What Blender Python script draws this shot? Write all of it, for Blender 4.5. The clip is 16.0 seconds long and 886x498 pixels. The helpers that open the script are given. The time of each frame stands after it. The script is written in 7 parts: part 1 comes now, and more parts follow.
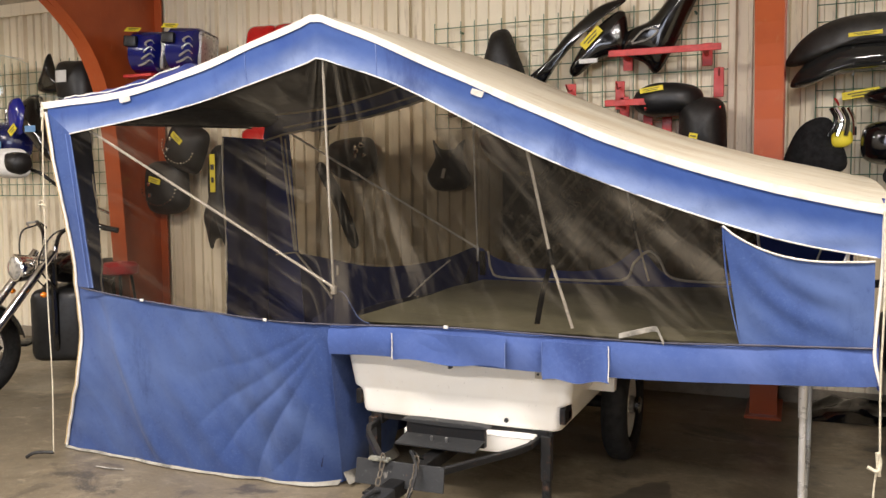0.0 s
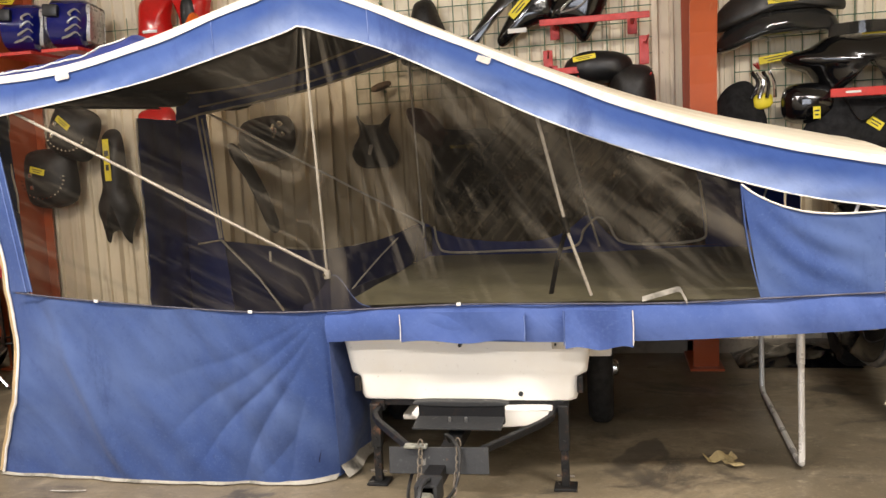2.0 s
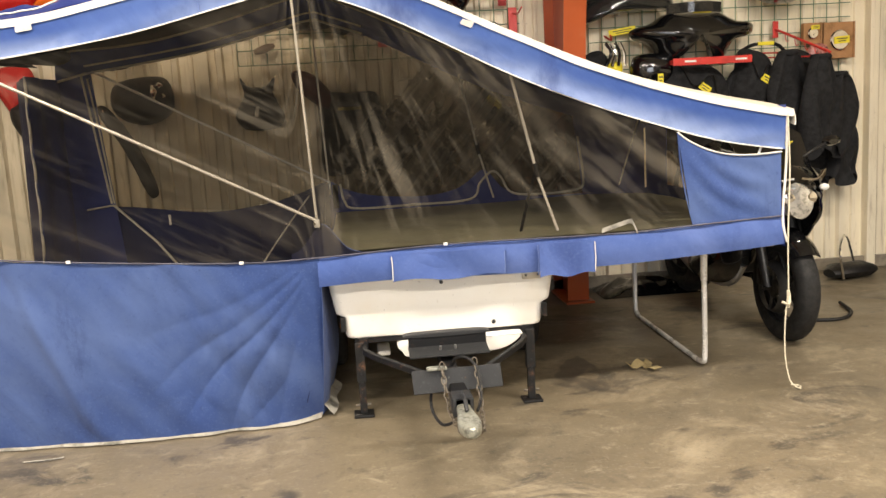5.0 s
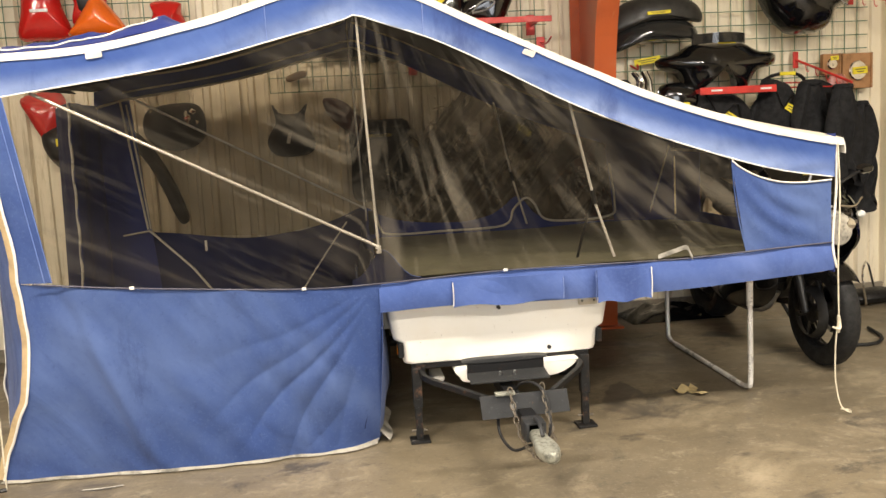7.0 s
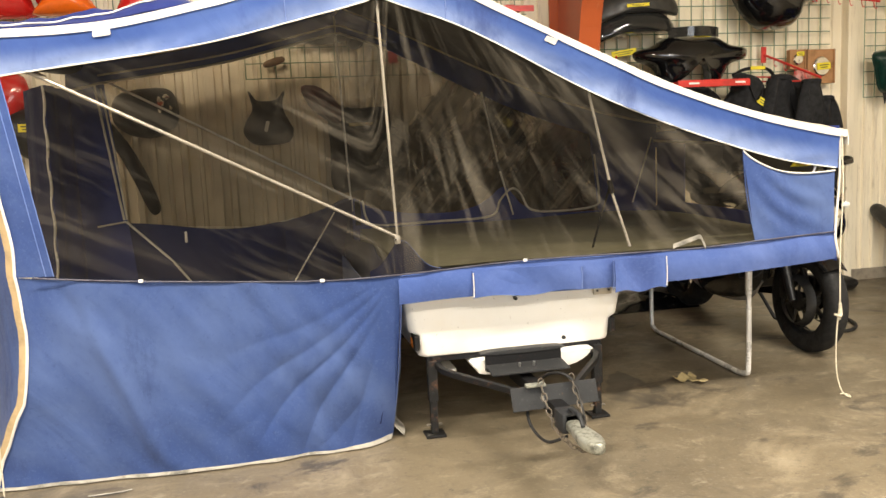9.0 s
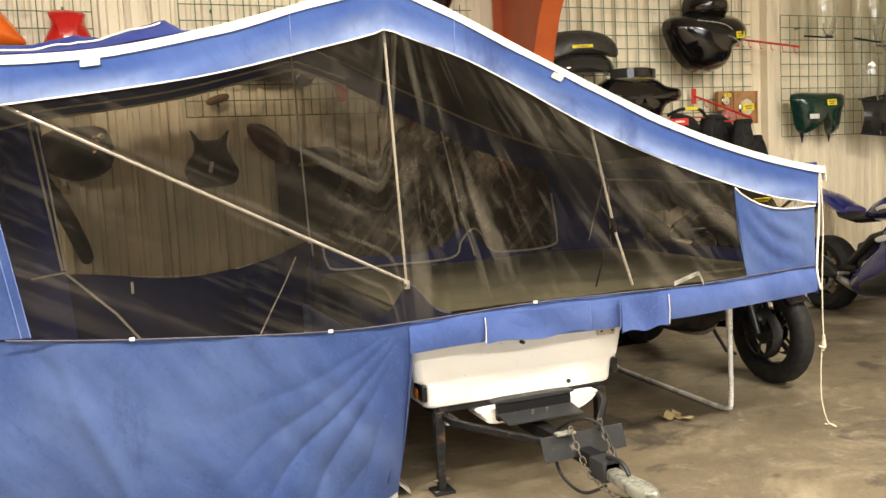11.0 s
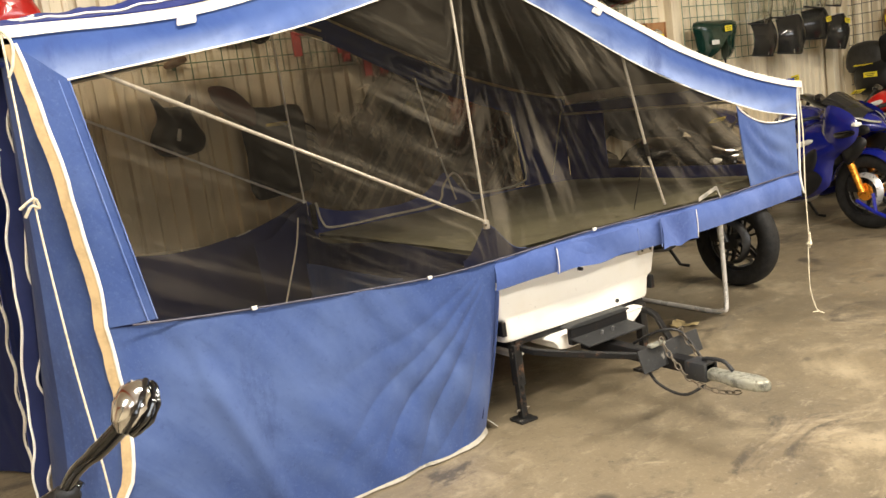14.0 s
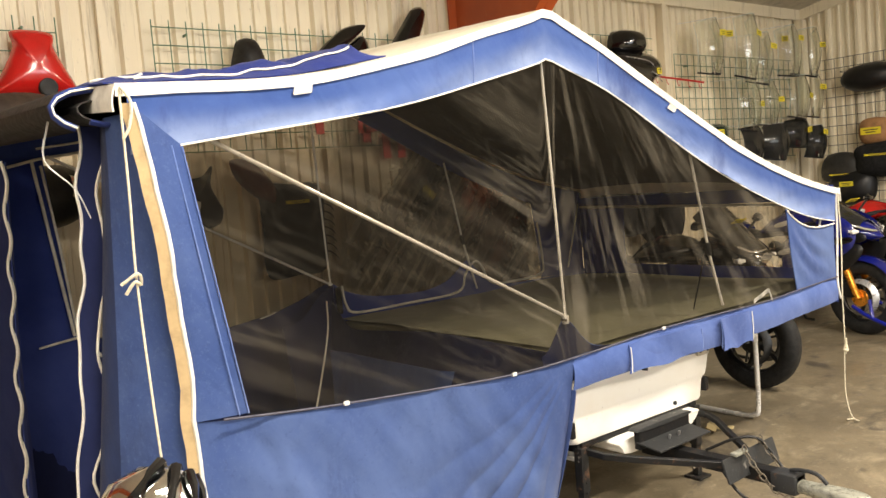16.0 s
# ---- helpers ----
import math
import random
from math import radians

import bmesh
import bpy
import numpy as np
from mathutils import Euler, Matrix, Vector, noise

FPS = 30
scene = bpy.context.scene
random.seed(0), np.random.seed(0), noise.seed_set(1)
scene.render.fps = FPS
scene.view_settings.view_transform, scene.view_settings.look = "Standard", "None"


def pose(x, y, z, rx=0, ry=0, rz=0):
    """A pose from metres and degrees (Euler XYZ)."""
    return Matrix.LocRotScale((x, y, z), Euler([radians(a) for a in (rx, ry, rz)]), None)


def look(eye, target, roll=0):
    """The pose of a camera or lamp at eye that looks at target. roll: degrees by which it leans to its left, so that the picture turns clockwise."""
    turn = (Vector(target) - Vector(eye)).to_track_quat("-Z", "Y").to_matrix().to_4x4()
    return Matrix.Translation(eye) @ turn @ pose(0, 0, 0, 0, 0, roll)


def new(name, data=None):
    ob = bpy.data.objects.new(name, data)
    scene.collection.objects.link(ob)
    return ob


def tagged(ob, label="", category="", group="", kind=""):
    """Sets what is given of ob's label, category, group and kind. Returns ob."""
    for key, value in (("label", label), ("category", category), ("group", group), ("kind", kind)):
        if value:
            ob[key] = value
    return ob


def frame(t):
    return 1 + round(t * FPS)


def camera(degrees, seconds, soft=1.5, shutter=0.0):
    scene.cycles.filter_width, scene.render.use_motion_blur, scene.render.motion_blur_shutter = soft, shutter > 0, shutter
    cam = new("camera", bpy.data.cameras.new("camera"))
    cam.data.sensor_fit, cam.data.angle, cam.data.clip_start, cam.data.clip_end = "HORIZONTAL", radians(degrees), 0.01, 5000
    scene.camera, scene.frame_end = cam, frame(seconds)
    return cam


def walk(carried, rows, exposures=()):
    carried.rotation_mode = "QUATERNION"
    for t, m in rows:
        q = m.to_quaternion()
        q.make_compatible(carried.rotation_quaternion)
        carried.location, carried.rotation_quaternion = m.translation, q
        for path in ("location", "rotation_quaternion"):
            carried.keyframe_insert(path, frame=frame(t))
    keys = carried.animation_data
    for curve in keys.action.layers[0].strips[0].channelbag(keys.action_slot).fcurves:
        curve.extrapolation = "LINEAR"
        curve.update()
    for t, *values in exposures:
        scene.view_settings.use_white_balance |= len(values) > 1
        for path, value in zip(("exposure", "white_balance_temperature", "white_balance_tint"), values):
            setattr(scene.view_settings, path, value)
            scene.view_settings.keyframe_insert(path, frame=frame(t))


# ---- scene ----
cam = camera(56.2, 16.0)
PATH = [
    (0, (-0.192, -0.029, 1.329), (-0.98, 1.803, 1.186), -0.4),
    (0.5, (-0.355, 0.01, 1.326), (-1.088, 1.867, 1.191), 0.1),
    (1, (-0.506, -0.015, 1.323), (-1.14, 1.877, 1.188), -0.6),
    (1.5, (-0.717, -0.09, 1.325), (-1.225, 1.836, 1.15), -1.8),
    (2, (-0.876, -0.117, 1.322), (-1.286, 1.83, 1.118), -2.9),
    (2.5, (-1.037, -0.157, 1.321), (-1.331, 1.811, 1.121), -3.9),
    (3, (-1.206, -0.286, 1.32), (-1.347, 1.695, 1.083), -5.1),
    (3.5, (-1.386, -0.411, 1.305), (-1.439, 1.568, 1.019), -5.1),
    (3.7, (-1.444, -0.424, 1.291), (-1.478, 1.553, 0.988), -4.7),
    (5.8, (-2.026, -0.563, 1.316), (-1.759, 1.4, 1.04), -3.3),
    (6, (-2.061, -0.542, 1.322), (-1.796, 1.423, 1.065), -3.4),
    (6.5, (-2.091, -0.513, 1.326), (-1.853, 1.459, 1.095), -3.0),
    (7, (-2.168, -0.516, 1.321), (-1.931, 1.455, 1.079), -3.1),
    (7.5, (-2.324, -0.51, 1.328), (-2.019, 1.451, 1.083), -3.2),
    (8, (-2.454, -0.503, 1.33), (-2.078, 1.445, 1.077), -2.9),
    (8.5, (-2.511, -0.468, 1.326), (-2.097, 1.468, 1.049), -2.3),
    (9, (-2.567, -0.373, 1.32), (-2.146, 1.564, 1.052), -2.6),
    (9.5, (-2.644, -0.283, 1.328), (-2.183, 1.649, 1.093), -2.6),
    (9.7, (-2.699, -0.251, 1.331), (-2.19, 1.67, 1.109), -3.0),
    (11.8, (-3.297, 0.032, 1.344), (-2.502, 1.858, 1.162), -3.1),
    (12, (-3.368, 0.037, 1.35), (-2.552, 1.852, 1.155), -3.4),
    (12.5, (-3.52, 0.046, 1.355), (-2.652, 1.831, 1.117), -3.9),
    (13, (-3.64, 0.155, 1.346), (-2.727, 1.916, 1.095), -4.8),
    (13.5, (-3.792, 0.265, 1.368), (-2.83, 1.999, 1.105), -5.7),
    (14, (-3.963, 0.355, 1.381), (-2.895, 2.014, 1.051), -7.9),
    (14.5, (-4.078, 0.446, 1.394), (-2.957, 2.066, 1.051), -7.6),
    (15, (-4.129, 0.58, 1.408), (-2.948, 2.172, 1.138), -5.6),
    (15.5, (-4.199, 0.698, 1.417), (-3.013, 2.299, 1.241), -3.7),
    (16, (-4.319, 0.841, 1.443), (-3.082, 2.405, 1.296), -4.7),
]
walk(cam, [(t, look(eye, target, roll)) for t, eye, target, roll in PATH], [(0, 0.02, 6000, 15), (3.5, 0.24, 6300, 13), (7, 0.26, 6450, 11), (9.5, 0.41, 6450, 10), (12, 0.39, 6450, 10), (14.5, 0.42, 6450, 10), (16, 0.37, 6500, 10)])
LAMP_W, DOOR_W = 146.0, 300.0

# ---- world and light ----
world = bpy.data.worlds.new("world")
scene.world = world
world.use_nodes = True
world.node_tree.nodes["Background"].inputs[0].default_value = (0.9, 0.95, 1.0, 1)
world.node_tree.nodes["Background"].inputs[1].default_value = 0.02


# ---- material helpers ----
class Mat:
    """A principled material with a few procedural layers."""

    def __init__(self, name, colour, rough=0.6, metal=0.0, spec=0.5):
        self.m = bpy.data.materials.new(name)
        self.m.use_nodes = True
        self.t = self.m.node_tree
        self.b = self.t.nodes["Principled BSDF"]
        self.c = self.rgb(colour)
        self.b.inputs["Roughness"].default_value = rough
        self.b.inputs["Metallic"].default_value = metal
        self.b.inputs["Specular IOR Level"].default_value = spec
        self.h = None

    def n(self, kind, **inputs):
        node = self.t.nodes.new(kind)
        for k, v in inputs.items():
            node.inputs[k.replace("_", " ")].default_value = v
        return node

    def link(self, a, b):
        self.t.links.new(a, b)

    def rgb(self, colour):
        node = self.t.nodes.new("ShaderNodeRGB")
        node.outputs[0].default_value = (*colour, 1)
        return node.outputs[0]

    def coords(self, scale=(1, 1, 1), turn=(0, 0, 0), own=False):
        co = self.t.nodes.new("ShaderNodeTexCoord" if own else "ShaderNodeNewGeometry")
        last = co.outputs["Object" if own else "Position"]
        for kind, value in (("Rotation", [radians(a) for a in turn]), ("Scale", scale)):
            mp = self.t.nodes.new("ShaderNodeMapping")
            mp.inputs[kind].default_value = value
            self.link(last, mp.inputs["Vector"])
            last = mp.outputs[0]
        return last

    def noise(self, scale, detail=4.0, rough=0.6, stretch=(1, 1, 1), turn=(0, 0, 0), own=False, distort=0.0):
        nz = self.n("ShaderNodeTexNoise", Scale=scale, Detail=detail, Roughness=rough, Distortion=distort)
        self.link(self.coords(stretch, turn, own), nz.inputs["Vector"])
        return nz.outputs["Fac"]

    def ramp(self, fac, lo, hi, a=0.0, b=1.0):
        r = self.n("ShaderNodeMapRange")
        r.interpolation_type = "SMOOTHSTEP"
        self.link(fac, r.inputs["Value"])
        for k, v in (("From Min", lo), ("From Max", hi), ("To Min", a), ("To Max", b)):
            r.inputs[k].default_value = v
        return r.outputs["Result"]

    def mix(self, fac, colour, blend="MIX"):
        """Lay a colour over the base by fac."""
        x = self.t.nodes.new("ShaderNodeMix")
        x.data_type, x.blend_type = "RGBA", blend
        self.link(fac, x.inputs[0])
        self.link(self.c, x.inputs[6])
        if isinstance(colour, tuple):
            x.inputs[7].default_value = (*colour, 1)
        else:
            self.link(colour, x.inputs[7])
        self.c = x.outputs[2]
        return self

    def bump(self, fac, strength=0.3, dist=0.01):
        bp = self.n("ShaderNodeBump", Strength=strength, Distance=dist)
        self.link(fac, bp.inputs["Height"])
        if self.h:
            self.link(self.h, bp.inputs["Normal"])
        self.h = bp.outputs[0]
        return self

    def rough(self, fac):
        self.link(fac, self.b.inputs["Roughness"])
        return self

    def done(self):
        self.link(self.c, self.b.inputs["Base Color"])
        if self.h:
            self.link(self.h, self.b.inputs["Normal"])
        return self.m

    def glow_through(self, share):
        """Cloth that lets a share of the light through, scattered."""
        self.done()
        back = self.t.nodes.new("ShaderNodeBsdfTranslucent")
        self.link(self.c, back.inputs["Color"])
        blend = self.t.nodes.new("ShaderNodeMixShader")
        blend.inputs[0].default_value = share
        self.link(self.b.outputs[0], blend.inputs[1])
        self.link(back.outputs[0], blend.inputs[2])
        self.link(blend.outputs[0], self.t.nodes["Material Output"].inputs["Surface"])
        return self.m


def plain(name, colour, rough=0.5, metal=0.0, wear=0.12, scale=14.0, spec=0.5, coat=0.0):
    """Paint, plastic or metal with slight mottling at two scales."""
    m = Mat(name, colour, rough, metal, spec)
    dark = tuple(c * (1 - wear * 2.2) for c in colour)
    lite = tuple(min(1, c * (1 + wear) + 0.02 * wear) for c in colour)
    m.mix(m.ramp(m.noise(scale, own=True), 0.42, 0.72), dark)
    m.mix(m.ramp(m.noise(scale * 6, own=True), 0.5, 0.75, 0, 0.6), lite)
    m.rough(m.ramp(m.noise(scale * 2, own=True), 0.3, 0.7, max(0.03, rough - 0.08), min(1, rough + 0.12)))
    if coat:
        m.b.inputs["Coat Weight"].default_value = coat
        m.b.inputs["Coat Roughness"].default_value = 0.06
    return m.done()


def concrete():
    m = Mat("concrete", (0.194, 0.158, 0.103), 0.5)
    m.mix(m.ramp(m.noise(0.5, 6, 0.62), 0.36, 0.66), (0.121, 0.1, 0.0672))
    m.mix(m.ramp(m.noise(1.5, 7, 0.72, stretch=(0.9, 1.1, 1), distort=0.7), 0.5, 0.68), (0.31, 0.258, 0.173))
    m.mix(m.ramp(m.noise(2.4, 6, 0.68, stretch=(0.8, 1.2, 1), distort=1.0), 0.54, 0.66, 0, 0.85), (0.063, 0.054, 0.042))
    m.mix(m.ramp(m.noise(7, 5, 0.75, stretch=(0.8, 1.2, 1), distort=0.5), 0.56, 0.7, 0, 0.6), (0.349, 0.3, 0.21))
    m.mix(m.ramp(m.noise(60, 3), 0.55, 0.75, 0, 0.3), (0.349, 0.31, 0.242))
    m.mix(m.ramp(m.noise(13, 8, 0.85), 0.5, 0.66, 0, 0.55), (0.0825, 0.07, 0.0494))
    m.mix(m.ramp(m.noise(19, 8, 0.85, distort=0.4), 0.54, 0.68, 0, 0.5), (0.33, 0.285, 0.2))
    m.mix(m.ramp(m.noise(23, 3, 0.8), 0.64, 0.74, 0, 0.75), (0.0485, 0.042, 0.0357))
    m.mix(m.ramp(m.noise(0.9, 3, 0.5, distort=1.5), 0.66, 0.7, 0, 0.7), (0.0485, 0.043, 0.0368))
    m.rough(m.ramp(m.noise(1.4, 5), 0.35, 0.7, 0.32, 0.62))
    m.bump(m.noise(70, 3), 0.12, 0.003).bump(m.noise(4, 4), 0.1, 0.01)
    return m.done()


def canvas(name, colour, fade, dirt, bleach=None, glow=0.16, grain=0.2):
    m = Mat(name, colour, 0.82, 0, 0.25)
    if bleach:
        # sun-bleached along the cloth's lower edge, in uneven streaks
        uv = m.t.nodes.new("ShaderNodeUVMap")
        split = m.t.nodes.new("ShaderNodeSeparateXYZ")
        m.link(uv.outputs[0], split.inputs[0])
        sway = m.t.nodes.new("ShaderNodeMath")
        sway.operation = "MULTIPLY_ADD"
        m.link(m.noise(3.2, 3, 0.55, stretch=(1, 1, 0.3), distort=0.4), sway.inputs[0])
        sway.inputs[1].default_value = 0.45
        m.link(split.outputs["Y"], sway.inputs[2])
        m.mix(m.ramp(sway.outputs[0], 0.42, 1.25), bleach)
    m.mix(m.ramp(m.noise(1.3, 5, 0.6, distort=0.5), 0.4, 0.72), fade)
    m.mix(m.ramp(m.noise(3.2, 6, 0.7, stretch=(1, 1, 0.35)), 0.52, 0.74, 0, 0.75), dirt)
    m.mix(m.ramp(m.noise(11, 5, 0.7), 0.55, 0.8, 0, 0.4), fade)
    m.b.inputs["Sheen Weight"].default_value = 0.12
    # woven thread, hanging creases and sharp fold lines
    m.bump(m.noise(420, 2), 0.25, 0.002)
    m.mix(m.ramp(m.noise(70, 4, 0.8), 0.5, 0.72, 0, grain), fade)
    m.mix(m.ramp(m.noise(34, 5, 0.8), 0.52, 0.8, 0, grain), dirt)
    m.bump(m.noise(2.6, 3, 0.5, stretch=(1, 1, 0.45), turn=(0, 32, 0), distort=0.6), 0.55, 0.05)
    m.bump(m.noise(8, 3, 0.55, stretch=(1, 1, 0.3), turn=(0, 40, 0), distort=0.5), 0.5, 0.014)
    crease = m.n("ShaderNodeTexNoise", Scale=3.4, Detail=2.0, Distortion=0.7)
    crease.noise_type = "RIDGED_MULTIFRACTAL"
    m.link(m.coords((1, 1, 0.5), (0, 40, 0)), crease.inputs["Vector"])
    m.bump(crease.outputs["Fac"], 0.5, 0.012)
    m.mix(m.ramp(crease.outputs["Fac"], 0.9, 1.5, 0, 0.35), fade)
    return m.glow_through(glow)


def netting(name, colour, cover_low, cover_high, painted_sheen, fan=True, from_x=-3.2, to_x=-1.9, thin=-0.04, dense=0.12):
    """Insect mesh: dark threads with see-through gaps, denser along its creases, whose shine is painted as paler
    colour.
    fan: creases spread from the ridge at the foot side and run along the slanting pole at the door side."""
    m = Mat(name, colour, 0.6, 0, 0.03)

    def calc(op, a, b=0.0, c=0.0):
        node = m.t.nodes.new("ShaderNodeMath")
        node.operation = op
        for i, v in enumerate((a, b, c)):
            if isinstance(v, (int, float)):
                node.inputs[i].default_value = v
            else:
                m.link(v, node.inputs[i])
        return node.outputs[0]

    where = m.t.nodes.new("ShaderNodeSeparateXYZ")
    m.link(m.coords(), where.inputs[0])
    X, Z = where.outputs["X"], where.outputs["Z"]
    if fan:
        dx, dz = calc("ADD", X, 2.06), calc("SUBTRACT", 2.35, Z)
        turn = calc("ARCTAN2", dx, dz)
        line = calc("MULTIPLY_ADD", X, 0.465, calc("MULTIPLY", Z, 0.885))
        side = m.ramp(X, -2.13, -1.99)
        across = calc("ADD", calc("MULTIPLY", turn, side), calc("MULTIPLY", line, calc("SUBTRACT", 1.0, side)))
    else:
        across = calc("MULTIPLY_ADD", X, 0.77, calc("MULTIPLY", Z, -0.64))
    flow = m.t.nodes.new("ShaderNodeCombineXYZ")
    m.link(across, flow.inputs[0])
    m.link(calc("MULTIPLY", Z, 0.1), flow.inputs[1])
    m.link(calc("MULTIPLY", X, 0.06), flow.inputs[2])

    def streak(scale, detail=3.0, rough=0.55, distort=0.5):
        nz = m.n("ShaderNodeTexNoise", Scale=scale, Detail=detail, Roughness=rough, Distortion=distort)
        m.link(flow.outputs[0], nz.inputs["Vector"])
        return nz.outputs["Fac"]

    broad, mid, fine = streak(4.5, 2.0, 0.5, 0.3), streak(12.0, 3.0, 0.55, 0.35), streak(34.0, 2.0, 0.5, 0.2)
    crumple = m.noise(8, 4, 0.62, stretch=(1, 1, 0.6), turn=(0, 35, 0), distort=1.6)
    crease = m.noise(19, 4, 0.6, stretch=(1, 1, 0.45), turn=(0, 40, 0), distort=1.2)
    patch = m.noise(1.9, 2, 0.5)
    # pale sheen laid into the colour along creases, stronger towards the foot end
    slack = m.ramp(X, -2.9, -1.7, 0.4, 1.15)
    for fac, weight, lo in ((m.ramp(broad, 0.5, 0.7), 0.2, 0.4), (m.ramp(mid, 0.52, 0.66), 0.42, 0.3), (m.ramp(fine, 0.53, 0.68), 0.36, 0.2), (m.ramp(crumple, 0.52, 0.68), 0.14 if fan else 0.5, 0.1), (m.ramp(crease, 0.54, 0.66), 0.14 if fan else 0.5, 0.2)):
        m.mix(calc("MULTIPLY", fac, calc("MULTIPLY", slack, m.ramp(patch, 0.34, 0.64, lo * weight, weight))), painted_sheen)
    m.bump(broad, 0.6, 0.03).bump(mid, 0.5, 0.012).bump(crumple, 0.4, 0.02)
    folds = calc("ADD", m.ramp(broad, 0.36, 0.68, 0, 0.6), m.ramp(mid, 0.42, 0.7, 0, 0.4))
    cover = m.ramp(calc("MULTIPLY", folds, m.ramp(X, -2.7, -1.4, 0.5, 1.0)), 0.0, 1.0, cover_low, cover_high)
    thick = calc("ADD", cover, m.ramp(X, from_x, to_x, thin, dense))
    thick.node.use_clamp = True
    m.done()
    gap = m.t.nodes.new("ShaderNodeBsdfTransparent")
    gap.inputs[0].default_value = (1.0, 0.955, 0.88, 1)
    mixer = m.t.nodes.new("ShaderNodeMixShader")
    m.link(thick, mixer.inputs[0])
    m.link(gap.outputs[0], mixer.inputs[1])
    m.link(m.b.outputs[0], mixer.inputs[2])
    m.link(mixer.outputs[0], m.t.nodes["Material Output"].inputs["Surface"])
    return m.m


def sheet_metal():
    m = Mat("sheet_metal", (0.86, 0.78, 0.6), 0.42, 0, 0.4)
    m.mix(m.ramp(m.noise(1.1, 5, 0.6, stretch=(1, 1, 0.25)), 0.42, 0.75), (0.78, 0.68, 0.5))
    m.mix(m.ramp(m.noise(9, 5, 0.75, stretch=(1, 1, 0.12)), 0.54, 0.74, 0, 0.75), (0.42, 0.34, 0.23))
    m.mix(m.ramp(m.noise(26, 5, 0.8, stretch=(1, 1, 0.05)), 0.55, 0.72, 0, 0.6), (0.36, 0.28, 0.18))
    m.mix(m.ramp(m.noise(40, 3, 0.7), 0.64, 0.76, 0, 0.4), (0.36, 0.29, 0.2))
    m.bump(m.noise(6, 3), 0.15, 0.006)
    return m.done()


def gelcoat():
    m = Mat("gelcoat", (0.94, 0.92, 0.86), 0.3)
    m.mix(m.ramp(m.noise(2.5, 5), 0.45, 0.75), (0.9, 0.855, 0.76))
    m.mix(m.ramp(m.noise(18, 6, 0.8, stretch=(1, 1, 0.4)), 0.63, 0.76, 0, 0.6), (0.42, 0.34, 0.24))
    m.mix(m.ramp(m.noise(90, 2, 0.8), 0.7, 0.76, 0, 0.8), (0.2, 0.16, 0.12))
    m.bump(m.noise(5, 2), 0.1, 0.004)
    return m.done()


def rusty(name, colour, amount, chips=0.0):
    m = Mat(name, colour, 0.5, 0.0, 0.3)
    m.mix(m.ramp(m.noise(24, 6, 0.75, own=True), 0.6 - amount, 0.78 - amount), (0.13, 0.065, 0.035))
    m.mix(m.ramp(m.noise(70, 4, own=True), 0.58, 0.75, 0, 0.6), tuple(c * 2.2 for c in colour))
    if chips:
        m.mix(m.ramp(m.noise(17, 5, 0.7, own=True, stretch=(1, 1, 0.5)), 0.62, 0.68, 0, chips), (0.34, 0.32, 0.28))
    m.bump(m.noise(60, 4, own=True), 0.4, 0.003)
    return m.done()


CONCRETE = concrete()
BLUE = canvas("blue_canvas", (0.043, 0.082, 0.25), (0.095, 0.148, 0.33), (0.029, 0.049, 0.142), grain=0.5)
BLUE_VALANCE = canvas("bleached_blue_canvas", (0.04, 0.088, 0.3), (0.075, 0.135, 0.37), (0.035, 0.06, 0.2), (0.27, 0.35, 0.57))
BLUE_BAND = canvas("band_blue_canvas", (0.07, 0.123, 0.36), (0.125, 0.188, 0.45), (0.048, 0.08, 0.25), grain=0.45)
# brown for the sheet that darkens the roof's underside
ROOF_SHADE = canvas("roof_lining", (0.13, 0.112, 0.082), (0.16, 0.138, 0.1), (0.09, 0.076, 0.055), glow=0.6)
NAVY_BLUE = canvas("deep_blue_canvas", (0.013, 0.024, 0.15), (0.025, 0.045, 0.23), (0.01, 0.016, 0.075))
BLUE_WORN = canvas("sun_faded_blue_canvas", (0.12, 0.19, 0.47), (0.24, 0.31, 0.56), (0.07, 0.12, 0.34))
NAVY = canvas("navy_canvas", (0.05, 0.084, 0.36), (0.085, 0.125, 0.44), (0.042, 0.056, 0.22), glow=0.45)
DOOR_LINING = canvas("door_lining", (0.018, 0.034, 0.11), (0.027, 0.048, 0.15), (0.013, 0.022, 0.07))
# navy copied darker: the far skirt's shade is put into its colour
NAVY_LOW = canvas("shaded_navy_canvas", (0.017, 0.026, 0.105), (0.027, 0.038, 0.13), (0.013, 0.017, 0.06), glow=0.35)
# darker still, with the shade on gusset and drape in the colour
NAVY_DARK = canvas("deep_shaded_navy_canvas", (0.014, 0.02, 0.075), (0.02, 0.028, 0.1), (0.01, 0.013, 0.045), glow=0.3)
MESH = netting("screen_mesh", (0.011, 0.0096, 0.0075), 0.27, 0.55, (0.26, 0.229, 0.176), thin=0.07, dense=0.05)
# rear screen: paler threads and painted crease sheen stand in for haze
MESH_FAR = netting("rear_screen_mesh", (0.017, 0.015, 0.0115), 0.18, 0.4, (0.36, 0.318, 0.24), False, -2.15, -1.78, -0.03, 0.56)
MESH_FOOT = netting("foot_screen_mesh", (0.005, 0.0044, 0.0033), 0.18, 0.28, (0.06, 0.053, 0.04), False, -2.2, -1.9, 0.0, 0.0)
VINYL = Mat("roof_vinyl", (0.78, 0.73, 0.6), 0.6)
VINYL.mix(VINYL.ramp(VINYL.noise(2.4, 5, stretch=(0.4, 1.6, 1)), 0.45, 0.72), (0.64, 0.56, 0.41))
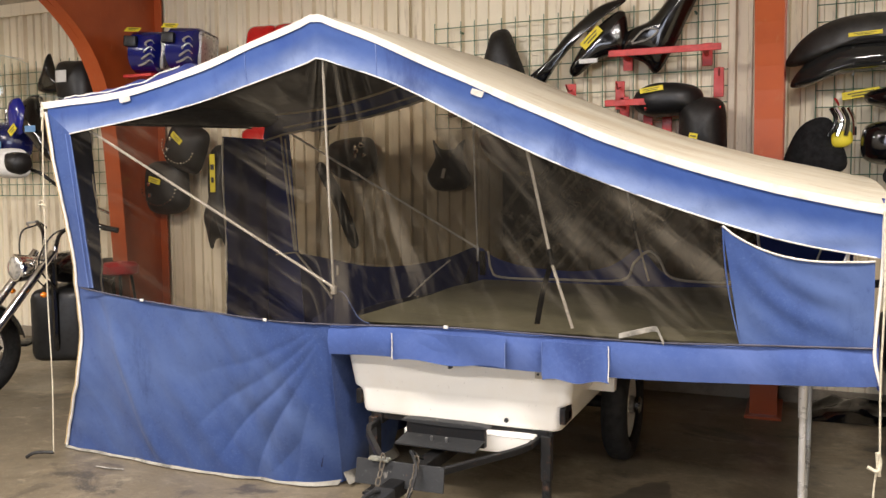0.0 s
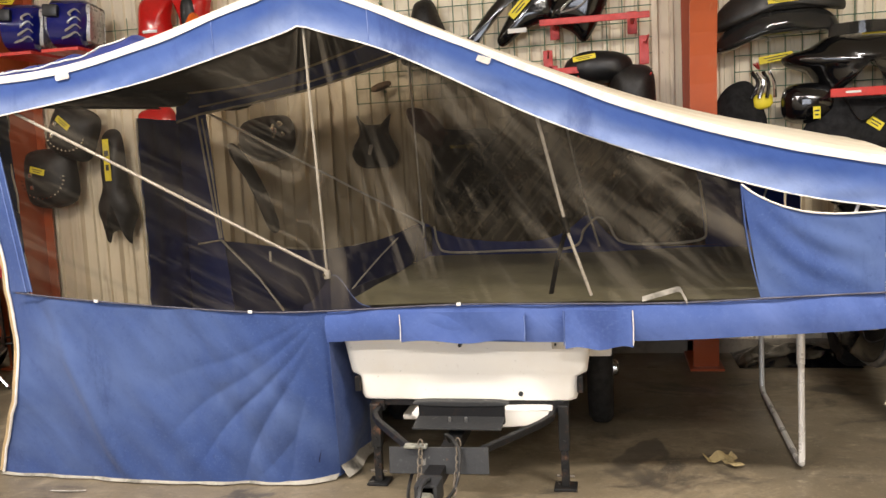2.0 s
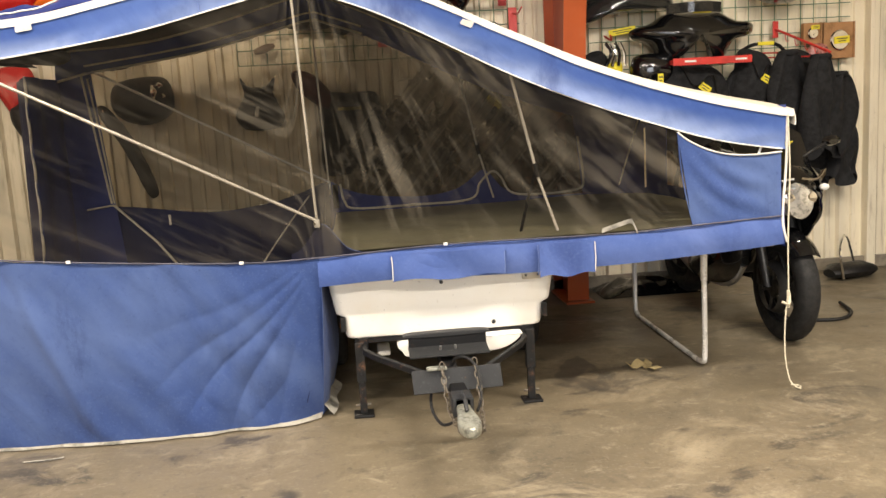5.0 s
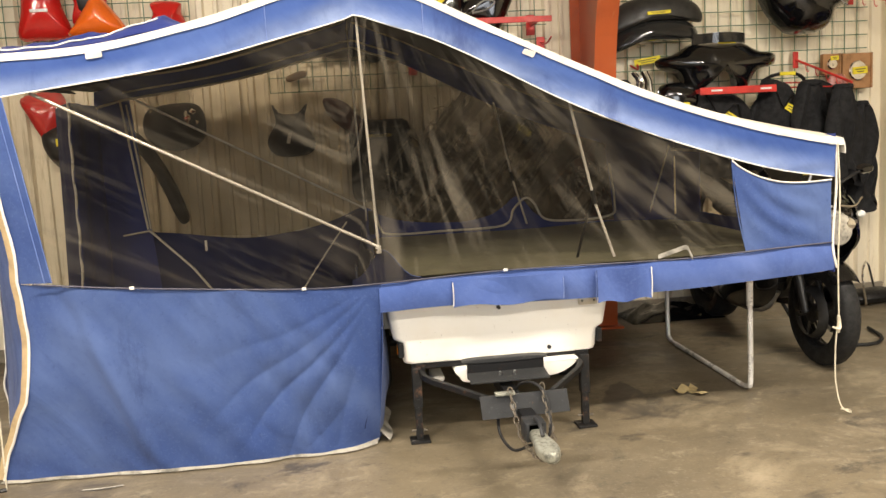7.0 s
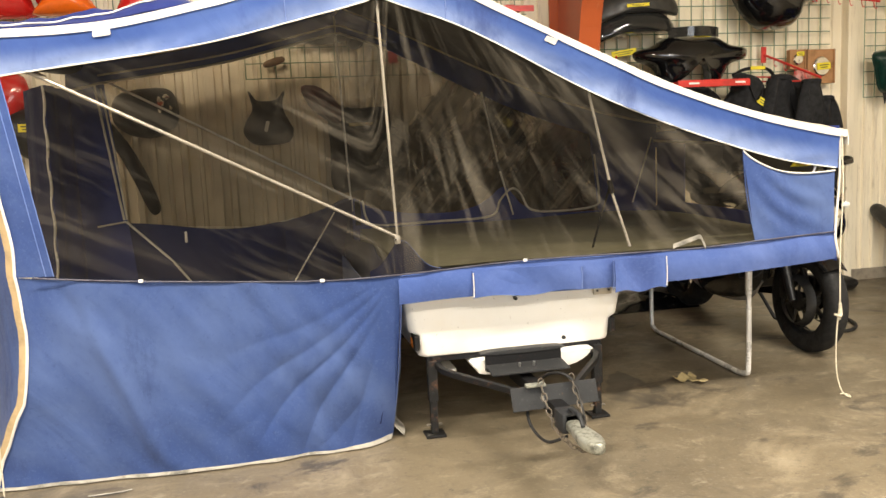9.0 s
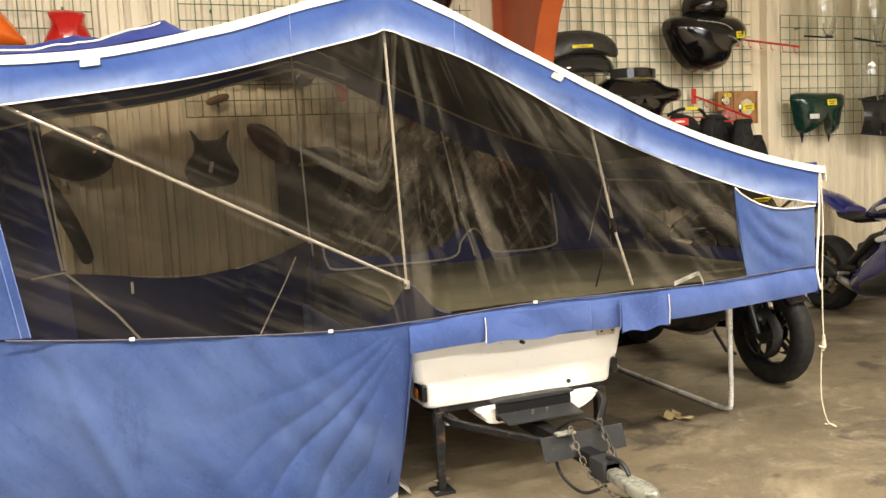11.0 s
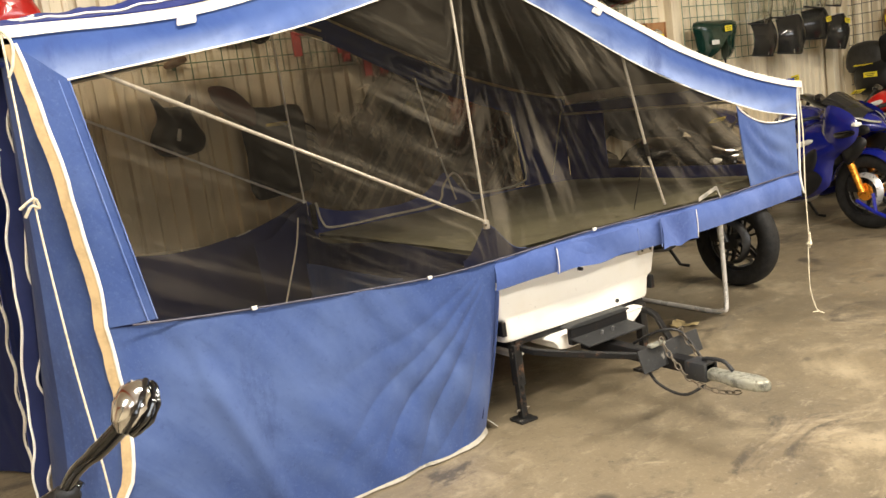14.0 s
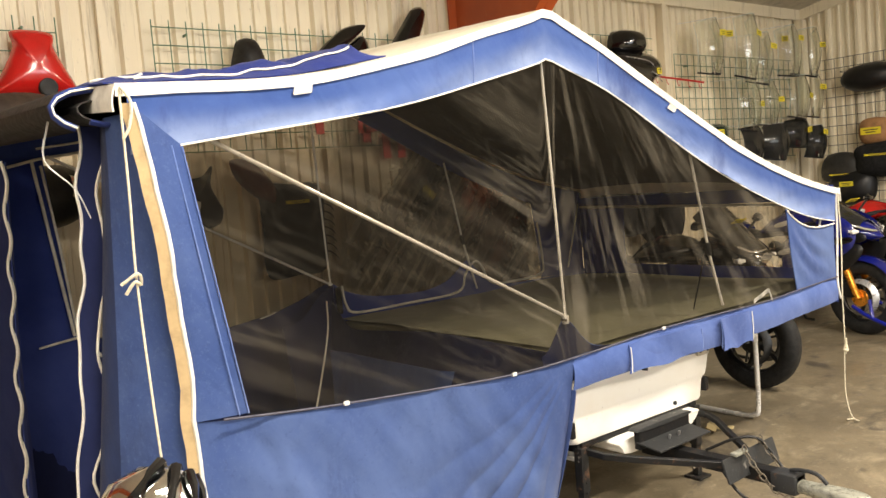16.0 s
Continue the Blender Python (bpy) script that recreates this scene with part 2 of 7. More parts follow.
VINYL.mix(VINYL.ramp(VINYL.noise(12, 5, 0.75), 0.6, 0.76, 0, 0.6), (0.47, 0.37, 0.23))
VINYL.mix(VINYL.ramp(VINYL.noise(5, 6, 0.8, stretch=(0.3, 2.5, 1)), 0.58, 0.72, 0, 0.7), (0.42, 0.32, 0.19))
VINYL.bump(VINYL.noise(6, 4, stretch=(0.35, 1.6, 1)), 0.6, 0.03)
VINYL = VINYL.glow_through(0.25)
BINDING = plain("white_binding", (0.78, 0.75, 0.68), 0.8, wear=0.1)
HEM = plain("grey_hem", (0.36, 0.34, 0.29), 0.8, wear=0.3, scale=9)
ZIP_TAPE = plain("tan_tape", (0.5, 0.37, 0.2), 0.85, wear=0.12)
MATTRESS = canvas("olive_fabric", (0.19, 0.187, 0.115), (0.235, 0.226, 0.148), (0.135, 0.13, 0.084))
GALV = plain("galvanised_tube", (0.84, 0.83, 0.8), 0.3, 0.25, wear=0.03, scale=5)
SHEET = sheet_metal()
GEL = gelcoat()
STEEL = rusty("black_steel", (0.008, 0.008, 0.0085), 0.03)
STEEL_CHIPPED = rusty("chipped_steel", (0.012, 0.012, 0.012), 0.06, 0.85)
STEEL_GREY = rusty("grey_steel", (0.028, 0.029, 0.03), 0.0, 0.45)
RUST = rusty("rusty_chain", (0.13, 0.11, 0.085), 0.03)
CAST = plain("cast_hitch", (0.4, 0.4, 0.33), 0.45, 0.45, wear=0.3, scale=30)
PRIMER = Mat("red_primer", (0.42, 0.085, 0.02), 0.3)
PRIMER.mix(PRIMER.ramp(PRIMER.noise(2, 5), 0.4, 0.7), (0.34, 0.065, 0.016))
PRIMER.mix(PRIMER.ramp(PRIMER.noise(30, 4, stretch=(1, 1, 0.3)), 0.6, 0.75, 0, 0.5), (0.42, 0.15, 0.06))
PRIMER = PRIMER.done()
RUBBER = plain("rubber", (0.011, 0.011, 0.011), 0.75, wear=0.2)
BLACK_PLASTIC = plain("black_plastic", (0.008, 0.008, 0.0085), 0.42, wear=0.15)
BLACK_GLOSS = plain("black_gloss", (0.004, 0.004, 0.0045), 0.12, wear=0.05, coat=0.6)
BLACK_CLOTH = plain("black_cloth", (0.008, 0.008, 0.009), 0.9, wear=0.3)
LEATHER = plain("black_leather", (0.01, 0.009, 0.0085), 0.5, wear=0.2, scale=25)
RED_GLOSS = plain("red_gloss", (0.55, 0.015, 0.012), 0.15, wear=0.06, coat=0.5)
RED_PAINT = plain("red_paint", (0.6, 0.04, 0.03), 0.4, wear=0.15)
ORANGE_GLOSS = plain("orange_gloss", (0.78, 0.14, 0.01), 0.15, wear=0.06, coat=0.5)
BLUE_GLOSS = plain("blue_gloss", (0.012, 0.018, 0.26), 0.14, wear=0.06, coat=0.6)
SILVER = plain("silver_paint", (0.5, 0.5, 0.5), 0.3, 0.6, wear=0.06)
WHITE_PLASTIC = plain("white_plastic", (0.75, 0.75, 0.72), 0.4, wear=0.06)
CHROME = plain("chrome", (0.85, 0.85, 0.85), 0.07, 1.0, wear=0.04)
YELLOW = plain("yellow_tape", (0.82, 0.68, 0.03), 0.6, wear=0.06)
LIME = plain("lime_plastic", (0.5, 0.65, 0.02), 0.5, wear=0.06)
GREEN_WIRE = plain("green_wire", (0.1, 0.2, 0.115), 0.5, wear=0.2)
DARK_WIRE = plain("dark_wire", (0.06, 0.065, 0.06), 0.5, wear=0.2)
ROPE = plain("cotton_rope", (0.68, 0.62, 0.47), 0.9, wear=0.15, scale=90)
AMBER = plain("amber_lens", (0.9, 0.25, 0.01), 0.2, wear=0.05)
RED_LENS = plain("red_lens", (0.13, 0.008, 0.01), 0.2, wear=0.05)
CARD = plain("cardboard", (0.4, 0.21, 0.09), 0.8, wear=0.15)
PAPER = plain("paper", (0.5, 0.4, 0.2), 0.8, wear=0.2)
GOLD = plain("gold_fork", (0.75, 0.3, 0.03), 0.3, 0.6, wear=0.08)
ALLOY = plain("alloy", (0.5, 0.5, 0.5), 0.35, 0.9, wear=0.15)
CABLE = plain("cable", (0.008, 0.008, 0.008), 0.6, wear=0.1)


# ---- mesh helpers ----
def link(name, bm, mat, parent=None, label="", smooth=False):
    me = bpy.data.meshes.new(name)
    bmesh.ops.recalc_face_normals(bm, faces=bm.faces)
    bm.to_mesh(me)
    bm.free()
    me.materials.append(mat)
    if smooth:
        for p in me.polygons:
            p.use_smooth = True
        me.set_sharp_from_angle(angle=radians(40))
    ob = new(name, me)
    if parent:
        ob.parent = parent
    if label:
        ob["label"] = label
    return ob


def part(name, bm, mat, parent, label="", smooth=True):
    return link(name, bm, mat, parent, label, smooth)


def thing(name, label, category, group="", m=None, kind=""):
    ob = tagged(new(name), label, category, group, kind)
    ob.empty_display_size = 0.1
    if m is not None:
        ob.matrix_basis = m
    return ob


def box(lo, hi, bevel=0.0, seg=2, bm=None, m=None):
    own = bmesh.new()
    bmesh.ops.create_cube(own, size=1)
    lo, hi = Vector(lo), Vector(hi)
    for v in own.verts:
        v.co = Vector(((lo[i] + hi[i]) / 2 + v.co[i] * (hi[i] - lo[i]) for i in range(3)))
    if bevel:
        bmesh.ops.bevel(own, geom=own.edges[:], offset=bevel, segments=seg, profile=0.5, affect="EDGES")
    if m is not None:
        own.transform(m)
    return own if bm is None else join(bm, own)


def join(bm, other):
    me = bpy.data.meshes.new("joining")
    other.to_mesh(me)
    other.free()
    bm.from_mesh(me)
    bpy.data.meshes.remove(me)
    return bm


def curve(points, steps=4):
    """Catmull-Rom through points."""
    p = [Vector(q) for q in points]
    p = [2 * p[0] - p[1]] + p + [2 * p[-1] - p[-2]]
    out = []
    for i in range(1, len(p) - 2):
        for k in range(steps):
            t = k / steps
            a, b, c, d = p[i - 1 : i + 3]
            out.append(0.5 * (2 * b + (c - a) * t + (2 * a - 5 * b + 4 * c - d) * t * t + (3 * b - a - 3 * c + d) * t**3))
    return out + [p[-2]]


def tube(points, r, n=8, bm=None, closed=False, flat=1.0):
    """A round or flattened bar along points; r is one radius or one for each point."""
    own = bmesh.new()
    p = [Vector(q) for q in points]
    rr = r if isinstance(r, (list, tuple)) else [r] * len(p)
    rings, side = [], None
    for i, q in enumerate(p):
        if closed:
            d = p[(i + 1) % len(p)] - p[i - 1]
        else:
            d = p[min(i + 1, len(p) - 1)] - p[max(i - 1, 0)]
        d.normalize()
        if side is None:
            side = d.orthogonal().normalized()
            if abs(d.z) < 0.95:
                side = d.cross(Vector((0, 0, 1))).normalized()
        side = (side - side.dot(d) * d).normalized()
        up = d.cross(side)
        rings.append([own.verts.new(q + rr[i] * (math.cos(a) * side + flat * math.sin(a) * up)) for a in [2 * math.pi * k / n for k in range(n)]])
    for i in range(len(rings) if closed else len(rings) - 1):
        a, b = rings[i], rings[(i + 1) % len(rings)]
        for k in range(n):
            own.faces.new((a[k], a[(k + 1) % n], b[(k + 1) % n], b[k]))
    if not closed:
        own.faces.new(rings[0][::-1])
        own.faces.new(rings[-1])
    return own if bm is None else join(bm, own)


def cyl(a, b, r, n=20, bevel=0.0, bm=None, r2=None):
    a, b = Vector(a), Vector(b)
    if bevel:
        d = (b - a).normalized()
        r2 = r if r2 is None else r2
        pts = [a, a + d * bevel, b - d * bevel, b]
        return tube(pts, [r - bevel, r, r2, r2 - bevel], n, bm)
    return tube([a, b], [r, r if r2 is None else r2], n, bm)


def surf(f, nu, nv, thick=0.004, bm=None):
    """A sheet f(u, v), given thickness along its normals."""
    own = bmesh.new()
    g = [[own.verts.new(f(i / nu, j / nv)) for j in range(nv + 1)] for i in range(nu + 1)]
    for i in range(nu):
        for j in range(nv):
            own.faces.new((g[i][j], g[i + 1][j], g[i + 1][j + 1], g[i][j + 1]))
    if thick:
        bmesh.ops.recalc_face_normals(own, faces=own.faces)
        bmesh.ops.solidify(own, geom=own.faces[:], thickness=thick)
    return own if bm is None else join(bm, own)


def prism(outline, depth, axis="y", bevel=0.0, seg=2, bm=None, m=None):
    """An outline of 2D points given depth: in x,z along y; in y,z along x; in x,y along z. Centred on its plane."""
    own = bmesh.new()
    put = {"y": lambda a, b, d: (a, d, b), "x": lambda a, b, d: (d, a, b), "z": lambda a, b, d: (a, b, d)}[axis]
    rows = [[own.verts.new(put(a, b, s * depth / 2)) for a, b in outline] for s in (-1, 1)]
    own.faces.new(rows[0])
    own.faces.new(rows[1][::-1])
    k = len(outline)
    for i in range(k):
        own.faces.new((rows[0][i], rows[1][i], rows[1][(i + 1) % k], rows[0][(i + 1) % k]))
    bmesh.ops.recalc_face_normals(own, faces=own.faces)
    if bevel:
        bmesh.ops.bevel(own, geom=own.edges[:], offset=bevel, segments=seg, profile=0.5, affect="EDGES")
    if m is not None:
        own.transform(m)
    return own if bm is None else join(bm, own)


def outline(points, steps=5):
    """A smooth closed 2D outline through points."""
    p = [Vector((a, b, 0)) for a, b in points]
    k, out = len(p), []
    for i in range(k):
        a, b, c, d = p[i - 1], p[i], p[(i + 1) % k], p[(i + 2) % k]
        for s in range(steps):
            t = s / steps
            q = 0.5 * (2 * b + (c - a) * t + (2 * a - 5 * b + 4 * c - d) * t * t + (3 * b - a - 3 * c + d) * t**3)
            out.append((q.x, q.y))
    return out


def pillow(points, depth, steps=5, rings=4, hollow=0.0):
    """A rounded shell over a smooth outline in x,z, bulging towards -y: for seats, fairings, panels and bags."""
    o = outline(points, steps)
    cx, cz = sum(a for a, _ in o) / len(o), sum(b for _, b in o) / len(o)
    bm = bmesh.new()
    rows = []
    for r in range(rings + 1):
        s = math.cos(r / rings * math.pi / 2 * 0.93)
        y = -depth * math.sin(r / rings * math.pi / 2)
        rows.append([bm.verts.new((cx + (a - cx) * s, y, cz + (b - cz) * s)) for a, b in o])
    back = [bm.verts.new((a, hollow, b)) for a, b in o]
    rows.insert(0, back)
    k = len(o)
    for a, b in zip(rows, rows[1:]):
        for i in range(k):
            bm.faces.new((a[i], a[(i + 1) % k], b[(i + 1) % k], b[i]))
    bm.faces.new(rows[-1])
    bm.faces.new(rows[0][::-1])
    return bm


def lerp(table, x):
    """A smooth curve through a table of (x, value)."""
    xs = [a for a, _ in table]
    i = max(0, min(len(xs) - 2, sum(a <= x for a in xs) - 1))
    v = [b for _, b in table]
    h = xs[i + 1] - xs[i]
    t = max(0.0, min(1.0, (x - xs[i]) / h))
    def slope(k):
        if k == 0:
            return (v[1] - v[0]) / (xs[1] - xs[0])
        if k == len(xs) - 1:
            return (v[-1] - v[-2]) / (xs[-1] - xs[-2])
        return (v[k + 1] - v[k - 1]) / (xs[k + 1] - xs[k - 1])
    a, b = slope(i) * h, slope(i + 1) * h
    return (2 * t**3 - 3 * t**2 + 1) * v[i] + (t**3 - 2 * t**2 + t) * a + (3 * t**2 - 2 * t**3) * v[i + 1] + (t**3 - t**2) * b


# ---- the hall ----
WALL_Y, LEFT_X, RIGHT_X, FRONT_Y, EAVE, RISE = 5.52, -11.0, 4.55, -7.0, 3.02, 0.19


def ribbed(length, height_of, axis_at):
    """Ribbed steel cladding: broad ribs 0.305 apart with two low stiffeners between. axis_at(s, d, z) gives the place."""
    steps = []
    s = 0.0
    while s < length:
        for a, d in ((0, 0), (0.012, 0.038), (0.048, 0.038), (0.06, 0), (0.118, 0), (0.125, 0.019), (0.147, 0.019), (0.154, 0), (0.211, 0), (0.218, 0.019), (0.24, 0.019), (0.247, 0)):
            if s + a <= length:
                steps.append((s + a, d))
        s += 0.305
    steps.append((length, 0))
    bm = bmesh.new()
    rows = [[bm.verts.new(axis_at(a, e, z)) for z in (0.0, height_of(a))] for a, d in steps for e in (d,)]
    for p, q in zip(rows, rows[1:]):
        bm.faces.new((p[0], q[0], q[1], p[1]))
    back = [[bm.verts.new(axis_at(a, -0.08, z)) for z in (0.0, height_of(a))] for a, d in steps]
    for p, q in zip(back, back[1:]):
        bm.faces.new((p[1], q[1], q[0], p[0]))
    return bm


def rise(y):
    return EAVE + RISE * (WALL_Y - y)


floor_bm = box((LEFT_X, FRONT_Y, -0.15), (RIGHT_X, WALL_Y, 0))
tagged(link("floor", floor_bm, CONCRETE), "worn stained grey-brown concrete workshop floor", "floor", kind="structure")
tagged(link("wall_north", ribbed(RIGHT_X - LEFT_X, lambda s: EAVE + 0.3, lambda s, d, z: (LEFT_X + s, WALL_Y - d, z)), SHEET), "cream ribbed sheet-metal wall", "wall", kind="structure")
tagged(link("wall_east", ribbed(WALL_Y - FRONT_Y, lambda s: rise(WALL_Y - s) + 0.2, lambda s, d, z: (RIGHT_X - d, WALL_Y - s, z)), SHEET), "cream ribbed sheet-metal end wall", "wall", kind="structure")
tagged(link("wall_west", ribbed(WALL_Y - FRONT_Y, lambda s: rise(WALL_Y - s) + 0.2, lambda s, d, z: (LEFT_X + d, WALL_Y - s, z)), SHEET), "cream ribbed sheet-metal end wall", "wall", kind="structure")
# unseen wall behind the camera, kept dark so less light bounces back
tagged(link("wall_south", box((LEFT_X, FRONT_Y - 0.1, 0), (RIGHT_X, FRONT_Y, rise(FRONT_Y) + 0.2)), plain("bounce_cutting_brown", (0.16, 0.13, 0.1), 0.6)), "unseen front wall, dark brown to cut bounced light", "wall", kind="structure")
ceil_bm = bmesh.new()
c = [(x, y, rise(y) + dz) for dz in (0, 0.1) for x, y in ((LEFT_X, WALL_Y), (RIGHT_X, WALL_Y), (RIGHT_X, FRONT_Y), (LEFT_X, FRONT_Y))]
v = [ceil_bm.verts.new(q) for q in c]
for f in ((0, 1, 2, 3), (7, 6, 5, 4), (0, 4, 5, 1), (1, 5, 6, 2), (2, 6, 7, 3), (3, 7, 4, 0)):
    ceil_bm.faces.new([v[i] for i in f])
tagged(link("ceiling", ceil_bm, plain("ceiling_liner", (0.62, 0.57, 0.47), 0.7)), "pale sloping ceiling liner", "ceiling", kind="structure")
# eave trim along the head of the back wall and the end wall
tagged(link("trim", box((LEFT_X, WALL_Y - 0.06, EAVE - 0.1), (RIGHT_X - 0.04, WALL_Y - 0.034, EAVE + 0.02), 0.004), SHEET), "cream metal eave trim", "trim", kind="structure")
rake = bmesh.new()
v = [rake.verts.new((RIGHT_X - 0.04 - dx, y, rise(y) + dz)) for dx in (0, 0.03) for y, dz in ((WALL_Y, 0.01), (FRONT_Y, 0.01), (FRONT_Y, -0.11), (WALL_Y, -0.11))]
for f in ((0, 1, 2, 3), (7, 6, 5, 4), (0, 4, 5, 1), (1, 5, 6, 2), (2, 6, 7, 3), (3, 7, 4, 0)):
    rake.faces.new([v[i] for i in f])
tagged(link("trim", rake, SHEET), "cream metal rake trim", "trim", kind="structure")
tagged(link("baseboard", box((LEFT_X, WALL_Y - 0.06, 0), (RIGHT_X - 0.04, WALL_Y - 0.033, 0.09), 0.004), plain("base_angle", (0.28, 0.24, 0.18), 0.6)), "dusty steel base angle along the wall", "baseboard", kind="structure")


def frame_column(x):
    """A tapered steel portal frame: web, inner flange running into the rafter, outer flange."""
    col = thing("steel_column", "rust-red primed tapered steel portal column", "column", "portal frames")
    inner = [(5.06, 0.0), (5.0, 1.0), (4.95, 1.7), (4.87, 2.1), (4.72, 2.4), (4.5, 2.62), (4.2, 2.8), (3.6, 3.03), (2.5, 3.3), (0.0, 3.78), (-6.9, 5.1)]
    web = [(WALL_Y - 0.05, 0.0)] + inner + [(-6.9, 5.28)] + [(y, rise(y) - 0.03) for y in (0.0, 3.0, 5.3)] + [(WALL_Y - 0.05, 2.98)]
    part("web", prism(web, 0.012, "x", m=pose(x, 0, 0)), PRIMER, col, smooth=False)
    fl = bmesh.new()
    p = curve([(x, a, b) for a, b in inner], 3)
    rows = [[fl.verts.new((x + dx, q.y + dy, q.z - dy * 0.3)) for dx, dy in ((-0.075, 0), (0.075, 0), (0.075, -0.014), (-0.075, -0.014))] for q in p]
    for a, b in zip(rows, rows[1:]):
        for k in range(4):
            fl.faces.new((a[k], a[(k + 1) % 4], b[(k + 1) % 4], b[k]))
    fl.faces.new(rows[0]), fl.faces.new(rows[-1][::-1])
    part("flange", fl, PRIMER, col, smooth=False)
    part("flange", box((x - 0.075, WALL_Y - 0.06, 0), (x + 0.075, WALL_Y - 0.046, 2.95)), PRIMER, col, smooth=False)
    part("base_plate", box((x - 0.1, 4.98, 0), (x + 0.1, WALL_Y - 0.035, 0.016), 0.003), PRIMER, col, smooth=False)
    return col


for x in (-9.9, -5.15, -0.362):
    frame_column(x)
conduit = thing("wall_post", "pale square sheet-metal wall post", "post")
part("post", box((2.02, WALL_Y - 0.09, 0), (2.09, WALL_Y - 0.02, EAVE - 0.1), 0.006), SHEET, conduit, smooth=False)
conduit = thing("wall_post", "pale corner post of folded sheet metal", "post")
part("post", box((RIGHT_X - 0.14, WALL_Y - 0.12, 0), (RIGHT_X - 0.035, WALL_Y - 0.03, EAVE - 0.1), 0.008), SHEET, conduit, smooth=False)
for x in (-2.845,):
    jamb = thing("wall_post", "pale joint strip between wall sheets", "post")
    part("post", box((x - 0.035, WALL_Y - 0.055, 0), (x + 0.035, WALL_Y - 0.025, EAVE - 0.1), 0.004), SHEET, jamb, smooth=False)


# ---- ceiling lamps ----
def strip_lamp(x, y, watts, warm):
    z = rise(y) - 0.35
    lamp = thing("ceiling_lamp", "long white fluorescent strip lamp under the ceiling", "lamp", "strip lamps", pose(x, y, z))
    part("housing", box((-0.75, -0.12, 0), (0.75, 0.12, 0.06), 0.01), WHITE_PLASTIC, lamp)
    for sx in (-0.6, 0.6):
        part("hanger", cyl((sx, 0, 0.06), (sx, 0, 0.36), 0.006, 6), GALV, lamp)
    em = bpy.data.materials.new("lit_tube")
    em.use_nodes = True
    em.node_tree.nodes["Principled BSDF"].inputs["Emission Color"].default_value = (*warm, 1)
    em.node_tree.nodes["Principled BSDF"].inputs["Emission Strength"].default_value = 6
    for sy in (-0.06, 0.06):
        part("tube", cyl((-0.7, sy, -0.02), (0.7, sy, -0.02), 0.016, 10), em, lamp)
    d = bpy.data.lights.new("strip", "AREA")
    d.shape, d.size, d.size_y, d.energy, d.color = "RECTANGLE", 1.5, 0.25, watts, warm
    ob = new("strip_light", d)
    ob.matrix_basis = pose(x, y, z - 0.06)
    ob.parent = None
    return lamp


WARM = (1.0, 0.9, 0.76)
for x, share in ((-7.0, 0.86), (-3.2, 1.03), (0.6, 1.17)):
    strip_lamp(x, 1.2, LAMP_W * share, WARM)
    strip_lamp(x, -2.6, LAMP_W * share * 1.1, WARM)
# daylight through the big door opening in the front wall, behind the camera
day = bpy.data.lights.new("door_daylight", "AREA")
day.shape, day.size, day.size_y, day.energy, day.color = "RECTANGLE", 5.0, 3.4, DOOR_W, (0.92, 0.96, 1.0)
new("door_daylight", day).matrix_basis = look((-2.2, FRONT_Y + 0.05, 1.9), (-2.2, 3, 1.0))

# ---- the camper tent ----
YF, YB, XL, XR = 3.0, 4.79, -3.6, 0.055
EDGE = [(-3.62, 1.735), (-3.1, 1.765), (-2.7, 1.845), (-2.36, 1.94), (-2.1, 2.014), (-2.06, 2.032), (-2.02, 2.014), (-1.79, 1.92), (-1.33, 1.705), (-0.79, 1.47), (-0.4, 1.34), (-0.1, 1.265), (0.06, 1.235)]
FALL = [(-3.62, 1.59), (-3.467, 1.612), (-2.754, 1.711), (-2.3, 1.815), (-2.1, 1.866), (-2.057, 1.882), (-2.015, 1.868), (-1.697, 1.753), (-1.151, 1.478), (-0.79, 1.328), (-0.43, 1.204), (-0.2, 1.14), (0.055, 1.095)]
SILL = [(-3.45, 0.862), (-3.36, 0.85), (-3.04, 0.815), (-2.345, 0.76), (-2.02, 0.76), (-1.46, 0.779), (-0.69, 0.772), (-0.37, 0.784), (0.06, 0.8)]
BAND = [(-2.03, 0.632), (-1.7, 0.642), (-1.22, 0.628), (-0.82, 0.63), (-0.3, 0.648), (0.06, 0.672)]


BACK_RISE = 0.09  # the far side of the tent stands a little higher


def wrinkle(x, z, seed=0.0, size=1.0):
    return size * (0.012 * noise.noise((x * 2.1 + z * 1.4, z * 1.1, seed)) + 0.006 * noise.noise((x * 6 + z * 3, z * 2.3, seed + 7)))


tent = thing("camper_tent", "blue canvas fold-out camper tent with cream vinyl roof and dark screens", "tent")


def roof_at(u, v):
    x = XL - 0.03 + (XR - XL + 0.06) * u
    y = YF - 0.02 + (YB - YF + 0.04) * v
    q = max(0.0, min(1.0, v))
    full = lerp([(-3.7, 0.015), (-3.3, 0.04), (-2.7, 0.04), (-2.3, 0.02), (-2.06, 0.005), (-1.8, 0.012), (-1.2, 0.03), (-0.5, 0.055), (-0.1, 0.06), (0.1, 0.045)], x) * math.sin(math.pi * q) ** 0.75
    ripple = (0.006 * noise.noise((x * 1.5, y * 9, 2.0)) + 0.004 * noise.noise((x * 0.9, y * 22, 5.0))) * math.sin(math.pi * q)
    return Vector((x, y, lerp(EDGE, x) + 0.034 + BACK_RISE * q + full + ripple))


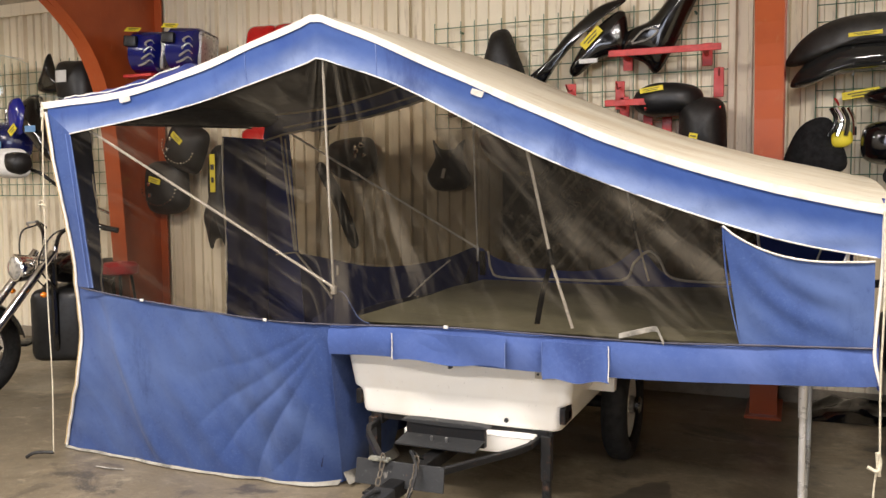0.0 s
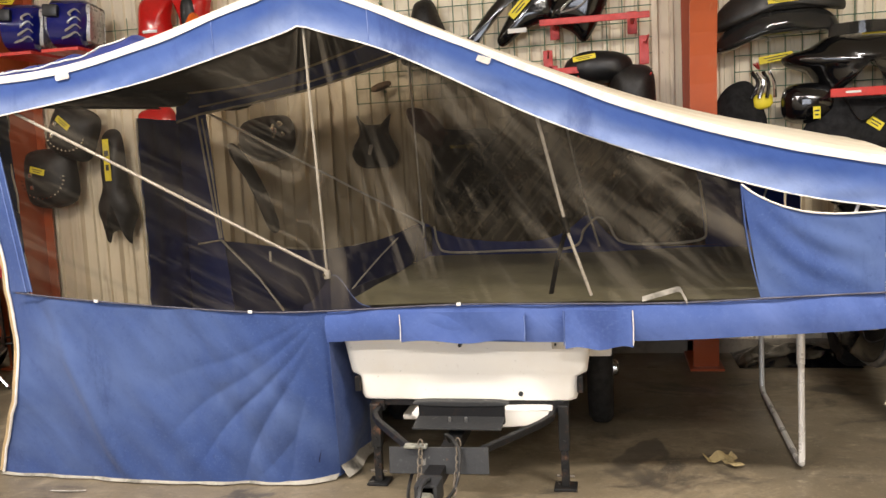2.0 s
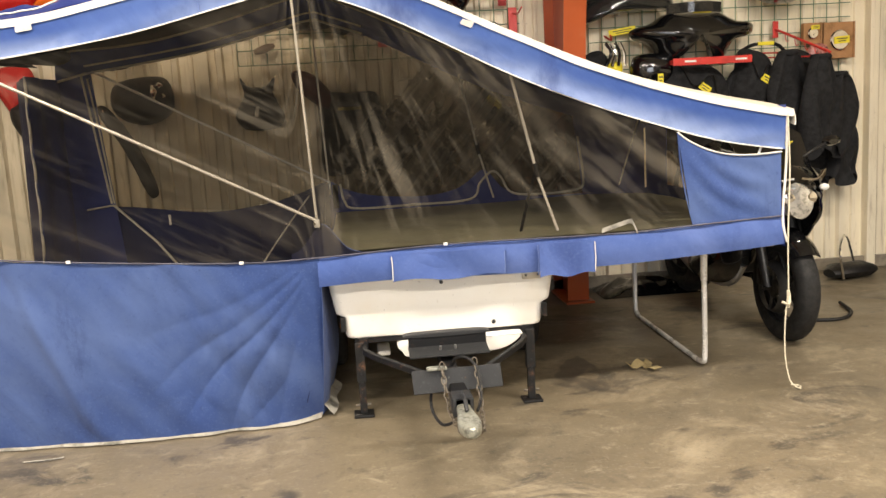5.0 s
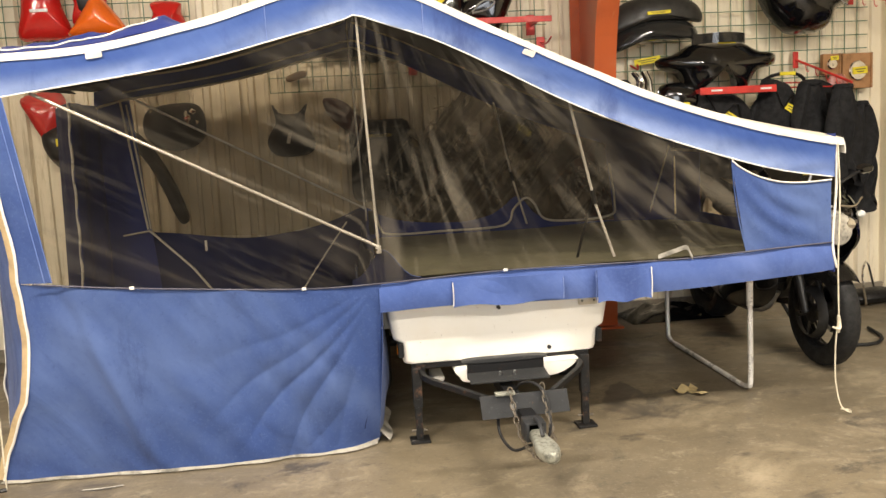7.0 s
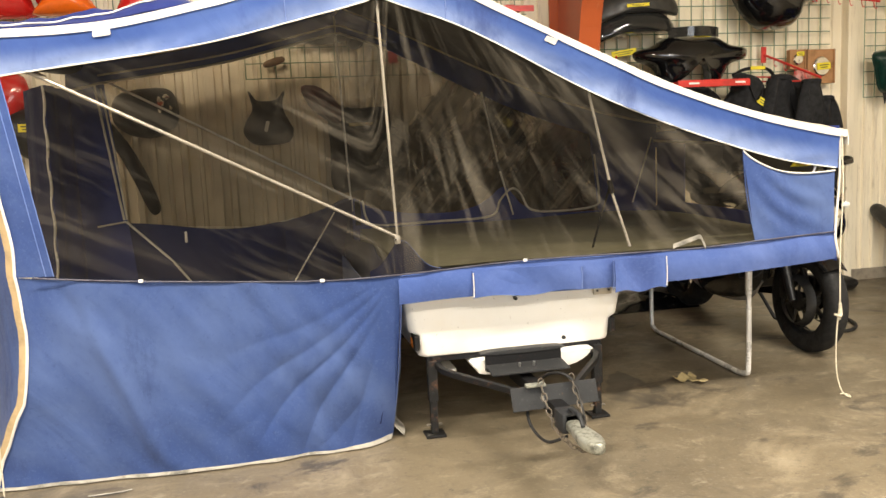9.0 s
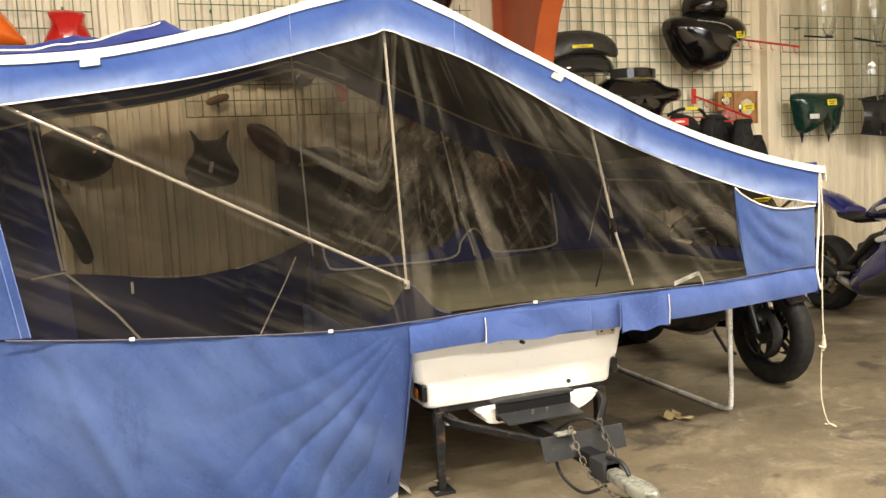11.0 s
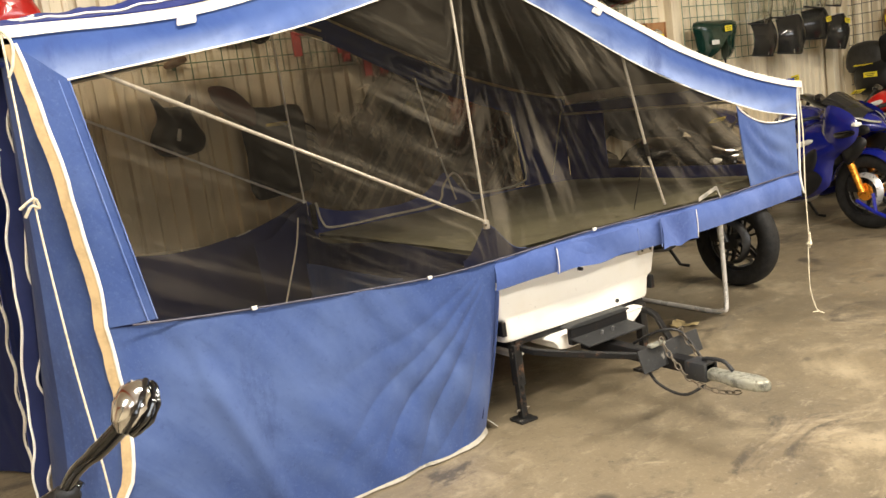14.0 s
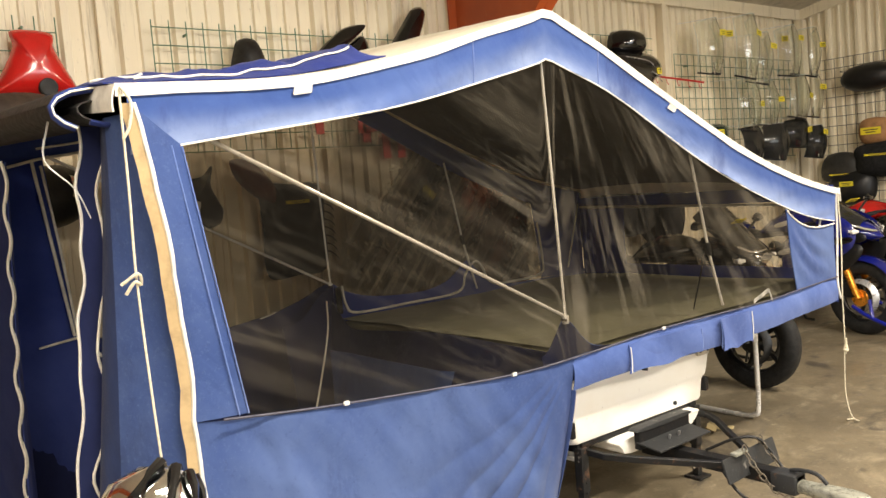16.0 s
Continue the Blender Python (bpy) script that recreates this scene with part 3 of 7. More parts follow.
part("roof", surf(roof_at, 72, 30, 0.004), VINYL, tent, "cream vinyl roof sheet with water stains")
# added sheet: keeps the underside of the cream roof dark
part("roof_lining", surf(lambda u, v: roof_at(0.012 + 0.976 * u, 0.02 + 0.96 * v) - Vector((0, 0, 0.012)), 72, 20, 0.003), ROOF_SHADE, tent, "dark brown sheet added to shade the roof's underside")
for y, s in ((YF, -1), (YB, 1)):
    def lip(u, v, y=y, s=s):
        x = XL - 0.03 + (XR - XL + 0.06) * u
        return Vector((x, y + s * (0.02 - 0.004 * v), lerp(EDGE, x) + (0 if s < 0 else BACK_RISE) + 0.035 - v * (0.03 + 0.006 * noise.noise((x * 4, 3, s)))))
    part("roof_hem", surf(lip, 72, 2, 0.004), BINDING if s < 0 else VINYL, tent, "white roof hem")


for x, s in ((XL - 0.03, -1), (XR + 0.03, 1)):
    def end_lip(u, v, x=x, s=s):
        p = roof_at(0.0 if s < 0 else 1.0, u)
        return Vector((p.x + s * 0.012 * math.sin(2 * v), p.y, p.z - 0.07 * v))
    part("roof_hem", surf(end_lip, 24, 4, 0.004), BINDING, tent, "white roof hem")


def fall(y, s, mat, x0=XL, x1=XR):
    def f(u, v):
        x = x0 + (x1 - x0) * u
        up = 0 if s < 0 else BACK_RISE
        a, b = lerp(EDGE, x) + up, lerp(FALL, x) + up
        return Vector((x, y + s * 0.011 * (1 - v) ** 1.5 + wrinkle(x, v, 4.0 + s, 0.9) * v + 0.007 * v * noise.noise((x * 13 + 3 * v, v, 3)), a + 0.012 * (1 - v) + (b - a) * v))
    sheet = part("valance", surf(f, 150, 12, 0.003), mat, tent, "blue canvas valance, sun-bleached towards its lower edge" if s < 0 else "navy canvas valance")
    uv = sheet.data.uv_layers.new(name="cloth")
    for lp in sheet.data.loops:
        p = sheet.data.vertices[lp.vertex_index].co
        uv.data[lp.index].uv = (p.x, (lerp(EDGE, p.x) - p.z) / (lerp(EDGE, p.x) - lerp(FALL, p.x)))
    for x in (-2.42, -1.78):
        if s < 0:
            part("seam", tube([f((x - x0) / (x1 - x0), v / 8) + Vector((0, -0.004, 0)) for v in range(9)], 0.002, 5), BLUE_WORN, tent, "pale stitched seam")


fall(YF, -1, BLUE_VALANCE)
fall(YB, 1, canvas("valance_blue_canvas", (0.06, 0.1, 0.36), (0.1, 0.155, 0.44), (0.042, 0.07, 0.23), glow=0.45))


def run(table, x0, x1, y, n=30, dz=0.0):
    return [(x0 + (x1 - x0) * i / n, y, lerp(table, x0 + (x1 - x0) * i / n) + dz) for i in range(n + 1)]


part("piping", tube(run(FALL, -3.47, 0.04, YF - 0.006, 90), 0.0032, 6), BINDING, tent, "white piping")
part("piping", tube(run(SILL, -3.43, 0.04, YF - 0.008, 40), 0.004, 6), plain("zip", (0.06, 0.06, 0.09), 0.6), tent, "dark zip seam")


def strip(a, b, n=30, m=6, y=YF, mat=BLUE, seed=0.0, name="panel", label="", wr=1.0, thick=0.003):
    """Canvas between two edges, each a function of u giving (x, z)."""
    def f(u, v):
        p, q = a(u), b(u)
        x, z = p[0] + (q[0] - p[0]) * v, p[1] + (q[1] - p[1]) * v
        yy = y if not callable(y) else y(u, v)
        return Vector((x, yy + wrinkle(x, z, seed, wr), z))
    return part(name, surf(f, n, m, thick), mat, tent, label)


# tall front panel beside the screen; the tent's own front corner is pulled in at half height
CORNER = [(0.0, -3.67), (0.08, -3.65), (0.2, -3.6), (0.4, -3.515), (0.6, -3.49), (0.8, -3.497), (1.0, -3.5), (1.2, -3.52), (1.4, -3.55), (1.6, -3.57), (1.74, -3.6)]
CORNER_Y = [(0.0, 3.09), (0.08, 3.09), (0.2, 3.07), (0.4, 3.035), (0.6, 3.05), (0.8, 3.045), (1.0, 3.03), (1.2, 3.01), (1.4, 2.985), (1.6, 2.98), (1.74, 2.98)]
strip(lambda u: (lerp(CORNER, 0.86 + 0.86 * u), 0.86 + 0.86 * u), lambda u: (-3.354 - 0.113 * u, 0.86 + 0.752 * u), 20, 8, y=lambda u, v: lerp(CORNER_Y, 0.86 + 0.86 * u) * (1 - v) ** 1.4 + YF * (1 - (1 - v) ** 1.4), seed=1.0, wr=0.7, label="blue canvas corner panel")
for off in (0.0, -0.028):
    part("piping", tube([(-3.354 - 0.113 * u + off, YF - 0.006, 0.86 + 0.752 * u) for u in [i / 12 for i in range(13)]], 0.0022, 6), BLUE_WORN, tent, "pale stitched seam")


def front_skirt(u, v):
    z = 0.012 + (lerp(SILL, -3.425 + 1.405 * u) - 0.012) * v
    x0, x1 = lerp(CORNER, z), -2.022 - 0.045 * (1 - v) ** 1.3
    x = x0 + (x1 - x0) * u
    bag = (1 - v) ** 1.2
    folds = 0.016 * bag * math.sin(9 * u + 2.2 * v) + 0.024 * noise.noise((x * 3.2 + z * 2.2, z * 1.3, 5)) * math.sin(math.pi * min(1, v * 1.02)) + 0.012 * noise.noise((x * 8 + z * 6, z * 3, 9))
    r, a = math.hypot(x + 2.0, z - 0.78), math.atan2(z - 0.78, x + 2.0)
    wave = 15 * a + 1.3 * noise.noise((a * 1.7, r * 2.2, 3)) + 0.4 * r
    ridge = 1 - 2 * abs(math.sin(wave)) ** 0.7
    spread = min(1, r / 0.35) * math.exp(-((max(0, r - 0.45) / 0.5) ** 2)) * math.exp(-(((a + 2.2) / 0.5) ** 2))
    rays = 0.0125 * ridge * spread * (0.55 + 0.9 * noise.noise((a * 3, r * 2, 7)))
    low = 0.72 * x - 0.7 * z + 0.12 * noise.noise((x * 2, z * 2, 12))
    rays += 0.005 * (1 - 2 * abs(math.sin(9 * low)) ** 0.6) * max(0, min(1, (u - 0.4) / 0.3)) * math.exp(-(((z - 0.16) / 0.2) ** 2))
    rays -= 0.02 * math.exp(-(((x - (-3.3 + 0.3 * (1 - v))) / 0.035) ** 2)) * math.sin(math.pi * v) ** 0.6
    pull = max(0.0, 1 - u / 0.22) ** 1.6
    round_off = max(0.0, (u - 0.86) / 0.14)
    y = YF + 0.055 * bag + folds * (1 - 0.7 * round_off) + rays * (1 - 0.5 * round_off) + 0.11 * bag * round_off ** 2
    y = y * (1 - pull) + lerp(CORNER_Y, z) * pull
    return Vector((x, y, z))


part("skirt", surf(front_skirt, 190, 70, 0.003), BLUE, tent, "blue canvas skirt reaching the floor")


def front_hem(u, v):
    p = front_skirt(u, 0.0)
    return Vector((p.x - 0.01 * v, p.y - (0.006 + 0.01 * noise.noise((u * 9, 1, 1)) + 0.02 * max(0, u - 0.85) / 0.15) * v - 0.003, 0.005 + (0.011 + 0.008 * noise.noise((u * 14, 2, 2)) + 0.012 * max(0, u - 0.9) / 0.1) * (1 - v)))


part("ground_hem", surf(front_hem, 60, 3, 0.003), HEM, tent, "grimy grey-white ground hem")


def side_skirt(u, v):
    y = YF + (YB - YF) * u
    z = 0.012 + (0.63 - 0.012) * v
    bag = (1 - v)
    near, far = min(1.0, (y - YF) / 0.3), min(1.0, max(0.0, (y - 3.6) / 0.15))
    near = near * near * (3 - 2 * near)
    swell = 0.05 * math.sin(math.pi * min(1.0, v + 0.12)) * near
    x = -2.024 - 0.045 * bag ** 1.3 + swell * (1 - far) - 0.075 * far + 0.012 * bag * math.sin(26 * u) + 0.012 * noise.noise((y * 6 + z * 4, z * 3, 2)) * near
    return Vector((x, y + 0.165 * bag ** 1.2 * max(0, 1 - 3 * u), z))


part("side_skirt", surf(side_skirt, 70, 20, 0.003), BLUE, tent, "blue canvas skirt against the trailer side")


def side_hem(u, v):
    p = side_skirt(u, 0.0)
    return Vector((p.x + 0.05 * v, p.y - 0.03 * v * max(0, 1 - 4 * u), 0.014 + 0.05 * (1 - v) * (1 - 0.5 * u)))


part("ground_hem", surf(side_hem, 30, 3, 0.003), HEM, tent, "grimy grey-white ground hem")

# screens
def front_net(u, v):
    xa, xb = -3.354 + 2.984 * u, -3.467 + 3.037 * u
    za, zb = lerp(SILL, xa), lerp(FALL, xb)
    x, z = xa + (xb - xa) * v, za + (zb - za) * v
    free = math.sin(math.pi * min(1, max(0, v))) ** 0.6 * math.sin(math.pi * u) ** 0.4
    slack = max(0.0, min(1.0, (x + 2.13) / 0.14))
    a, line = math.atan2(x + 2.06, 2.35 - z), 0.465 * x + 0.885 * z
    fold = slack * (0.012 * noise.noise((a * 7, z * 0.8, 3)) + 0.007 * noise.noise((a * 19, z * 1.3, 5)))
    fold += (1 - slack) * (0.008 * noise.noise((line * 7, x * 0.7, 8)) + 0.003 * noise.noise((line * 20, x, 4)))
    return Vector((x, YF + free * (fold + 0.004 * noise.noise((x * 7, z * 7, 6))), z))


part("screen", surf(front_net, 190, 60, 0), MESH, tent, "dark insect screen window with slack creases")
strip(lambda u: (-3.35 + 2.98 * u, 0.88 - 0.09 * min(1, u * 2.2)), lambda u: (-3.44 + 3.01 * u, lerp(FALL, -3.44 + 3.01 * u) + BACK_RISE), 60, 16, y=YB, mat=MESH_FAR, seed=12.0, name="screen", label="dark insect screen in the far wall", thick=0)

# band under the screen, with overlapping flaps
strip(lambda u: (-2.03 + 2.085 * u, lerp(BAND, -2.03 + 2.085 * u)), lambda u: (-2.03 + 2.085 * u, lerp(SILL, -2.03 + 2.085 * u)), 50, 6, y=lambda u, v: YF + 0.004 - 0.012 * math.sin(math.pi * v), seed=3.0, mat=BLUE_BAND, name="band", label="faded blue canvas lower band", wr=1.5)
for x0, x1, lo, sd in ((-1.715, -1.225, 0.633, 21), (-1.075, -0.825, 0.607, 22)):
    strip(lambda u, x0=x0, x1=x1, lo=lo: (x0 + (x1 - x0) * u, lo + 0.008 * math.sin(9 * u)), lambda u, x0=x0, x1=x1: (x0 + (x1 - x0) * u, 0.752), 16, 5, y=lambda u, v: YF - 0.016 - 0.008 * math.sin(7 * u + 3 * v), seed=sd, mat=BLUE_BAND, name="flap", label="faded blue canvas flap", wr=1.4)
for x, a, b in ((-1.715, 0.64, 0.745), (-1.228, 0.64, 0.735), (-1.08, 0.62, 0.75), (-0.826, 0.618, 0.75)):
    part("piping", tube([(x, YF - 0.027, a), (x + 0.002, YF - 0.028, (a + b) / 2), (x, YF - 0.026, b)], 0.0022, 6), BINDING if x > -0.9 or x < -1.7 else BLUE_WORN, tent, "frayed pale piping")

# end panel with the slit above it
strip(lambda u: (-0.372 + 0.412 * u, lerp(SILL, -0.372 + 0.412 * u)), lambda u: (-0.437 + 0.475 * u, 1.197 - 0.112 * u - 0.055 * math.sin(math.pi * u ** 0.8)), 44, 26, y=lambda u, v: YF - 0.008 * math.sin(15 * (u + 1.05 * v) + 1.6 * math.sin(4 * u)) * math.sin(math.pi * min(1, u * 1.1)) * (1 - abs(2 * v - 1) ** 2), seed=5.0, name="end_panel", label="blue canvas end panel with slanting folds", wr=0.7)
part("piping", tube([(-0.437 + 0.475 * u, YF - 0.006, 1.197 - 0.112 * u - 0.055 * math.sin(math.pi * u ** 0.8)) for u in [i / 14 for i in range(15)]], 0.0038, 6), BINDING, tent, "white piping")
part("piping", tube([(-0.372 - 0.065 * u - 0.012 * math.sin(math.pi * u), YF - 0.006, 0.784 + 0.413 * u) for u in [i / 10 for i in range(11)]], 0.003, 6), BLUE, tent, "blue seam")
part("piping", tube(curve([(0.06, YF - 0.01, 1.25), (0.058, YF - 0.01, 1.05), (0.045, YF - 0.008, 0.85), (0.045, YF - 0.008, 0.76), (0.062, YF - 0.012, 0.68)], 5), 0.0055, 8), BINDING, tent, "white corner piping")
part("piping", tube(run(SILL, -0.37, 0.045, YF - 0.006, 12, 0.0), 0.003, 6), BLUE, tent, "blue seam")

# far walls: canvas on both ends, blue lower wall behind
strip(lambda u: (-3.6 + 0.335 * u, 0.02), lambda u: (-3.6 + 0.205 * u, 1.72), 8, 12, y=YB - 0.012, mat=NAVY, seed=6.0, label="blue canvas in the far wall")
LOW_WALL = [(-3.62, 0.91), (-3.27, 0.893), (-2.77, 0.828), (-2.4, 0.86), (-2.2, 0.91), (-2.06, 0.966), (-2.0, 0.968), (-1.93, 0.92), (-1.75, 0.866), (-1.41, 0.84), (-1.22, 0.87), (-1.12, 0.925), (-1.05, 0.982), (-1.0, 0.965), (-0.91, 0.86), (-0.75, 0.802), (-0.42, 0.79), (0.06, 0.8)]
strip(lambda u: (-3.6 + 1.58 * u, 0.02), lambda u: (-3.6 + 1.58 * u, lerp(LOW_WALL, -3.6 + 1.58 * u)), 48, 12, y=YB - 0.008, mat=NAVY_LOW, seed=6.5, name="far_skirt", label="blue far skirt, darkened as in shade", wr=1.6)
strip(lambda u: (-2.02 + 2.07 * u, 0.66), lambda u: (-2.02 + 2.07 * u, lerp(LOW_WALL, -2.02 + 2.07 * u)), 70, 6, y=YB - 0.016, mat=NAVY, seed=6.7, name="far_band", label="dark blue far band rising to points at the poles")


def end_wall(y0, y1, z0, z1, mat, seed, lab, x=XR):
    def f(u, v):
        y, z = y0 + (y1 - y0) * u, z0 + (z1 - z0) * v
        return Vector((x + wrinkle(y, z, seed, 0.8), y, z))
    part("end_wall", surf(f, 16, 6, 0.003 if mat is not MESH_FOOT else 0), mat, tent, lab)


strip(lambda u: (-0.38 + 0.42 * u, 0.79), lambda u: (-0.43 + 0.47 * u, 1.31 - 0.1 * u), 12, 6, y=YB - 0.004, mat=NAVY, seed=8.0, name="end_panel", label="dark blue canvas end panel")


end_wall(YF, YB, 0.66, 0.84, NAVY, 31, "blue canvas foot wall")
end_wall(YF, YB, 1.21, 1.29, NAVY, 34, "blue canvas foot wall")
end_wall(4.41, YB, 0.84, 1.21, NAVY, 36, "blue canvas foot wall")
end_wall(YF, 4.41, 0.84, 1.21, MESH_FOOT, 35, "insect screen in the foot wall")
# door end: canvas beside the opening, edged with white zigzag binding
def door_strip(u, v):
    z = 0.02 + 1.68 * v
    y = YF + 0.01 + (0.23 + 0.22 * (1 - v)) * u
    x = lerp(CORNER, z) * (1 - u) ** 2 + (-3.615 - 0.11 * (1 - v) ** 1.2) * (1 - (1 - u) ** 2) + 0.018 * math.sin(6 * u + 2 * v) * u
    y = y + (lerp(CORNER_Y, z) - YF) * (1 - u)
    return Vector((x, y, z))


part("door_panel", surf(lambda u, v: door_strip(0.56 * u, v), 10, 24, 0.003), BLUE, tent, "blue canvas beside the door opening")
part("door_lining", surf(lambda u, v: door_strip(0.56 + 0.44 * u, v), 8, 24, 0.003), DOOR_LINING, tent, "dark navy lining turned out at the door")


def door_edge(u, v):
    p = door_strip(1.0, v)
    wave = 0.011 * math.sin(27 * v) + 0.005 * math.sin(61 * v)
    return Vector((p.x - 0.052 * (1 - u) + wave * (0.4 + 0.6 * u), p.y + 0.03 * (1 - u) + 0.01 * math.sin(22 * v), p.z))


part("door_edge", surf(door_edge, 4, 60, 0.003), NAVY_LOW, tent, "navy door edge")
for u in (0.0, 1.0):
    part("binding", tube([door_edge(u, i / 60) + Vector((0.004 * math.sin(0.9 * i + 2 * u), -0.006, 0)) for i in range(61)], 0.0045, 6), BINDING, tent, "white door binding")


def zip_tape(u, v):
    z = 0.02 + 1.7 * v
    wob = 0.016 * noise.noise((z * 4, 1, 5)) + 0.007 * noise.noise((z * 12, 2, 5))
    return Vector((lerp(CORNER, z) - 0.028 * u + wob, lerp(CORNER_Y, z) - 0.008 + 0.012 * u, z))


part("zip_tape", surf(zip_tape, 2, 40, 0.003), ZIP_TAPE, tent, "tan zip tape down the corner")
part("piping", tube([zip_tape(0.0, i / 30) + Vector((0.003, -0.004, 0)) for i in range(31)], 0.006, 6), BINDING, tent, "white corner piping")
def far_door(u, v):
    z = 0.02 + 1.66 * v
    y = YB - (0.35 + 0.06 * v + 0.012 * math.sin(9 * v)) * u
    return Vector((XL + 0.01 - (0.095 - 0.06 * v) * u ** 1.5 + 0.02 * math.sin(8 * u + v) * math.sin(math.pi * u), y, z))


part("door_panel", surf(far_door, 12, 16, 0.003), NAVY, tent, "blue canvas beside the door opening")
part("binding", tube([far_door(1.0, i / 60) + Vector((0.006 * math.sin(i * 0.8) - 0.004, -0.012 * math.sin(i * 0.8), 0)) for i in range(61)], 0.0075, 6), BINDING, tent, "white door binding")


def door_flap(u, v):
    p = far_door(1.0, v)
    return Vector((p.x - 0.004 - 0.2 * u + 0.012 * math.sin(7 * u + 2 * v) * u, p.y + (YB - 0.02 - p.y) * u, p.z))


part("door_flap", surf(door_flap, 10, 16, 0.003), NAVY_LOW, tent, "dark navy door flap folded outwards")

# rolled-up door flap over the opening, gathered canvas on the roof
ROLL = plain("rolled_screen", (0.009, 0.007, 0.005), 0.7, wear=0.3, scale=30)
roll = bmesh.new()
spiral = []
for i in range(26):
    a = 0.6 + i / 25 * 3.1 * math.pi
    spiral.append((0.035 + 0.0042 * i * (1 + 0.28 * math.sin(a + 0.6)), a))
for j, (p, q) in enumerate(zip(spiral, spiral[1:])):
    vs = []
    for (r, a), y in ((p, YF + 0.12), (q, YF + 0.12), (q, YB), (p, YB)):
        vs.append(roll.verts.new((XL - 0.02 + 1.1 * r * math.cos(a), y + 0.02 * math.sin(a), 1.715 + BACK_RISE * (y - YF) / (YB - YF) + 0.5 * r * math.sin(a))))
    roll.faces.new(vs)
bmesh.ops.remove_doubles(roll, verts=roll.verts, dist=0.0005)
bmesh.ops.solidify(roll, geom=roll.faces[:], thickness=0.004)
part("rolled_door", roll, ROLL, tent, "dark screen door rolled up over the opening")
part("roll_cover", tube([(XL - 0.02 + 1.1 * r * math.cos(a), YF + 0.13 + 0.02 * math.sin(a), 1.715 + 0.5 * r * math.sin(a)) for r, a in spiral[9:]], 0.016, 8, flat=0.5), NAVY, tent, "navy edge of the rolled door")
part("binding", tube([(XL - 0.02 + 1.1 * r * math.cos(a), YF + 0.115 + 0.02 * math.sin(a), 1.715 + 0.5 * r * math.sin(a)) for r, a in spiral[12:]], 0.003, 6), BINDING, tent, "white binding of the roll")
for y, l in ((YF + 0.2, 0.26),):
    part("strap", tube(curve([(XL - 0.14, y, 1.7), (XL - 0.16, y, 1.6), (XL - 0.1, y - 0.03, 1.52), (XL - 0.06, y, 1.7 - l)], 4), 0.005, 6, flat=0.25), BINDING, tent, "hanging white strap")


CREST = [(-3.66, 1.772), (-3.53, 1.805), (-3.38, 1.818), (-3.3, 1.814), (-3.15, 1.85), (-3.03, 1.857), (-2.96, 1.892), (-2.88, 1.906), (-2.8, 1.915), (-2.76, 1.895)]


def heap(u, v):
    """The awning, pushed together along the front edge of the roof."""
    x, y = -3.65 + 0.88 * u, 3.02 + 0.62 * v
    on_roof = roof_at((x - XL + 0.03) / (XR - XL + 0.06), (y - YF + 0.02) / (YB - YF + 0.04)).z
    up = math.sin(math.pi / 2 * min(1.0, v / 0.2)) if v < 0.2 else max(0.0, 1 - ((v - 0.2) / 0.8)) ** 0.8
    crest = lerp(CREST, x) - roof_at((x - XL + 0.03) / (XR - XL + 0.06), 0.09).z
    fold = 0.022 * (1 - 2 * abs(noise.noise((x * 4 + y * 5, y * 3 - x, 4)))) + 0.012 * (1 - 2 * abs(noise.noise((x * 9 - y * 6, y * 8, 1)))) - 0.016
    edge = min(1.0, 14 * u + 0.1, 12 * (1 - u))
    return Vector((x + 0.025 * noise.noise((y * 7, x * 3, 2)), y + 0.02 * noise.noise((x * 8, y, 9)), on_roof + 0.005 + max(0.0, up * (max(0.012, crest) + fold) * edge)))


part("gathered_canvas", surf(heap, 120, 60, 0.004), NAVY_BLUE, tent, "crumpled blue awning lying on the roof")
part("binding", tube([heap(0.1 + 0.8 * i / 60, 0.05 + 0.05 * (i / 60) ** 2 + 0.03 * noise.noise((i * 0.12, 3, 2))) + Vector((0, -0.004, 0.004)) for i in range(61)], 0.0035, 6), BINDING, tent, "white binding of the awning")
part("binding", tube([heap(0.015 + 0.16 * i / 20, 0.2 + 0.03 * noise.noise((i * 0.2, 1, 7))) + Vector((0, -0.003, 0.004)) for i in range(21)], 0.0035, 6), BINDING, tent, "white binding of the awning")

# white tags on the valance and plastic clips along the sill
for x, z, w, a in ((-3.095, 1.752, 0.062, -9), (-1.335, 1.69, 0.05, 21)):
    flag = prism([(-w / 2, 0.006), (w / 2, 0.008), (w / 2 - 0.002, -0.014), (w / 2 - 0.006, -0.019), (-w / 2 - 0.002, -0.017), (-w / 2 - 0.005, -0.012)], 0.003, "y", 0.001, 1, m=pose(x, YF - 0.024, z + 0.012, 20, a, 0))
    part("tag", flag, BINDING, tent, "white cloth tag")
for x in (-3.042, -2.345, -1.479):
    z = lerp(SILL, x)
    part("clip", box((x - 0.009, YF - 0.018, z - 0.004), (x + 0.009, YF - 0.009, z + 0.009), 0.002), WHITE_PLASTIC, tent, "small white plastic clip")
def torn(u, v):
    x = -0.79 + 0.16 * u
    z = 0.79 + 0.035 * min(1, u * 1.3) - (0.05 * max(0, u - 0.85) / 0.15) + (v - 0.5) * 0.02
    return Vector((x, YF - 0.016, z))
part("tape", surf(torn, 14, 1, 0.002), HEM, tent, "torn white tape on the band")


def pole(points, r=0.009, name="pole", label="bright metal tent pole"):
    part(name, tube(points, r, 8), GALV, tent, label)


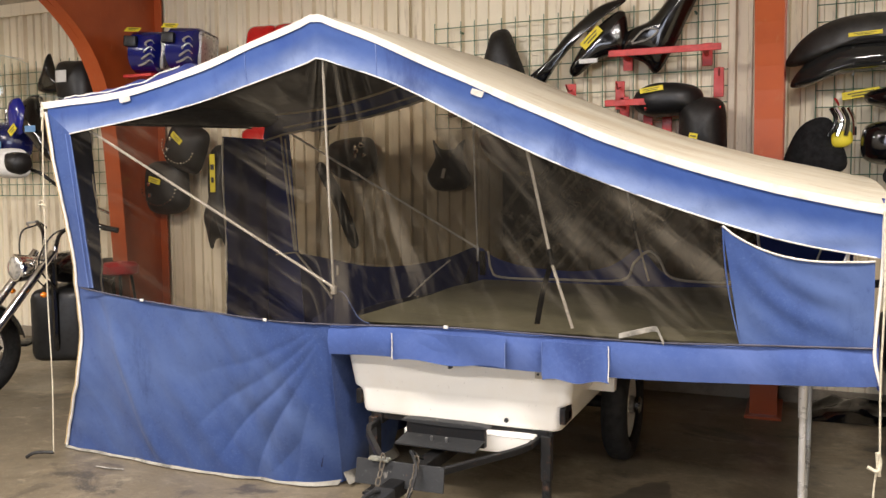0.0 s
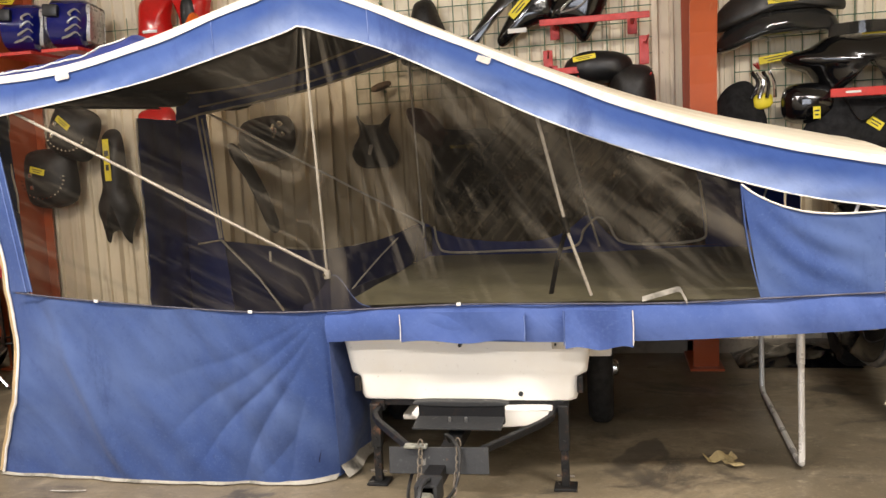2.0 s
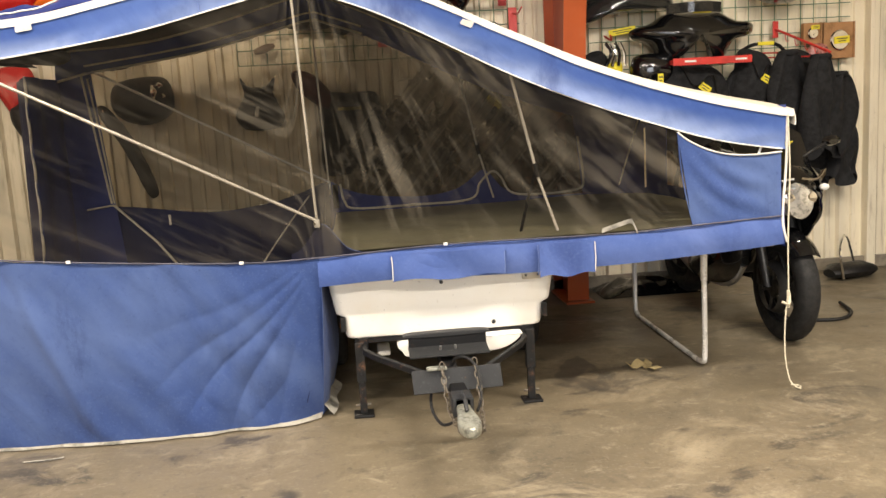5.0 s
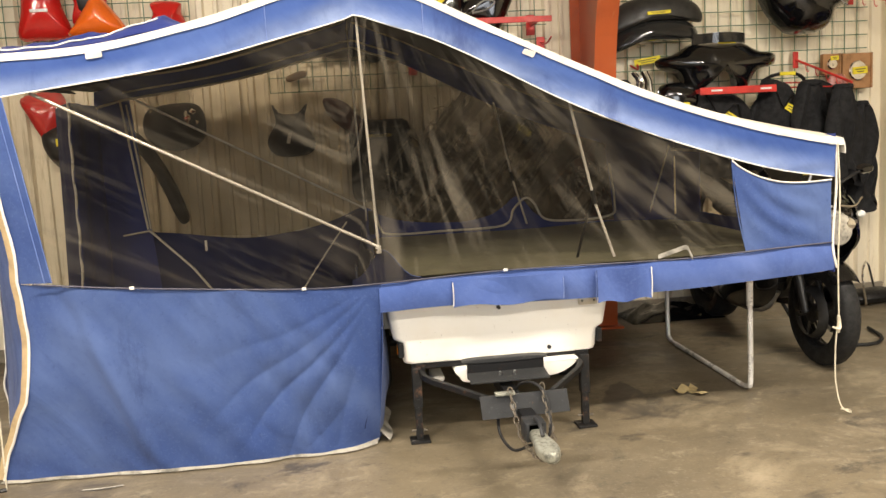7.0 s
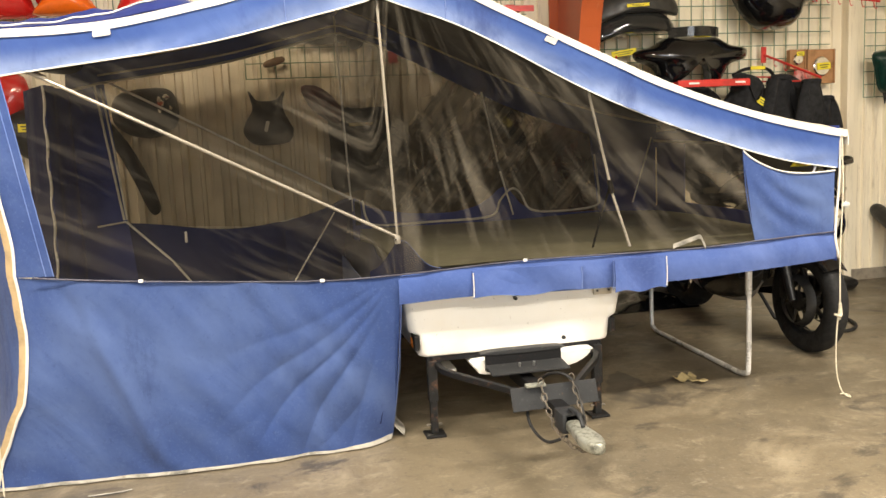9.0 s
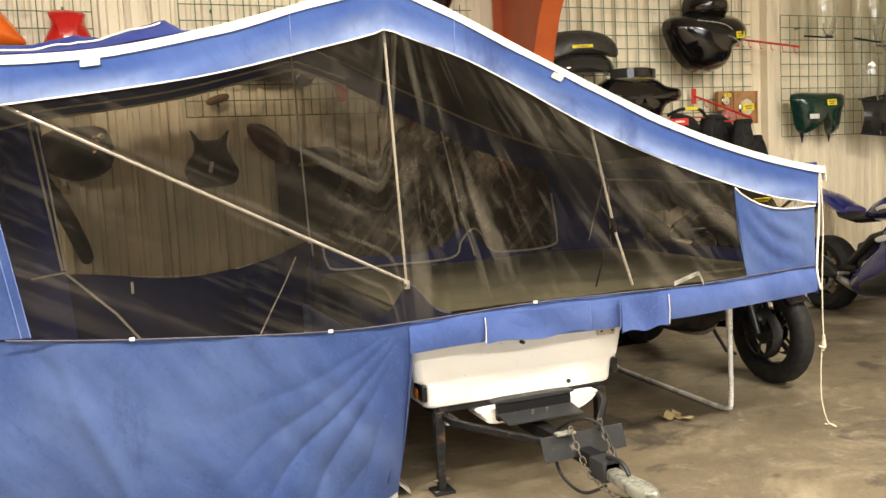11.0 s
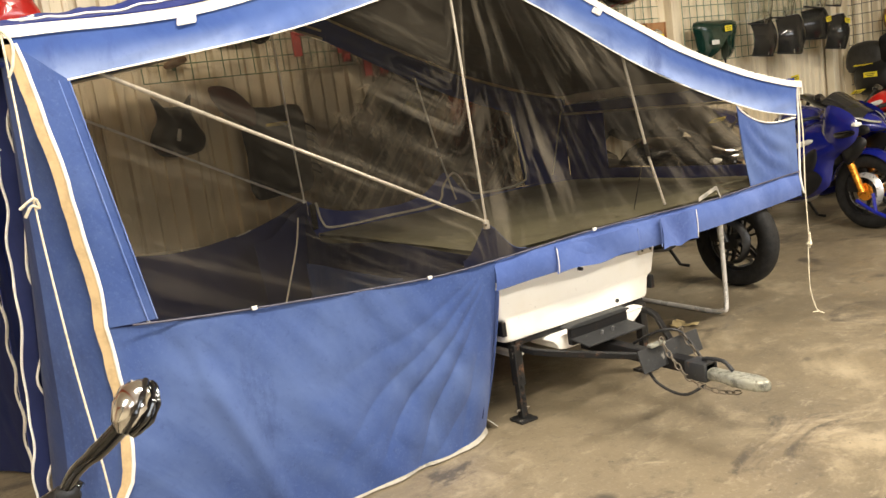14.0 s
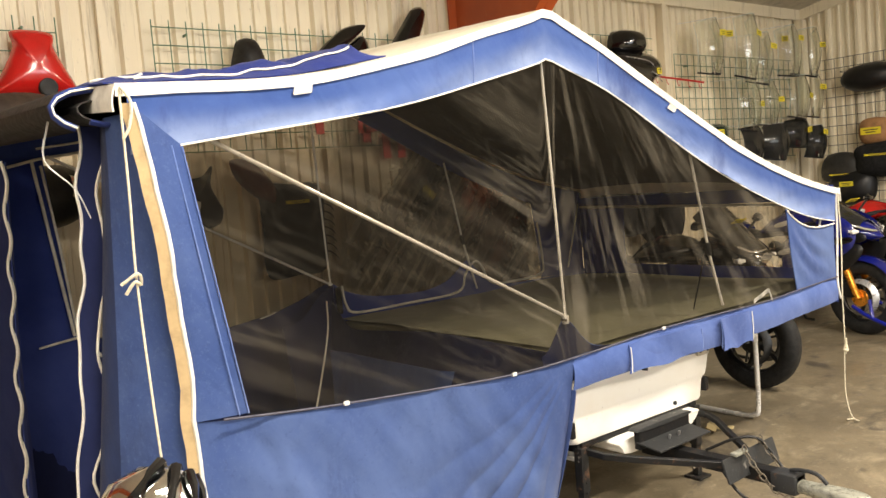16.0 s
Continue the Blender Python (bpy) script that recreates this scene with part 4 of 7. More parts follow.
for y, s in ((YF + 0.03, 1), (YB - 0.03, -1)):
    foot = (-2.02, y, 0.915 if s > 0 else 0.968)
    up = 0 if s > 0 else BACK_RISE
    pole([(-2.058, y, 1.99 + up), foot], 0.0056)
    pole([foot, (-3.38, y, 1.63 + up)], 0.0068)
    pole([(-1.16, y, 1.5 + up), (-1.066, y, 1.09 + 0.5 * up)], 0.0064)
    pole([(-1.058, y, 1.05 + 0.5 * up), (-0.975, y, 0.8)], 0.0064)
    part("joint", cyl((-1.068, y, 1.1 + 0.5 * up), (-1.055, y, 1.04 + 0.5 * up), 0.012, 10), BLACK_PLASTIC, tent, "black pole joint")
    part("bracket", box((-2.032, y - 0.009, 0.885), (-2.008, y + 0.009, foot[2] + 0.006), 0.004), GALV, tent, "metal corner bracket")
    part("bracket_bolt", cyl((-2.03, y - 0.012, foot[2] - 0.012), (-2.03, y + 0.012, foot[2] - 0.012), 0.006, 8), CHROME, tent)
    pole([(0.0, y, 1.22 + 0.4 * up), (-0.14, y, 0.83)], 0.0055)
pole([(-2.058, YF + 0.03, 1.985), (-2.058, YB - 0.03, 1.985 + BACK_RISE)], 0.009, "ridge_pole")
pole([(0.02, YF + 0.03, 1.19), (0.02, YB - 0.03, 1.23)], 0.008, "foot_pole")
part("strap", tube(curve([(-1.06, YF + 0.05, 1.06), (-1.1, YF + 0.06, 0.93), (-1.13, YF + 0.08, 0.8)], 4), 0.012, 6, flat=0.2), BLACK_CLOTH, tent, "black strap")

# gusset flaps at the bed's corners and the drape towards the standing room
def gusset(u, v):
    x = -2.14 + 0.34 * u
    top = 0.77 + 0.125 * math.exp(-(((x + 2.0) / 0.075) ** 2))
    return Vector((x, YF + 0.03 + 0.03 * math.sin(3 * u + 1) * v, 0.66 + (top - 0.66) * v))


part("gusset", surf(gusset, 24, 6, 0.003), NAVY_DARK, tent, "blue corner gusset, darkened as in shade")
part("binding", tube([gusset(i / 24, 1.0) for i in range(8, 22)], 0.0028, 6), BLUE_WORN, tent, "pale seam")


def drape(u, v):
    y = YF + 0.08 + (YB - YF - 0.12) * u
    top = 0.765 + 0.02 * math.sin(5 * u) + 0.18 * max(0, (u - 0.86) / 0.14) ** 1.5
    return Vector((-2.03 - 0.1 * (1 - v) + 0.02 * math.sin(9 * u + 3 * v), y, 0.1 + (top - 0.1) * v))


part("drape", surf(drape, 40, 10, 0.003), NAVY_DARK, tent, "blue drape along the bed, darkened as in shade")


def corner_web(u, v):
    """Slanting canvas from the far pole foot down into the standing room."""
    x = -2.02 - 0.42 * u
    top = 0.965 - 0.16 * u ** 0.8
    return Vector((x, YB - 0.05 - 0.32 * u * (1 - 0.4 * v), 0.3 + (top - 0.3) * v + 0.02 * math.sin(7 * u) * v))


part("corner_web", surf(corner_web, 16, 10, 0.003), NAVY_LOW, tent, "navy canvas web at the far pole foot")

# far window bindings
part("binding", tube([(-3.444, YB - 0.036, 1.70), (-3.4, YB - 0.036, 1.33), (-3.35, YB - 0.036, 0.92)], 0.0075, 6), BINDING, tent, "white window binding")
part("binding", tube([(-3.41, YB - 0.036, 1.68), (-3.37, YB - 0.036, 1.33), (-3.335, YB - 0.036, 0.92)], 0.006, 6), BINDING, tent, "white window binding")
part("binding", tube([(-3.6, YB - 0.036, 1.665)] + run(FALL, -3.42, -1.75, YB - 0.036, 24, BACK_RISE), 0.0075, 6), BINDING, tent, "white window binding")
part("binding", tube(run(FALL, -3.42, -1.75, YB - 0.036, 24, BACK_RISE + 0.045), 0.006, 6), BINDING, tent, "white window binding")
part("binding", tube([(-3.34, YB - 0.036, 0.91), (-3.1, YB - 0.036, 0.66), (-2.95, YB - 0.036, 0.45)], 0.0075, 6), BINDING, tent, "white window binding")
part("binding", tube([(-3.5, YB - 0.036, 0.89), (-3.34, YB - 0.036, 0.91)], 0.006, 6), BINDING, tent, "white window binding")
part("binding", tube(curve([(-1.95, YB - 0.03, 0.95), (-1.93, YB - 0.03, 0.84), (-1.86, YB - 0.03, 0.79), (-1.5, YB - 0.03, 0.79), (-1.13, YB - 0.03, 0.8), (-1.06, YB - 0.03, 0.9), (-0.98, YB - 0.03, 0.97), (-0.92, YB - 0.03, 0.93), (-0.86, YB - 0.03, 0.83), (-0.7, YB - 0.03, 0.805), (-0.42, YB - 0.03, 0.82), (-0.38, YB - 0.03, 0.9), (-0.41, YB - 0.03, 1.16)], 5), 0.0075, 6), BINDING, tent, "white window binding")
part("tie_tab", box((-3.02, YB - 0.045, 0.765), (-3.005, YB - 0.04, 0.83), 0.002), BINDING, tent, "small white tie tab")
part("tie_tab", tube(curve([(-2.46, YB - 0.05, 0.852), (-2.41, YB - 0.055, 0.862), (-2.37, YB - 0.05, 0.872)], 3), 0.008, 6, flat=0.4), BINDING, tent, "small white tie tab")
part("black_strip", box((-2.0, YB - 0.05, 0.8), (-1.965, YB - 0.044, 0.95), 0.003), BLACK_CLOTH, tent, "black webbing at the pole foot")
part("cord", tube(curve([(-2.14, YB - 0.18, 0.9), (-2.24, 4.45, 0.78), (-2.38, 4.3, 0.6), (-2.5, 4.2, 0.42)], 4), 0.0045, 6), BINDING, tent, "pale cord")

# guy ropes
part("guy_rope", tube(curve([(0.058, YF - 0.02, 1.25), (0.066, YF - 0.025, 1.0), (0.062, YF - 0.02, 0.7), (0.066, YF - 0.02, 0.45), (0.06, YF - 0.02, 0.42), (0.05, YF - 0.02, 0.3), (0.052, YF - 0.02, 0.15), (0.066, YF - 0.04, 0.04), (0.1, YF - 0.06, 0.008), (0.12, YF - 0.02, 0.007), (0.09, YF, 0.007)], 6), 0.0034, 6), ROPE, tent, "loose pale cotton guy rope")
part("rope_knot", tube(curve([(0.03, YF - 0.03, 0.41), (0.06, YF - 0.035, 0.4), (0.068, YF - 0.025, 0.43), (0.058, YF - 0.03, 0.46), (0.066, YF - 0.02, 0.38)], 4), 0.006, 6), ROPE, tent)
part("guy_rope", tube(curve([(-3.62, YF - 0.02, 1.76), (-3.625, YF - 0.03, 1.5), (-3.63, YF - 0.03, 1.25), (-3.62, YF - 0.04, 0.8), (-3.6, YF - 0.05, 0.4), (-3.6, YF - 0.06, 0.03)], 5), 0.0032, 6), ROPE, tent, "pale cotton guy rope")
part("rope_knot", tube(curve([(-3.66, YF - 0.03, 1.24), (-3.64, YF - 0.045, 1.27), (-3.62, YF - 0.03, 1.26), (-3.63, YF - 0.045, 1.29), (-3.67, YF - 0.03, 1.265)], 4), 0.0045, 6), ROPE, tent)
part("tie", tube(curve([(-3.62, YF - 0.03, 1.76), (-3.6, YF - 0.04, 1.72), (-3.61, YF - 0.04, 1.66), (-3.625, YF - 0.03, 1.63)], 4), 0.0045, 6), ROPE, tent)
part("peg_loop", tube(curve([(-3.6, YF - 0.06, 0.03), (-3.68, YF - 0.1, 0.03), (-3.72, YF - 0.12, 0.008)], 4), 0.009, 6), BLACK_PLASTIC, tent, "black peg loop")

# folding leg under the bed end
leg = bmesh.new()
tube(curve([(-0.165, 3.37, 0.66), (-0.163, 3.37, 0.1), (-0.16, 3.4, 0.03), (-0.158, 3.46, 0.014)], 5) + [(-0.13, 4.38, 0.014)] + curve([(-0.13, 4.44, 0.014), (-0.128, 4.5, 0.03), (-0.127, 4.53, 0.1), (-0.127, 4.53, 0.66)], 5), 0.0135, 10, leg)
part("support_leg", leg, GALV, tent, "bent tubular metal support leg")
part("leg_sleeve", cyl((-0.165, 3.37, 0.45), (-0.165, 3.37, 0.66), 0.017, 10), GALV, tent)

# mattress on the fold-out bed
bed = thing("bed", "olive-grey mattress on a fold-out bed board", "bed")
def quilt(u, v):
    x, y = -1.98 + 2.01 * u, YF + 0.05 + (YB - YF - 0.1) * v
    return Vector((x, y, 0.775 + 0.012 * noise.noise((x * 2, y * 2, 1))))
part("mattress", box((-1.98, YF + 0.05, 0.69), (0.03, YB - 0.05, 0.758), 0.012, bm=surf(quilt, 30, 24, 0)), MATTRESS, bed, "olive-grey mattress cover")
part("bed_board", box((-1.0, YF + 0.04, 0.655), (0.03, YB - 0.04, 0.69), 0.004), plain("plywood", (0.28, 0.2, 0.12), 0.7), bed, "plywood bed board")

# ---- the trailer ----
trailer = thing("camping_trailer", "small cream fibreglass motorcycle camping trailer with black tongue", "trailer")
TY0, TY1 = 3.07, 4.72


def tub():
    """Rounded fibreglass hull: wide upper body, step, narrower lower body."""
    levels = [(0.36, 0.432, 0.012), (0.366, 0.442, 0.0), (0.38, 0.447, -0.006), (0.455, 0.456, -0.01), (0.468, 0.462, -0.012), (0.478, 0.484, -0.012), (0.49, 0.488, -0.014), (0.6, 0.505, -0.026), (0.622, 0.508, -0.03), (0.632, 0.53, -0.045), (0.648, 0.53, -0.045)]
    bm = bmesh.new()
    rows = []
    for z, half, dy in levels:
        ring = []
        r = 0.038
        y0, y1 = TY0 + 0.05 + dy, TY1 - dy
        for cx, cy, a0 in ((-1.49 + half - r, y0 + r, -90), (-1.49 + half - r, y1 - r, 0), (-1.49 - half + r, y1 - r, 90), (-1.49 - half + r, y0 + r, 180)):
            for k in range(6):
                a = radians(a0 + 18 * k)
                ring.append(bm.verts.new((cx + r * math.cos(a), cy + r * math.sin(a), z)))
        rows.append(ring)
    k = len(rows[0])
    for a, b in zip(rows, rows[1:]):
        for i in range(k):
            bm.faces.new((a[i], a[(i + 1) % k], b[(i + 1) % k], b[i]))
    bm.faces.new(rows[0][::-1]), bm.faces.new(rows[-1])
    return bm


part("tub", tub(), GEL, trailer, "cream fibreglass tub with hairline scratches")
fen = prism([(3.45, 0.45), (3.47, 0.6), (3.55, 0.64), (4.3, 0.64), (4.38, 0.6), (4.4, 0.45), (4.36, 0.45), (4.34, 0.58), (3.52, 0.58), (3.5, 0.45)], 0.13, "x", 0.008, m=pose(-0.975, 0.05, 0))
part("fender", fen, GEL, trailer, "cream fibreglass fender")
part("fender", prism([(3.45, 0.45), (3.47, 0.6), (3.55, 0.64), (4.3, 0.64), (4.38, 0.6), (4.4, 0.45), (4.36, 0.45), (4.34, 0.58), (3.52, 0.58), (3.5, 0.45)], 0.08, "x", 0.008, m=pose(-1.985, 0.05, 0)), GEL, trailer, "cream fibreglass fender")
part("drain", cyl((-1.268, TY0 + 0.06, 0.393), (-1.268, TY0 + 0.034, 0.393), 0.0095, 14, 0.002), STEEL_GREY, trailer, "recessed drain plug")
part("latch_plate", box((-1.135, TY0 - 0.005, 0.585), (-1.05, TY0 + 0.012, 0.622), 0.003), plain("latch", (0.6, 0.55, 0.45), 0.4, 0.4), trailer, "dull metal latch plate")
for x in (-1.12, -1.065):
    part("screw", cyl((x, TY0 - 0.01, 0.604), (x, TY0, 0.604), 0.005, 8), STEEL_GREY, trailer)
part("snap", cyl((-1.5, TY0, 0.6), (-1.5, TY0 + 0.03, 0.6), 0.008, 8), STEEL_GREY, trailer, "small snap stud")
part("side_marker", box((-1.038, 3.15, 0.405), (-1.02, 3.21, 0.445), 0.006), RED_LENS, trailer, "dark red side marker")
part("side_marker", box((-1.96, 3.15, 0.4), (-1.938, 3.2, 0.445), 0.006), AMBER, trailer, "amber side marker")


def wheel_at(parent, c, axis_m, r, w, tyre_mat, rim_mat, spokes=0, tread=True):
    """A wheel in its own x = axle frame, placed by a pose."""
    m = Matrix.Translation(c) @ axis_m
    def put(bm):
        bm.transform(m)
        return bm
    prof = [(-w / 2 * 0.8, r * 0.66), (-w / 2, r * 0.76), (-w / 2, r * 0.88), (-w / 2 * 0.72, r * 0.965), (-w / 4, r * 0.995), (0, r), (w / 4, r * 0.995), (w / 2 * 0.72, r * 0.965), (w / 2, r * 0.88), (w / 2, r * 0.76), (w / 2 * 0.8, r * 0.66)]
    bm = bmesh.new()
    n = 40
    rows = [[bm.verts.new((x, q * math.cos(2 * math.pi * k / n), q * math.sin(2 * math.pi * k / n))) for x, q in prof] for k in range(n)]
    for k in range(n):
        a, b = rows[k], rows[(k + 1) % n]
        for i in range(len(prof) - 1):
            bm.faces.new((a[i], a[i + 1], b[i + 1], b[i]))
        bm.faces.new((a[-1], a[0], b[0], b[-1]))
    wh = part("wheel", put(tube([(0, 0.655 * r * math.cos(2 * math.pi * k / 32), 0.655 * r * math.sin(2 * math.pi * k / 32)) for k in range(32)], 0.06 * r, 8, closed=True)), rim_mat, parent)
    part("tyre", put(bm), tyre_mat, wh, "worn black rubber tyre")
    hub = cyl((-w * 0.45, 0, 0), (w * 0.45, 0, 0), r * 0.16, 18, 0.006)
    part("hub", put(hub), ALLOY if rim_mat is WHITE_PLASTIC else STEEL_GREY, wh)
    if spokes:
        for k in range(spokes):
            a = 2 * math.pi * k / spokes
            d = Vector((0, math.cos(a), math.sin(a)))
            part("spoke", put(tube([d * r * 0.12, d * r * 0.4 + Vector((0.01, 0, 0)), d * r * 0.64], [0.022, 0.015, 0.018], 6)), rim_mat, wh)
    else:
        part("rim", put(cyl((-w * 0.2, 0, 0), (w * 0.28, 0, 0), r * 0.64, 32, 0.01)), rim_mat, wh)
    return wh


wheel_at(trailer, (-0.972, 4.02, 0.27), pose(0, 0, 0), 0.27, 0.12, RUBBER, WHITE_PLASTIC)
wheel_at(trailer, (-2.0, 4.02, 0.27), pose(0, 0, 0), 0.27, 0.08, RUBBER, WHITE_PLASTIC)
part("hub_cap", cyl((-0.92, 4.02, 0.27), (-0.885, 4.02, 0.27), 0.04, 18, 0.008), CHROME, trailer, "chrome hub cap")
part("axle", cyl((-1.98, 4.02, 0.27), (-0.95, 4.02, 0.27), 0.03, 12), STEEL, trailer)
for s, xx in ((1, -1.032), (-1, -1.945)):
    part("corner_bracket", box((xx - 0.012, 3.1, 0.4), (xx + 0.012, 3.2, 0.465), 0.004), STEEL, trailer, "black corner bracket", smooth=False)
# chassis rails, tongue and coupler
for x in (-1.86, -1.12):
    part("rail", box((x - 0.02, 3.12, 0.315), (x + 0.02, 4.7, 0.361), 0.003), STEEL, trailer, smooth=False)
part("cross_rail", box((-1.9, 3.13, 0.335), (-1.08, 3.16, 0.361), 0.003), STEEL, trailer, smooth=False)
part("cross_rail", box((-1.86, 4.5, 0.31), (-1.12, 4.55, 0.36), 0.003), STEEL, trailer, smooth=False)
def channel(points, w, hgt):
    """A square-cornered steel channel along points in plan."""
    bm = bmesh.new()
    p = [Vector(q) for q in points]
    rows = []
    for i, q in enumerate(p):
        d = (p[min(i + 1, len(p) - 1)] - p[max(i - 1, 0)]).normalized()
        s = d.cross(Vector((0, 0, 1))).normalized() * w / 2
        up = Vector((0, 0, hgt / 2))
        rows.append([bm.verts.new(c) for c in (q - s - up, q + s - up, q + s + up, q - s + up)])
    for a, b in zip(rows, rows[1:]):
        for k in range(4):
            bm.faces.new((a[k], a[(k + 1) % 4], b[(k + 1) % 4], b[k]))
    bm.faces.new(rows[0][::-1]), bm.faces.new(rows[-1])
    bmesh.ops.bevel(bm, geom=bm.edges[:], offset=0.003, segments=1, affect="EDGES")
    return bm


for s in (-1, 1):
    part("tongue_arm", channel([(-1.5 + s * 0.36, 3.12, 0.325), (-1.5 + s * 0.355, 3.03, 0.322), (-1.5 + s * 0.32, 2.96, 0.318), (-1.5 + s * 0.07, 2.64, 0.29)], 0.024, 0.026), STEEL, trailer, "black steel channel tongue arm", smooth=False)
part("tongue", box((-1.535, 2.4, 0.235), (-1.475, 3.1, 0.288), 0.004), STEEL, trailer, "black box-section tongue", smooth=False)
part("cross_plate", prism([(-1.676, -0.05), (-1.68, 0.042), (-1.327, 0.045), (-1.323, -0.045)], 0.008, "y", 0.002, m=pose(0, 2.6, 0.303, -16, 0, 0)), STEEL_GREY, trailer, "scuffed dark steel cross plate", smooth=False)
part("step_back", box((-1.665, 3.0, 0.3), (-1.322, 3.03, 0.38), 0.004), STEEL, trailer, "black steel step box", smooth=False)
part("step_lip", prism(outline([(-1.675, 0.377), (-1.66, 0.39), (-1.5, 0.392), (-1.34, 0.39), (-1.315, 0.377), (-1.5, 0.372)], 3), 0.05, "y", 0.003, m=pose(0, 3.02, 0)), STEEL_GREY, trailer, "worn grey lip of the step", smooth=False)
part("step_plate", box((-1.668, -0.06, -0.004), (-1.322, 0.06, 0.004), 0.002, m=pose(0, 2.955, 0.322, 8, 0, 0)), STEEL_GREY, trailer, "scuffed steel step plate", smooth=False)
for x in (-1.53, -1.465):
    part("bolt", cyl((x, 2.955, 0.325), (x, 2.95, 0.343), 0.006, 8), ALLOY, trailer)
part("lower_shell", prism(outline([(-1.7, 0.325), (-1.69, 0.29), (-1.64, 0.262), (-1.3, 0.262), (-1.2, 0.285), (-1.15, 0.325), (-1.18, 0.338), (-1.5, 0.33)], 3), 0.2, "y", 0.006, m=pose(0, 3.17, 0.006)), GEL, trailer, "cream lower shell under the tub")
part("lower_lip", box((-1.8, 3.25, 0.235), (-1.74, 3.4, 0.262), 0.008), GEL, trailer, "cream splash lip")
part("hasp", box((-1.62, 2.585, 0.345), (-1.54, 2.615, 0.357), 0.003), CAST, trailer, "metal hook plate")
coupler = prism(outline([(-1.53, 2.165), (-1.505, 2.148), (-1.48, 2.165), (-1.464, 2.22), (-1.468, 2.29), (-1.478, 2.36), (-1.482, 2.46), (-1.528, 2.46), (-1.532, 2.36), (-1.542, 2.29), (-1.546, 2.22)], 4), 0.044, "z", 0.014, 3, m=pose(0, 0, 0.245))
part("coupler", coupler, CAST, trailer, "scuffed cast ball coupler")
part("coupler_lever", tube(curve([(-1.505, 2.3, 0.275), (-1.505, 2.34, 0.305), (-1.505, 2.4, 0.305), (-1.5, 2.44, 0.296)], 4), 0.008, 8), STEEL_GREY, trailer, "coupler lever")
part("coupler_collar", box((-1.545, 2.4, 0.215), (-1.465, 2.5, 0.29), 0.008), STEEL_GREY, trailer)


def chain(points, name, mat):
    """Interlocked oval links along a hanging line."""
    bm = bmesh.new()
    p = curve(points, 12)
    d, last, k = 0.0, p[0], 0
    for q in p:
        if (q - last).length >= 0.026 or k == 0:
            ax = (q - last).normalized() if k else Vector((0, 0, 1))
            side = ax.cross(Vector((0.3, 1, 0.2))).normalized()
            if k % 2:
                side = ax.cross(side).normalized()
            ring = [q + ax * 0.018 * math.cos(a) + side * 0.010 * math.sin(a) for a in [2 * math.pi * i / 10 for i in range(10)]]
            tube(ring, 0.0028, 5, bm, closed=True)
            last, k = q, k + 1
    part(name, bm, mat, trailer, "safety chain of oval links")


chain([(-1.56, 2.59, 0.36), (-1.557, 2.55, 0.3), (-1.548, 2.47, 0.22), (-1.53, 2.36, 0.19), (-1.51, 2.28, 0.195)], "safety_chain", RUST)
chain([(-1.43, 2.6, 0.365), (-1.425, 2.55, 0.3), (-1.43, 2.46, 0.22), (-1.44, 2.36, 0.19), (-1.455, 2.27, 0.21), (-1.47, 2.25, 0.26)], "safety_chain", RUST)
part("wiring", tube(curve([(-1.5, 2.8, 0.3), (-1.49, 2.68, 0.365), (-1.45, 2.61, 0.375), (-1.42, 2.57, 0.33), (-1.425, 2.5, 0.25), (-1.45, 2.43, 0.225)], 6), 0.006, 7), CABLE, trailer, "black wiring lead")
part("wiring", tube(curve([(-1.6, 2.66, 0.27), (-1.61, 2.58, 0.2), (-1.58, 2.48, 0.165), (-1.52, 2.42, 0.2)], 6), 0.006, 7), CABLE, trailer, "black wiring lead")
for x, turn in ((-1.881, 0), (-1.103, 0)):
    jack = part("jack_tube", box((x - 0.021, 3.108, 0.16), (x + 0.021, 3.152, 0.345), 0.004), STEEL_CHIPPED, trailer, "chipped black stabiliser jack", smooth=False)
    part("jack_leg", box((x - 0.016, 3.114, 0.012), (x + 0.016, 3.146, 0.2), 0.003), STEEL_CHIPPED, jack, smooth=False)
    part("jack_foot", box((x - 0.045, 3.085, 0.0), (x + 0.045, 3.175, 0.012), 0.003), STEEL_CHIPPED, jack, "rusty foot plate", smooth=False)
    part("pin", cyl((x - 0.035, 3.13, 0.05), (x + 0.035, 3.13, 0.05), 0.006, 8), RUST, jack)
    for z in (0.08, 0.11, 0.16, 0.2):
        part("pin_hole", cyl((x, 3.103, z), (x, 3.1045 + 0.004, z), 0.006, 8), CABLE, jack)

# ---- more mesh helpers for the vehicles and parts ----
def loft(sections, n=16, bm=None, power=2.0):
    """Rounded sections (centre, half width in y, half height in z) joined along their line."""
    own = bmesh.new()
    rings = []
    for (x, y, z), w, h in sections:
        ring = []
        for k in range(n):
            a = 2 * math.pi * k / n
            c, s = math.cos(a), math.sin(a)
            ring.append(own.verts.new((x, y + w * math.copysign(abs(c) ** (2 / power), c), z + h * math.copysign(abs(s) ** (2 / power), s))))
        rings.append(ring)
    for a, b in zip(rings, rings[1:]):
        for k in range(n):
            own.faces.new((a[k], a[(k + 1) % n], b[(k + 1) % n], b[k]))
    own.faces.new(rings[0][::-1]), own.faces.new(rings[-1])
    return own if bm is None else join(bm, own)


def side_shell(points, depth, y, s):
    """A bulging side panel in x,z at lateral y; s = -1 for the right side, +1 for the left."""
    bm = pillow(points, depth, 4, 3)
    bm.transform(Matrix.Diagonal((1, -s, 1, 1)))
    bm.transform(Matrix.Translation((0, y, 0)))
    return bm


